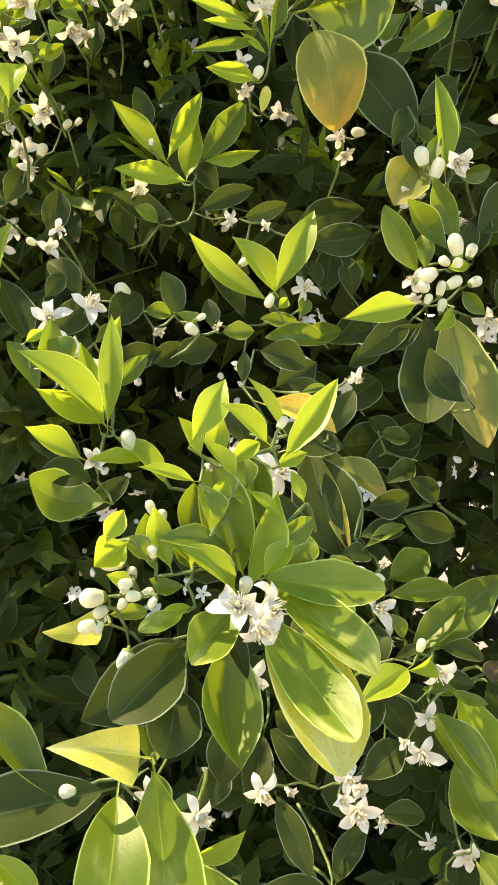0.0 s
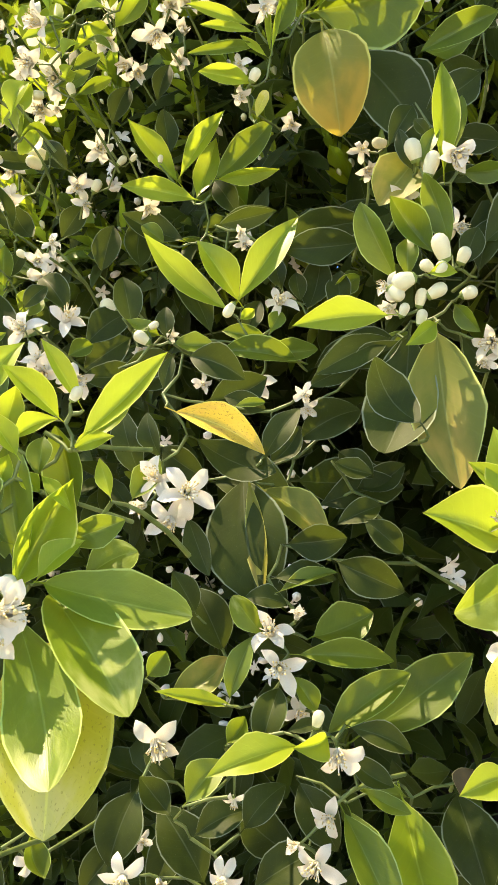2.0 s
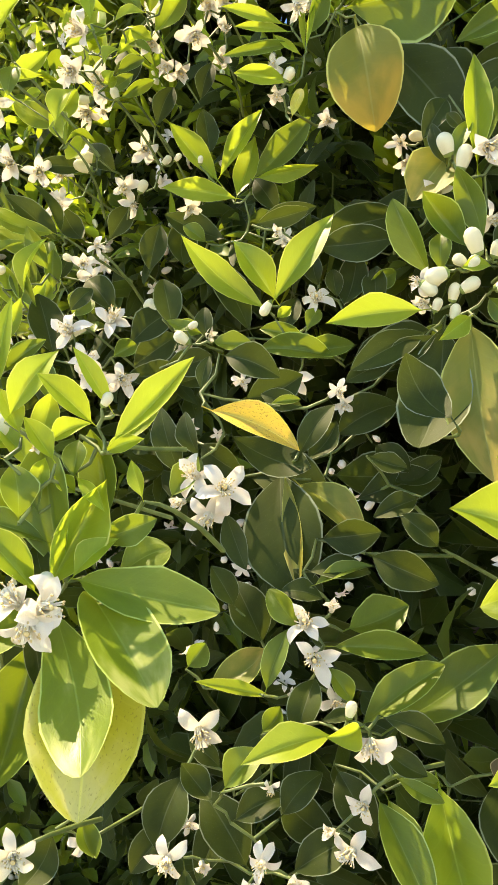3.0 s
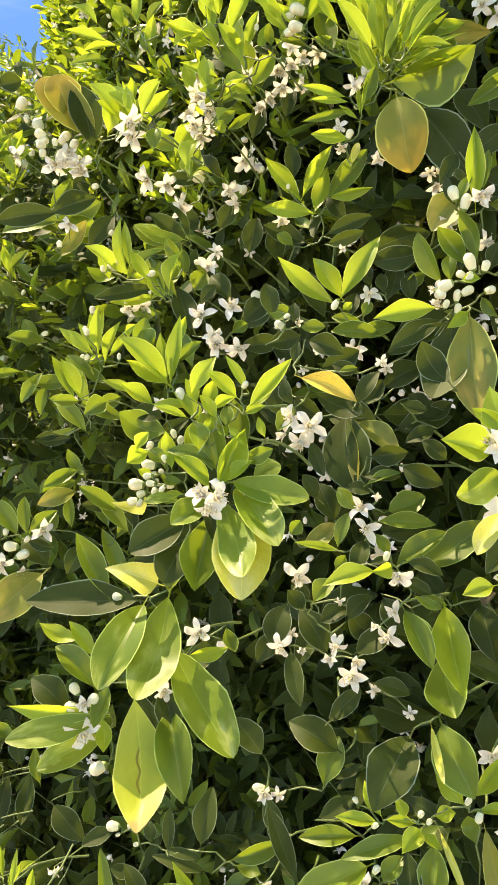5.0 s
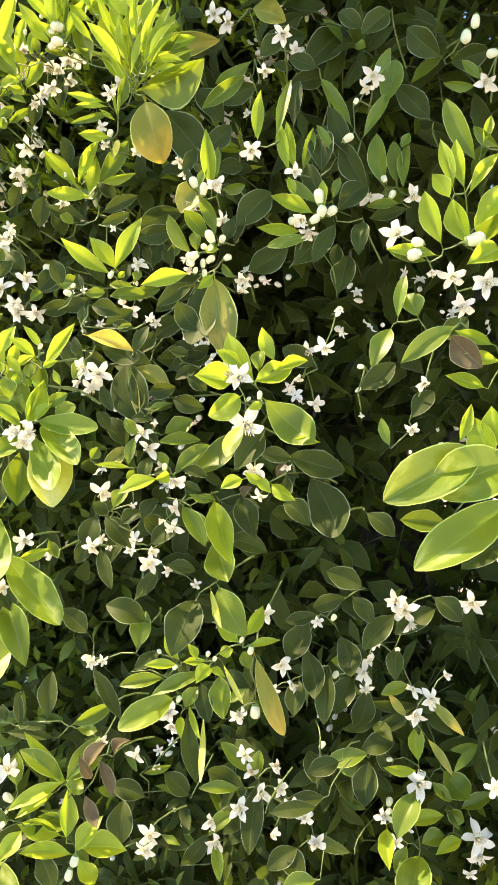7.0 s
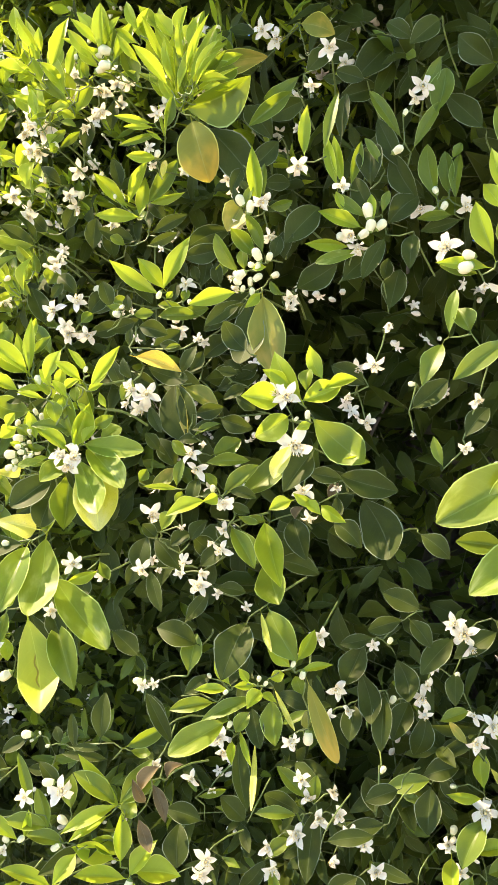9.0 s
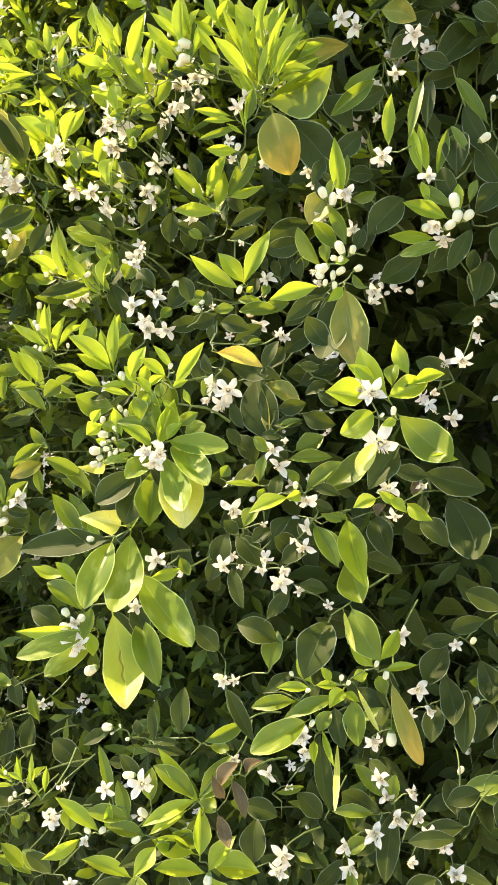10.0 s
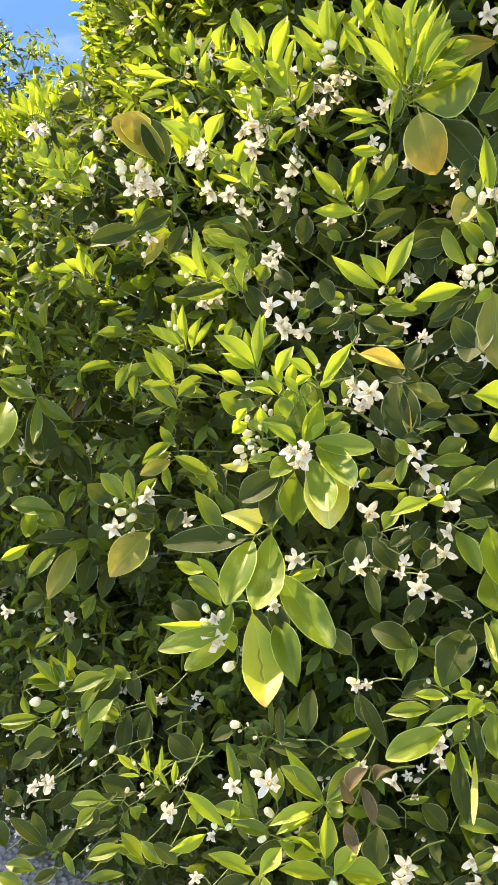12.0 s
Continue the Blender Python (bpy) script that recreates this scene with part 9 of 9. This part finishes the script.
# ---- the mass of the crown ----
def joined(name, parts, materials, parent, label, smooth=True):
    """One mesh of many pieces. parts: (verts, faces, uvs, matrices 4x4 as an array, material index)."""
    vv, ff, uu, mm, at = [], [], [], [], 0
    for vs, fs, uvs, mats, mi in parts:
        k, n = len(mats), len(vs)
        if not k:
            continue
        h = np.concatenate([vs, np.ones((n, 1))], 1)
        vv.append(np.einsum("kij,nj->kni", mats, h)[:, :, :3].reshape(-1, 3))
        ff.append((fs[None] + (np.arange(k) * n)[:, None, None] + at).reshape(-1, 4))
        uu.append(np.tile(uvs[fs.reshape(-1)], (k, 1)))
        mm.append(np.full(k * len(fs), mi))
        at += k * n
    v, f, u, m = (np.concatenate(a) for a in (vv, ff, uu, mm))
    me = bpy.data.meshes.new(name)
    me.vertices.add(len(v))
    me.vertices.foreach_set("co", v.astype(np.float32).reshape(-1))
    me.loops.add(len(f) * 4)
    me.loops.foreach_set("vertex_index", f.astype(np.int32).reshape(-1))
    me.polygons.add(len(f))
    me.polygons.foreach_set("loop_start", np.arange(0, len(f) * 4, 4, dtype=np.int32))
    me.polygons.foreach_set("material_index", m.astype(np.int32))
    me.polygons.foreach_set("use_smooth", np.full(len(f), smooth))
    me.uv_layers.new(name="UVMap").data.foreach_set("uv", u.astype(np.float32).reshape(-1))
    me.update()
    for x in materials:
        me.materials.append(x)
    ob = new(name, me)
    under(ob, parent)
    return tagged(ob, label, kind="stuff")


RND = np.random.RandomState(11)
POWER = np.array((2.4, 2.6, 5.0))
# lobes of the crown: centre, half sizes
# last lobe: unseen bulge overhead, added to keep sun off the inner leaves
LOBES = [((0.60, 2.1, 1.50), (1.75, 1.14, 1.60)), ((-1.45, 2.05, 1.05), (1.62, 1.12, 1.14)), ((-2.0, 1.82, 0.36), (1.0, 0.88, 0.50)), ((-0.28, 1.95, 1.77), (0.80, 0.92, 0.75)), ((-0.45, 1.86, 0.36), (1.35, 0.96, 0.46)), ((-1.35, 2.15, 2.25), (0.42, 0.42, 0.50)), ((-1.45, 1.68, 0.36), (0.80, 0.74, 0.46)), ((0.05, 1.36, 2.56), (0.62, 0.58, 0.38))]


# hollows in the crown's near side
HOLLOWS = [((0.52, 1.06, 1.33), (0.44, 0.50, 0.36)), ((-0.12, 0.86, 1.09), (0.36, 0.30, 0.17)), ((0.02, 1.14, 1.42), (0.24, 0.32, 0.25))]


def inside(p, lobe, grow=1.0):
    c, h = lobe
    return (np.abs((p - np.array(c)) / (np.array(h) * grow)) ** POWER).sum(-1) < 1


def shell_points(n, lobe, front):
    """Chance places in a lobe's outer shell, with the way out of the crown and the share of the way to the skin."""
    c, h = np.array(lobe[0]), np.array(lobe[1])
    if front:
        d = RND.uniform(-1, 1, (n * 2, 3)) * np.array((1, 0, 1))
        room = 1 - (np.abs(d) ** POWER).sum(1)
        d = d[room > 0]
        d[:, 1] = -room[room > 0] ** (1 / POWER[1])
        lo = np.ones(len(d))
    else:
        d = RND.normal(size=(n * 2, 3))
        d = d / np.linalg.norm(d, axis=1)[:, None]
        lo, hi = np.zeros(len(d)), np.full(len(d), 2.0)
        for _ in range(24):
            s = (lo + hi) / 2
            within = (np.abs(d * s[:, None]) ** POWER).sum(1) < 1
            lo, hi = np.where(within, s, lo), np.where(within, hi, s)
    depth = 1 - RND.rand(len(d)) ** 1.5 * 0.45
    p = c + d * (lo * depth)[:, None] * h
    if front:
        p[:, (0, 2)] = c[[0, 2]] + d[:, (0, 2)] * h[[0, 2]]
    out = np.sign(d) * np.abs(d * lo[:, None]) ** (POWER - 1) / h
    out /= np.linalg.norm(out, axis=1)[:, None]
    ok = p[:, 2] > 0.05
    return p[ok][:n], out[ok][:n], depth[ok][:n]


def placed(base, axis, normal, width, length):
    y = axis / np.linalg.norm(axis, axis=1)[:, None]
    z = normal - y * (normal * y).sum(1)[:, None]
    z /= np.linalg.norm(z, axis=1)[:, None]
    x = np.cross(y, z)
    m = np.zeros((len(base), 4, 4))
    m[:, :3, 0], m[:, :3, 1], m[:, :3, 2] = x * width[:, None], y * length[:, None], z * width[:, None]
    m[:, :3, 3], m[:, 3, 3] = base, 1
    return m


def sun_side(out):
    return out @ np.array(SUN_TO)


def crown_of(parent, lobes, shoots, per, back, label, scale=1.0, lit=0.05, rows=5, hollows=()):
    store = {(k, fine): [] for k in ("young", "green", "mature") for fine in (True, False)}
    stems = []
    for li, lobe in enumerate(lobes):
        for front, count in ((True, shoots), (False, back)):
            p, out, depth = shell_points(int(count * min(1.0, lobe[1][0] * lobe[1][2] / 1.75)), lobe, front)
            keep = np.ones(len(p), bool)
            for lj, other in enumerate(lobes):
                if lj != li:
                    keep &= ~inside(p, other, 0.55)
            for hollow in hollows:
                keep &= ~inside(p, hollow)
            p, out, depth = p[keep], out[keep], depth[keep]
            n = len(p)
            lean = out * 0.8 + RND.normal(size=(n, 3)) * 0.45 + np.array((0, 0, 0.35))
            lean /= np.linalg.norm(lean, axis=1)[:, None]
            # young lime leaves go on the sun-facing skin, its sunlit tone put into colour
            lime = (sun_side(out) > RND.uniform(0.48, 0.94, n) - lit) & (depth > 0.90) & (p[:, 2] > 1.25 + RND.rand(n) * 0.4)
            for k in range(per if front else per - 3):
                a = k * 2.4 + RND.rand(n) * 0.8
                ref = np.cross(lean, RND.normal(size=(n, 3)) * 0.05 + np.array((0.3, 0.2, 1.0)))
                ref /= np.linalg.norm(ref, axis=1)[:, None]
                ref2 = np.cross(lean, ref)
                side = ref * np.cos(a)[:, None] + ref2 * np.sin(a)[:, None]
                rise = (0.25 + 0.9 * k / per) * RND.uniform(0.5, 1.3, n)
                droop = np.where(lime, 0.0, 0.25 + 0.25 * RND.rand(n))
                axis = side + lean * rise[:, None] - np.array((0, 0, 1.0)) * droop[:, None]
                ln = RND.uniform(0.036, 0.082, n) * (1.1 - 0.35 * k / per) * scale
                wd = ln * RND.uniform(0.28, 0.44, n)
                base = p + lean * (k / per * 0.075 * scale)
                normal = lean * 0.9 + np.array((0, 0, 0.5)) - side * 0.3 + RND.normal(size=(n, 3)) * 0.25
                m = placed(base, axis, normal, wd, ln)
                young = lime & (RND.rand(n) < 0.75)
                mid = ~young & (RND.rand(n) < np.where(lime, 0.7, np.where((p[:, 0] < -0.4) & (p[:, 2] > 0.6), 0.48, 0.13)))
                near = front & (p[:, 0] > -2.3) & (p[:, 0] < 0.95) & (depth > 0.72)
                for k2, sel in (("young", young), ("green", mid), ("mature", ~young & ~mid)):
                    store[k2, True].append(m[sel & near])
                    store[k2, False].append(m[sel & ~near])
            stems.append(placed(p - lean * 0.09, lean, RND.normal(size=(n, 3)), np.full(n, 0.0024), np.full(n, 0.13)))
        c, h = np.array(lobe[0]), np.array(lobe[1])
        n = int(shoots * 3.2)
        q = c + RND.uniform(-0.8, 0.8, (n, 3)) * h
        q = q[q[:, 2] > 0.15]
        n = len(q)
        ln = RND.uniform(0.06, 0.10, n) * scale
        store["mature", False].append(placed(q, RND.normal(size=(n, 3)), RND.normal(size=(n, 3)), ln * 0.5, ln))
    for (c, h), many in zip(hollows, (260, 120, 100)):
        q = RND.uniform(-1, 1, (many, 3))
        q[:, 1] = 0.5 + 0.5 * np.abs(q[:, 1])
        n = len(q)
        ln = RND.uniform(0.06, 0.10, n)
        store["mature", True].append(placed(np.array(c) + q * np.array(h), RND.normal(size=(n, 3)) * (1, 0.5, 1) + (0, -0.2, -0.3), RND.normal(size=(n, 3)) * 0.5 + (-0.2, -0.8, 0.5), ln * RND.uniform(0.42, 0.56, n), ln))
    parts, kinds = [], ("young", "green", "mature")
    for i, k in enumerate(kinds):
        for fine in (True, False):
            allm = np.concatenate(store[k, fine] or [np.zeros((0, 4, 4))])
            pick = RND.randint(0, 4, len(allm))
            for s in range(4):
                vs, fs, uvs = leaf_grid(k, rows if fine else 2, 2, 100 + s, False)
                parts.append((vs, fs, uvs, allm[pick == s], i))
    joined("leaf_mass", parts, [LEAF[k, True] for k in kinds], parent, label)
    bar = [(math.cos(a) * 0.5, y, math.sin(a) * 0.5) for y in (0, 1) for a in (0, 2.1, 4.2)]
    bar = np.array(bar)
    bf = np.array([(0, 1, 4, 3), (1, 2, 5, 4), (2, 0, 3, 5)])
    joined("twig_mass", [(bar, bf, np.zeros((6, 2)), np.concatenate(stems), 0)], [GREENWOOD], parent, "thin green twigs inside the crown")
    return parts


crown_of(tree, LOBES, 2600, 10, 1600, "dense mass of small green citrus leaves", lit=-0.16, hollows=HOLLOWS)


def small_blossoms(parent, lobes, count, label):
    """Far blossoms and buds between the leaves."""
    fl, bd = [], []
    for lobe in lobes:
        p, out, depth = shell_points(count, lobe, True)
        ok = depth > 0.86
        p, out = p[ok], out[ok]
        for k in range(4):
            n = len(p)
            q = p + out * 0.05 + RND.normal(size=(n, 3)) * 0.016
            d = out + RND.normal(size=(n, 3)) * 0.5
            r = RND.uniform(0.010, 0.016, n)
            m = placed(q, RND.normal(size=(n, 3)), d, r, r)
            is_flower = RND.rand(n) < 0.4
            for j in range(5):
                rot = np.array(pose(0, 0, 0, 0, 0, 72 * j) @ pose(0, 0.08, 0, 10, 0, 0))
                fl.append(m[is_flower] @ rot)
            b = placed(q[~is_flower], d[~is_flower], RND.normal(size=((~is_flower).sum(), 3)), r[~is_flower] * 0.7, r[~is_flower] * 1.1)
            bd.append(b)
    vs, fs, uvs = petal_grid(2, 5, 2)
    sides, prof = 6, [(0.10, -0.5), (0.42, -0.2), (0.5, 0.15), (0.3, 0.42), (0.06, 0.5)]
    bv = np.array([(r * math.cos(2 * math.pi * k / sides), h, r * math.sin(2 * math.pi * k / sides)) for r, h in prof for k in range(sides)])
    bf = np.array([(i * sides + k, i * sides + (k + 1) % sides, (i + 1) * sides + (k + 1) % sides, (i + 1) * sides + k) for i in range(len(prof) - 1) for k in range(sides)])
    joined("blossom_mass", [(vs, fs, uvs, np.concatenate(fl), 0), (bv, bf, np.zeros((len(bv), 2)), np.concatenate(bd), 0)], [PETAL], parent, label)


small_blossoms(tree, LOBES, 190, "many small white blossoms and buds among the leaves")



def lime_sprays(parent, lobes, count, label):
    """Upright narrow new shoots with buds that catch the sun on the upper side of the crown."""
    leaves, buds = [], []
    for lobe in lobes:
        p, out, depth = shell_points(count if lobe[0][0] > -1 else count * 2, lobe, True)
        ok = (depth > 0.88) & (p[:, 2] > 1.5 + 0.25 * RND.rand(len(p)) - 0.25 * (p[:, 0] < -0.6)) & (p[:, 0] < 0.15)
        p, out = p[ok], out[ok]
        n = len(p)
        lean = out * 0.6 + np.array((-0.25, -0.1, 0.75)) + RND.normal(size=(n, 3)) * 0.3
        lean /= np.linalg.norm(lean, axis=1)[:, None]
        tall = RND.uniform(0.06, 0.11, n)
        for k in range(9):
            side = np.cross(lean, RND.normal(size=(n, 3)))
            side /= np.linalg.norm(side, axis=1)[:, None]
            ln = RND.uniform(0.032, 0.058, n)
            base = p + lean * (tall * (0.15 + k / 9))[:, None]
            leaves.append(placed(base, side * RND.uniform(0.35, 0.9, n)[:, None] + lean, lean * 0.4 - side + np.array(SUN_TO) * 0.6, ln * RND.uniform(0.24, 0.36, n), ln))
        for k in range(4):
            q = p + lean * (tall * RND.uniform(0.4, 1.15, n))[:, None] + RND.normal(size=(n, 3)) * 0.008
            r = RND.uniform(0.006, 0.011, n)
            buds.append(placed(q, lean + RND.normal(size=(n, 3)) * 0.4, RND.normal(size=(n, 3)), r * 0.75, r * 1.15)[RND.rand(n) < 0.7])
    m = np.concatenate(leaves)
    pick = RND.randint(0, 6, len(m))
    parts = [(*leaf_grid("young" if k < 4 else "green", 5, 2, 140 + k, False), m[pick == k], 0 if k < 4 else 1) for k in range(6)]
    joined("leaf_mass", parts, [LEAF["young", True], LEAF["green", True]], parent, label)
    sides, prof = 6, [(0.10, -0.5), (0.42, -0.2), (0.5, 0.15), (0.3, 0.42), (0.06, 0.5)]
    bv = np.array([(r * math.cos(2 * math.pi * k / sides), h, r * math.sin(2 * math.pi * k / sides)) for r, h in prof for k in range(sides)])
    bf = np.array([(i * sides + k, i * sides + (k + 1) % sides, (i + 1) * sides + (k + 1) % sides, (i + 1) * sides + k) for i in range(len(prof) - 1) for k in range(sides)])
    joined("bud_mass", [(bv, bf, np.zeros((len(bv), 2)), np.concatenate(buds), 0)], [BUDSKIN], parent, "small cream-white buds on the young shoots")


lime_sprays(tree, [LOBES[0], LOBES[1], LOBES[3], LOBES[5]], 900, "upright narrow lime-green young leaves in sunlight")

# a second tree farther along the row
tree_b = tagged(new("citrus_tree"), "farther citrus tree in sunlight with yellow-green top", "tree")
tree_b.location = (-4.95, 3.6, 0.0)
bm = bmesh.new()
tube(bm, [(-4.95, 3.6, -0.05), (-4.93, 3.6, 0.4), (-4.95, 3.58, 0.9)], [0.12, 0.085, 0.08], 12)
under(new("trunk", mesh_of("trunk", bm, BARK)), tree_b)
FAR = [((-4.95, 3.6, 1.60), (1.05, 1.1, 1.80))]
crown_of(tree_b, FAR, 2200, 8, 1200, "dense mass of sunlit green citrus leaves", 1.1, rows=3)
small_blossoms(tree_b, FAR, 80, "small white buds among the leaves")
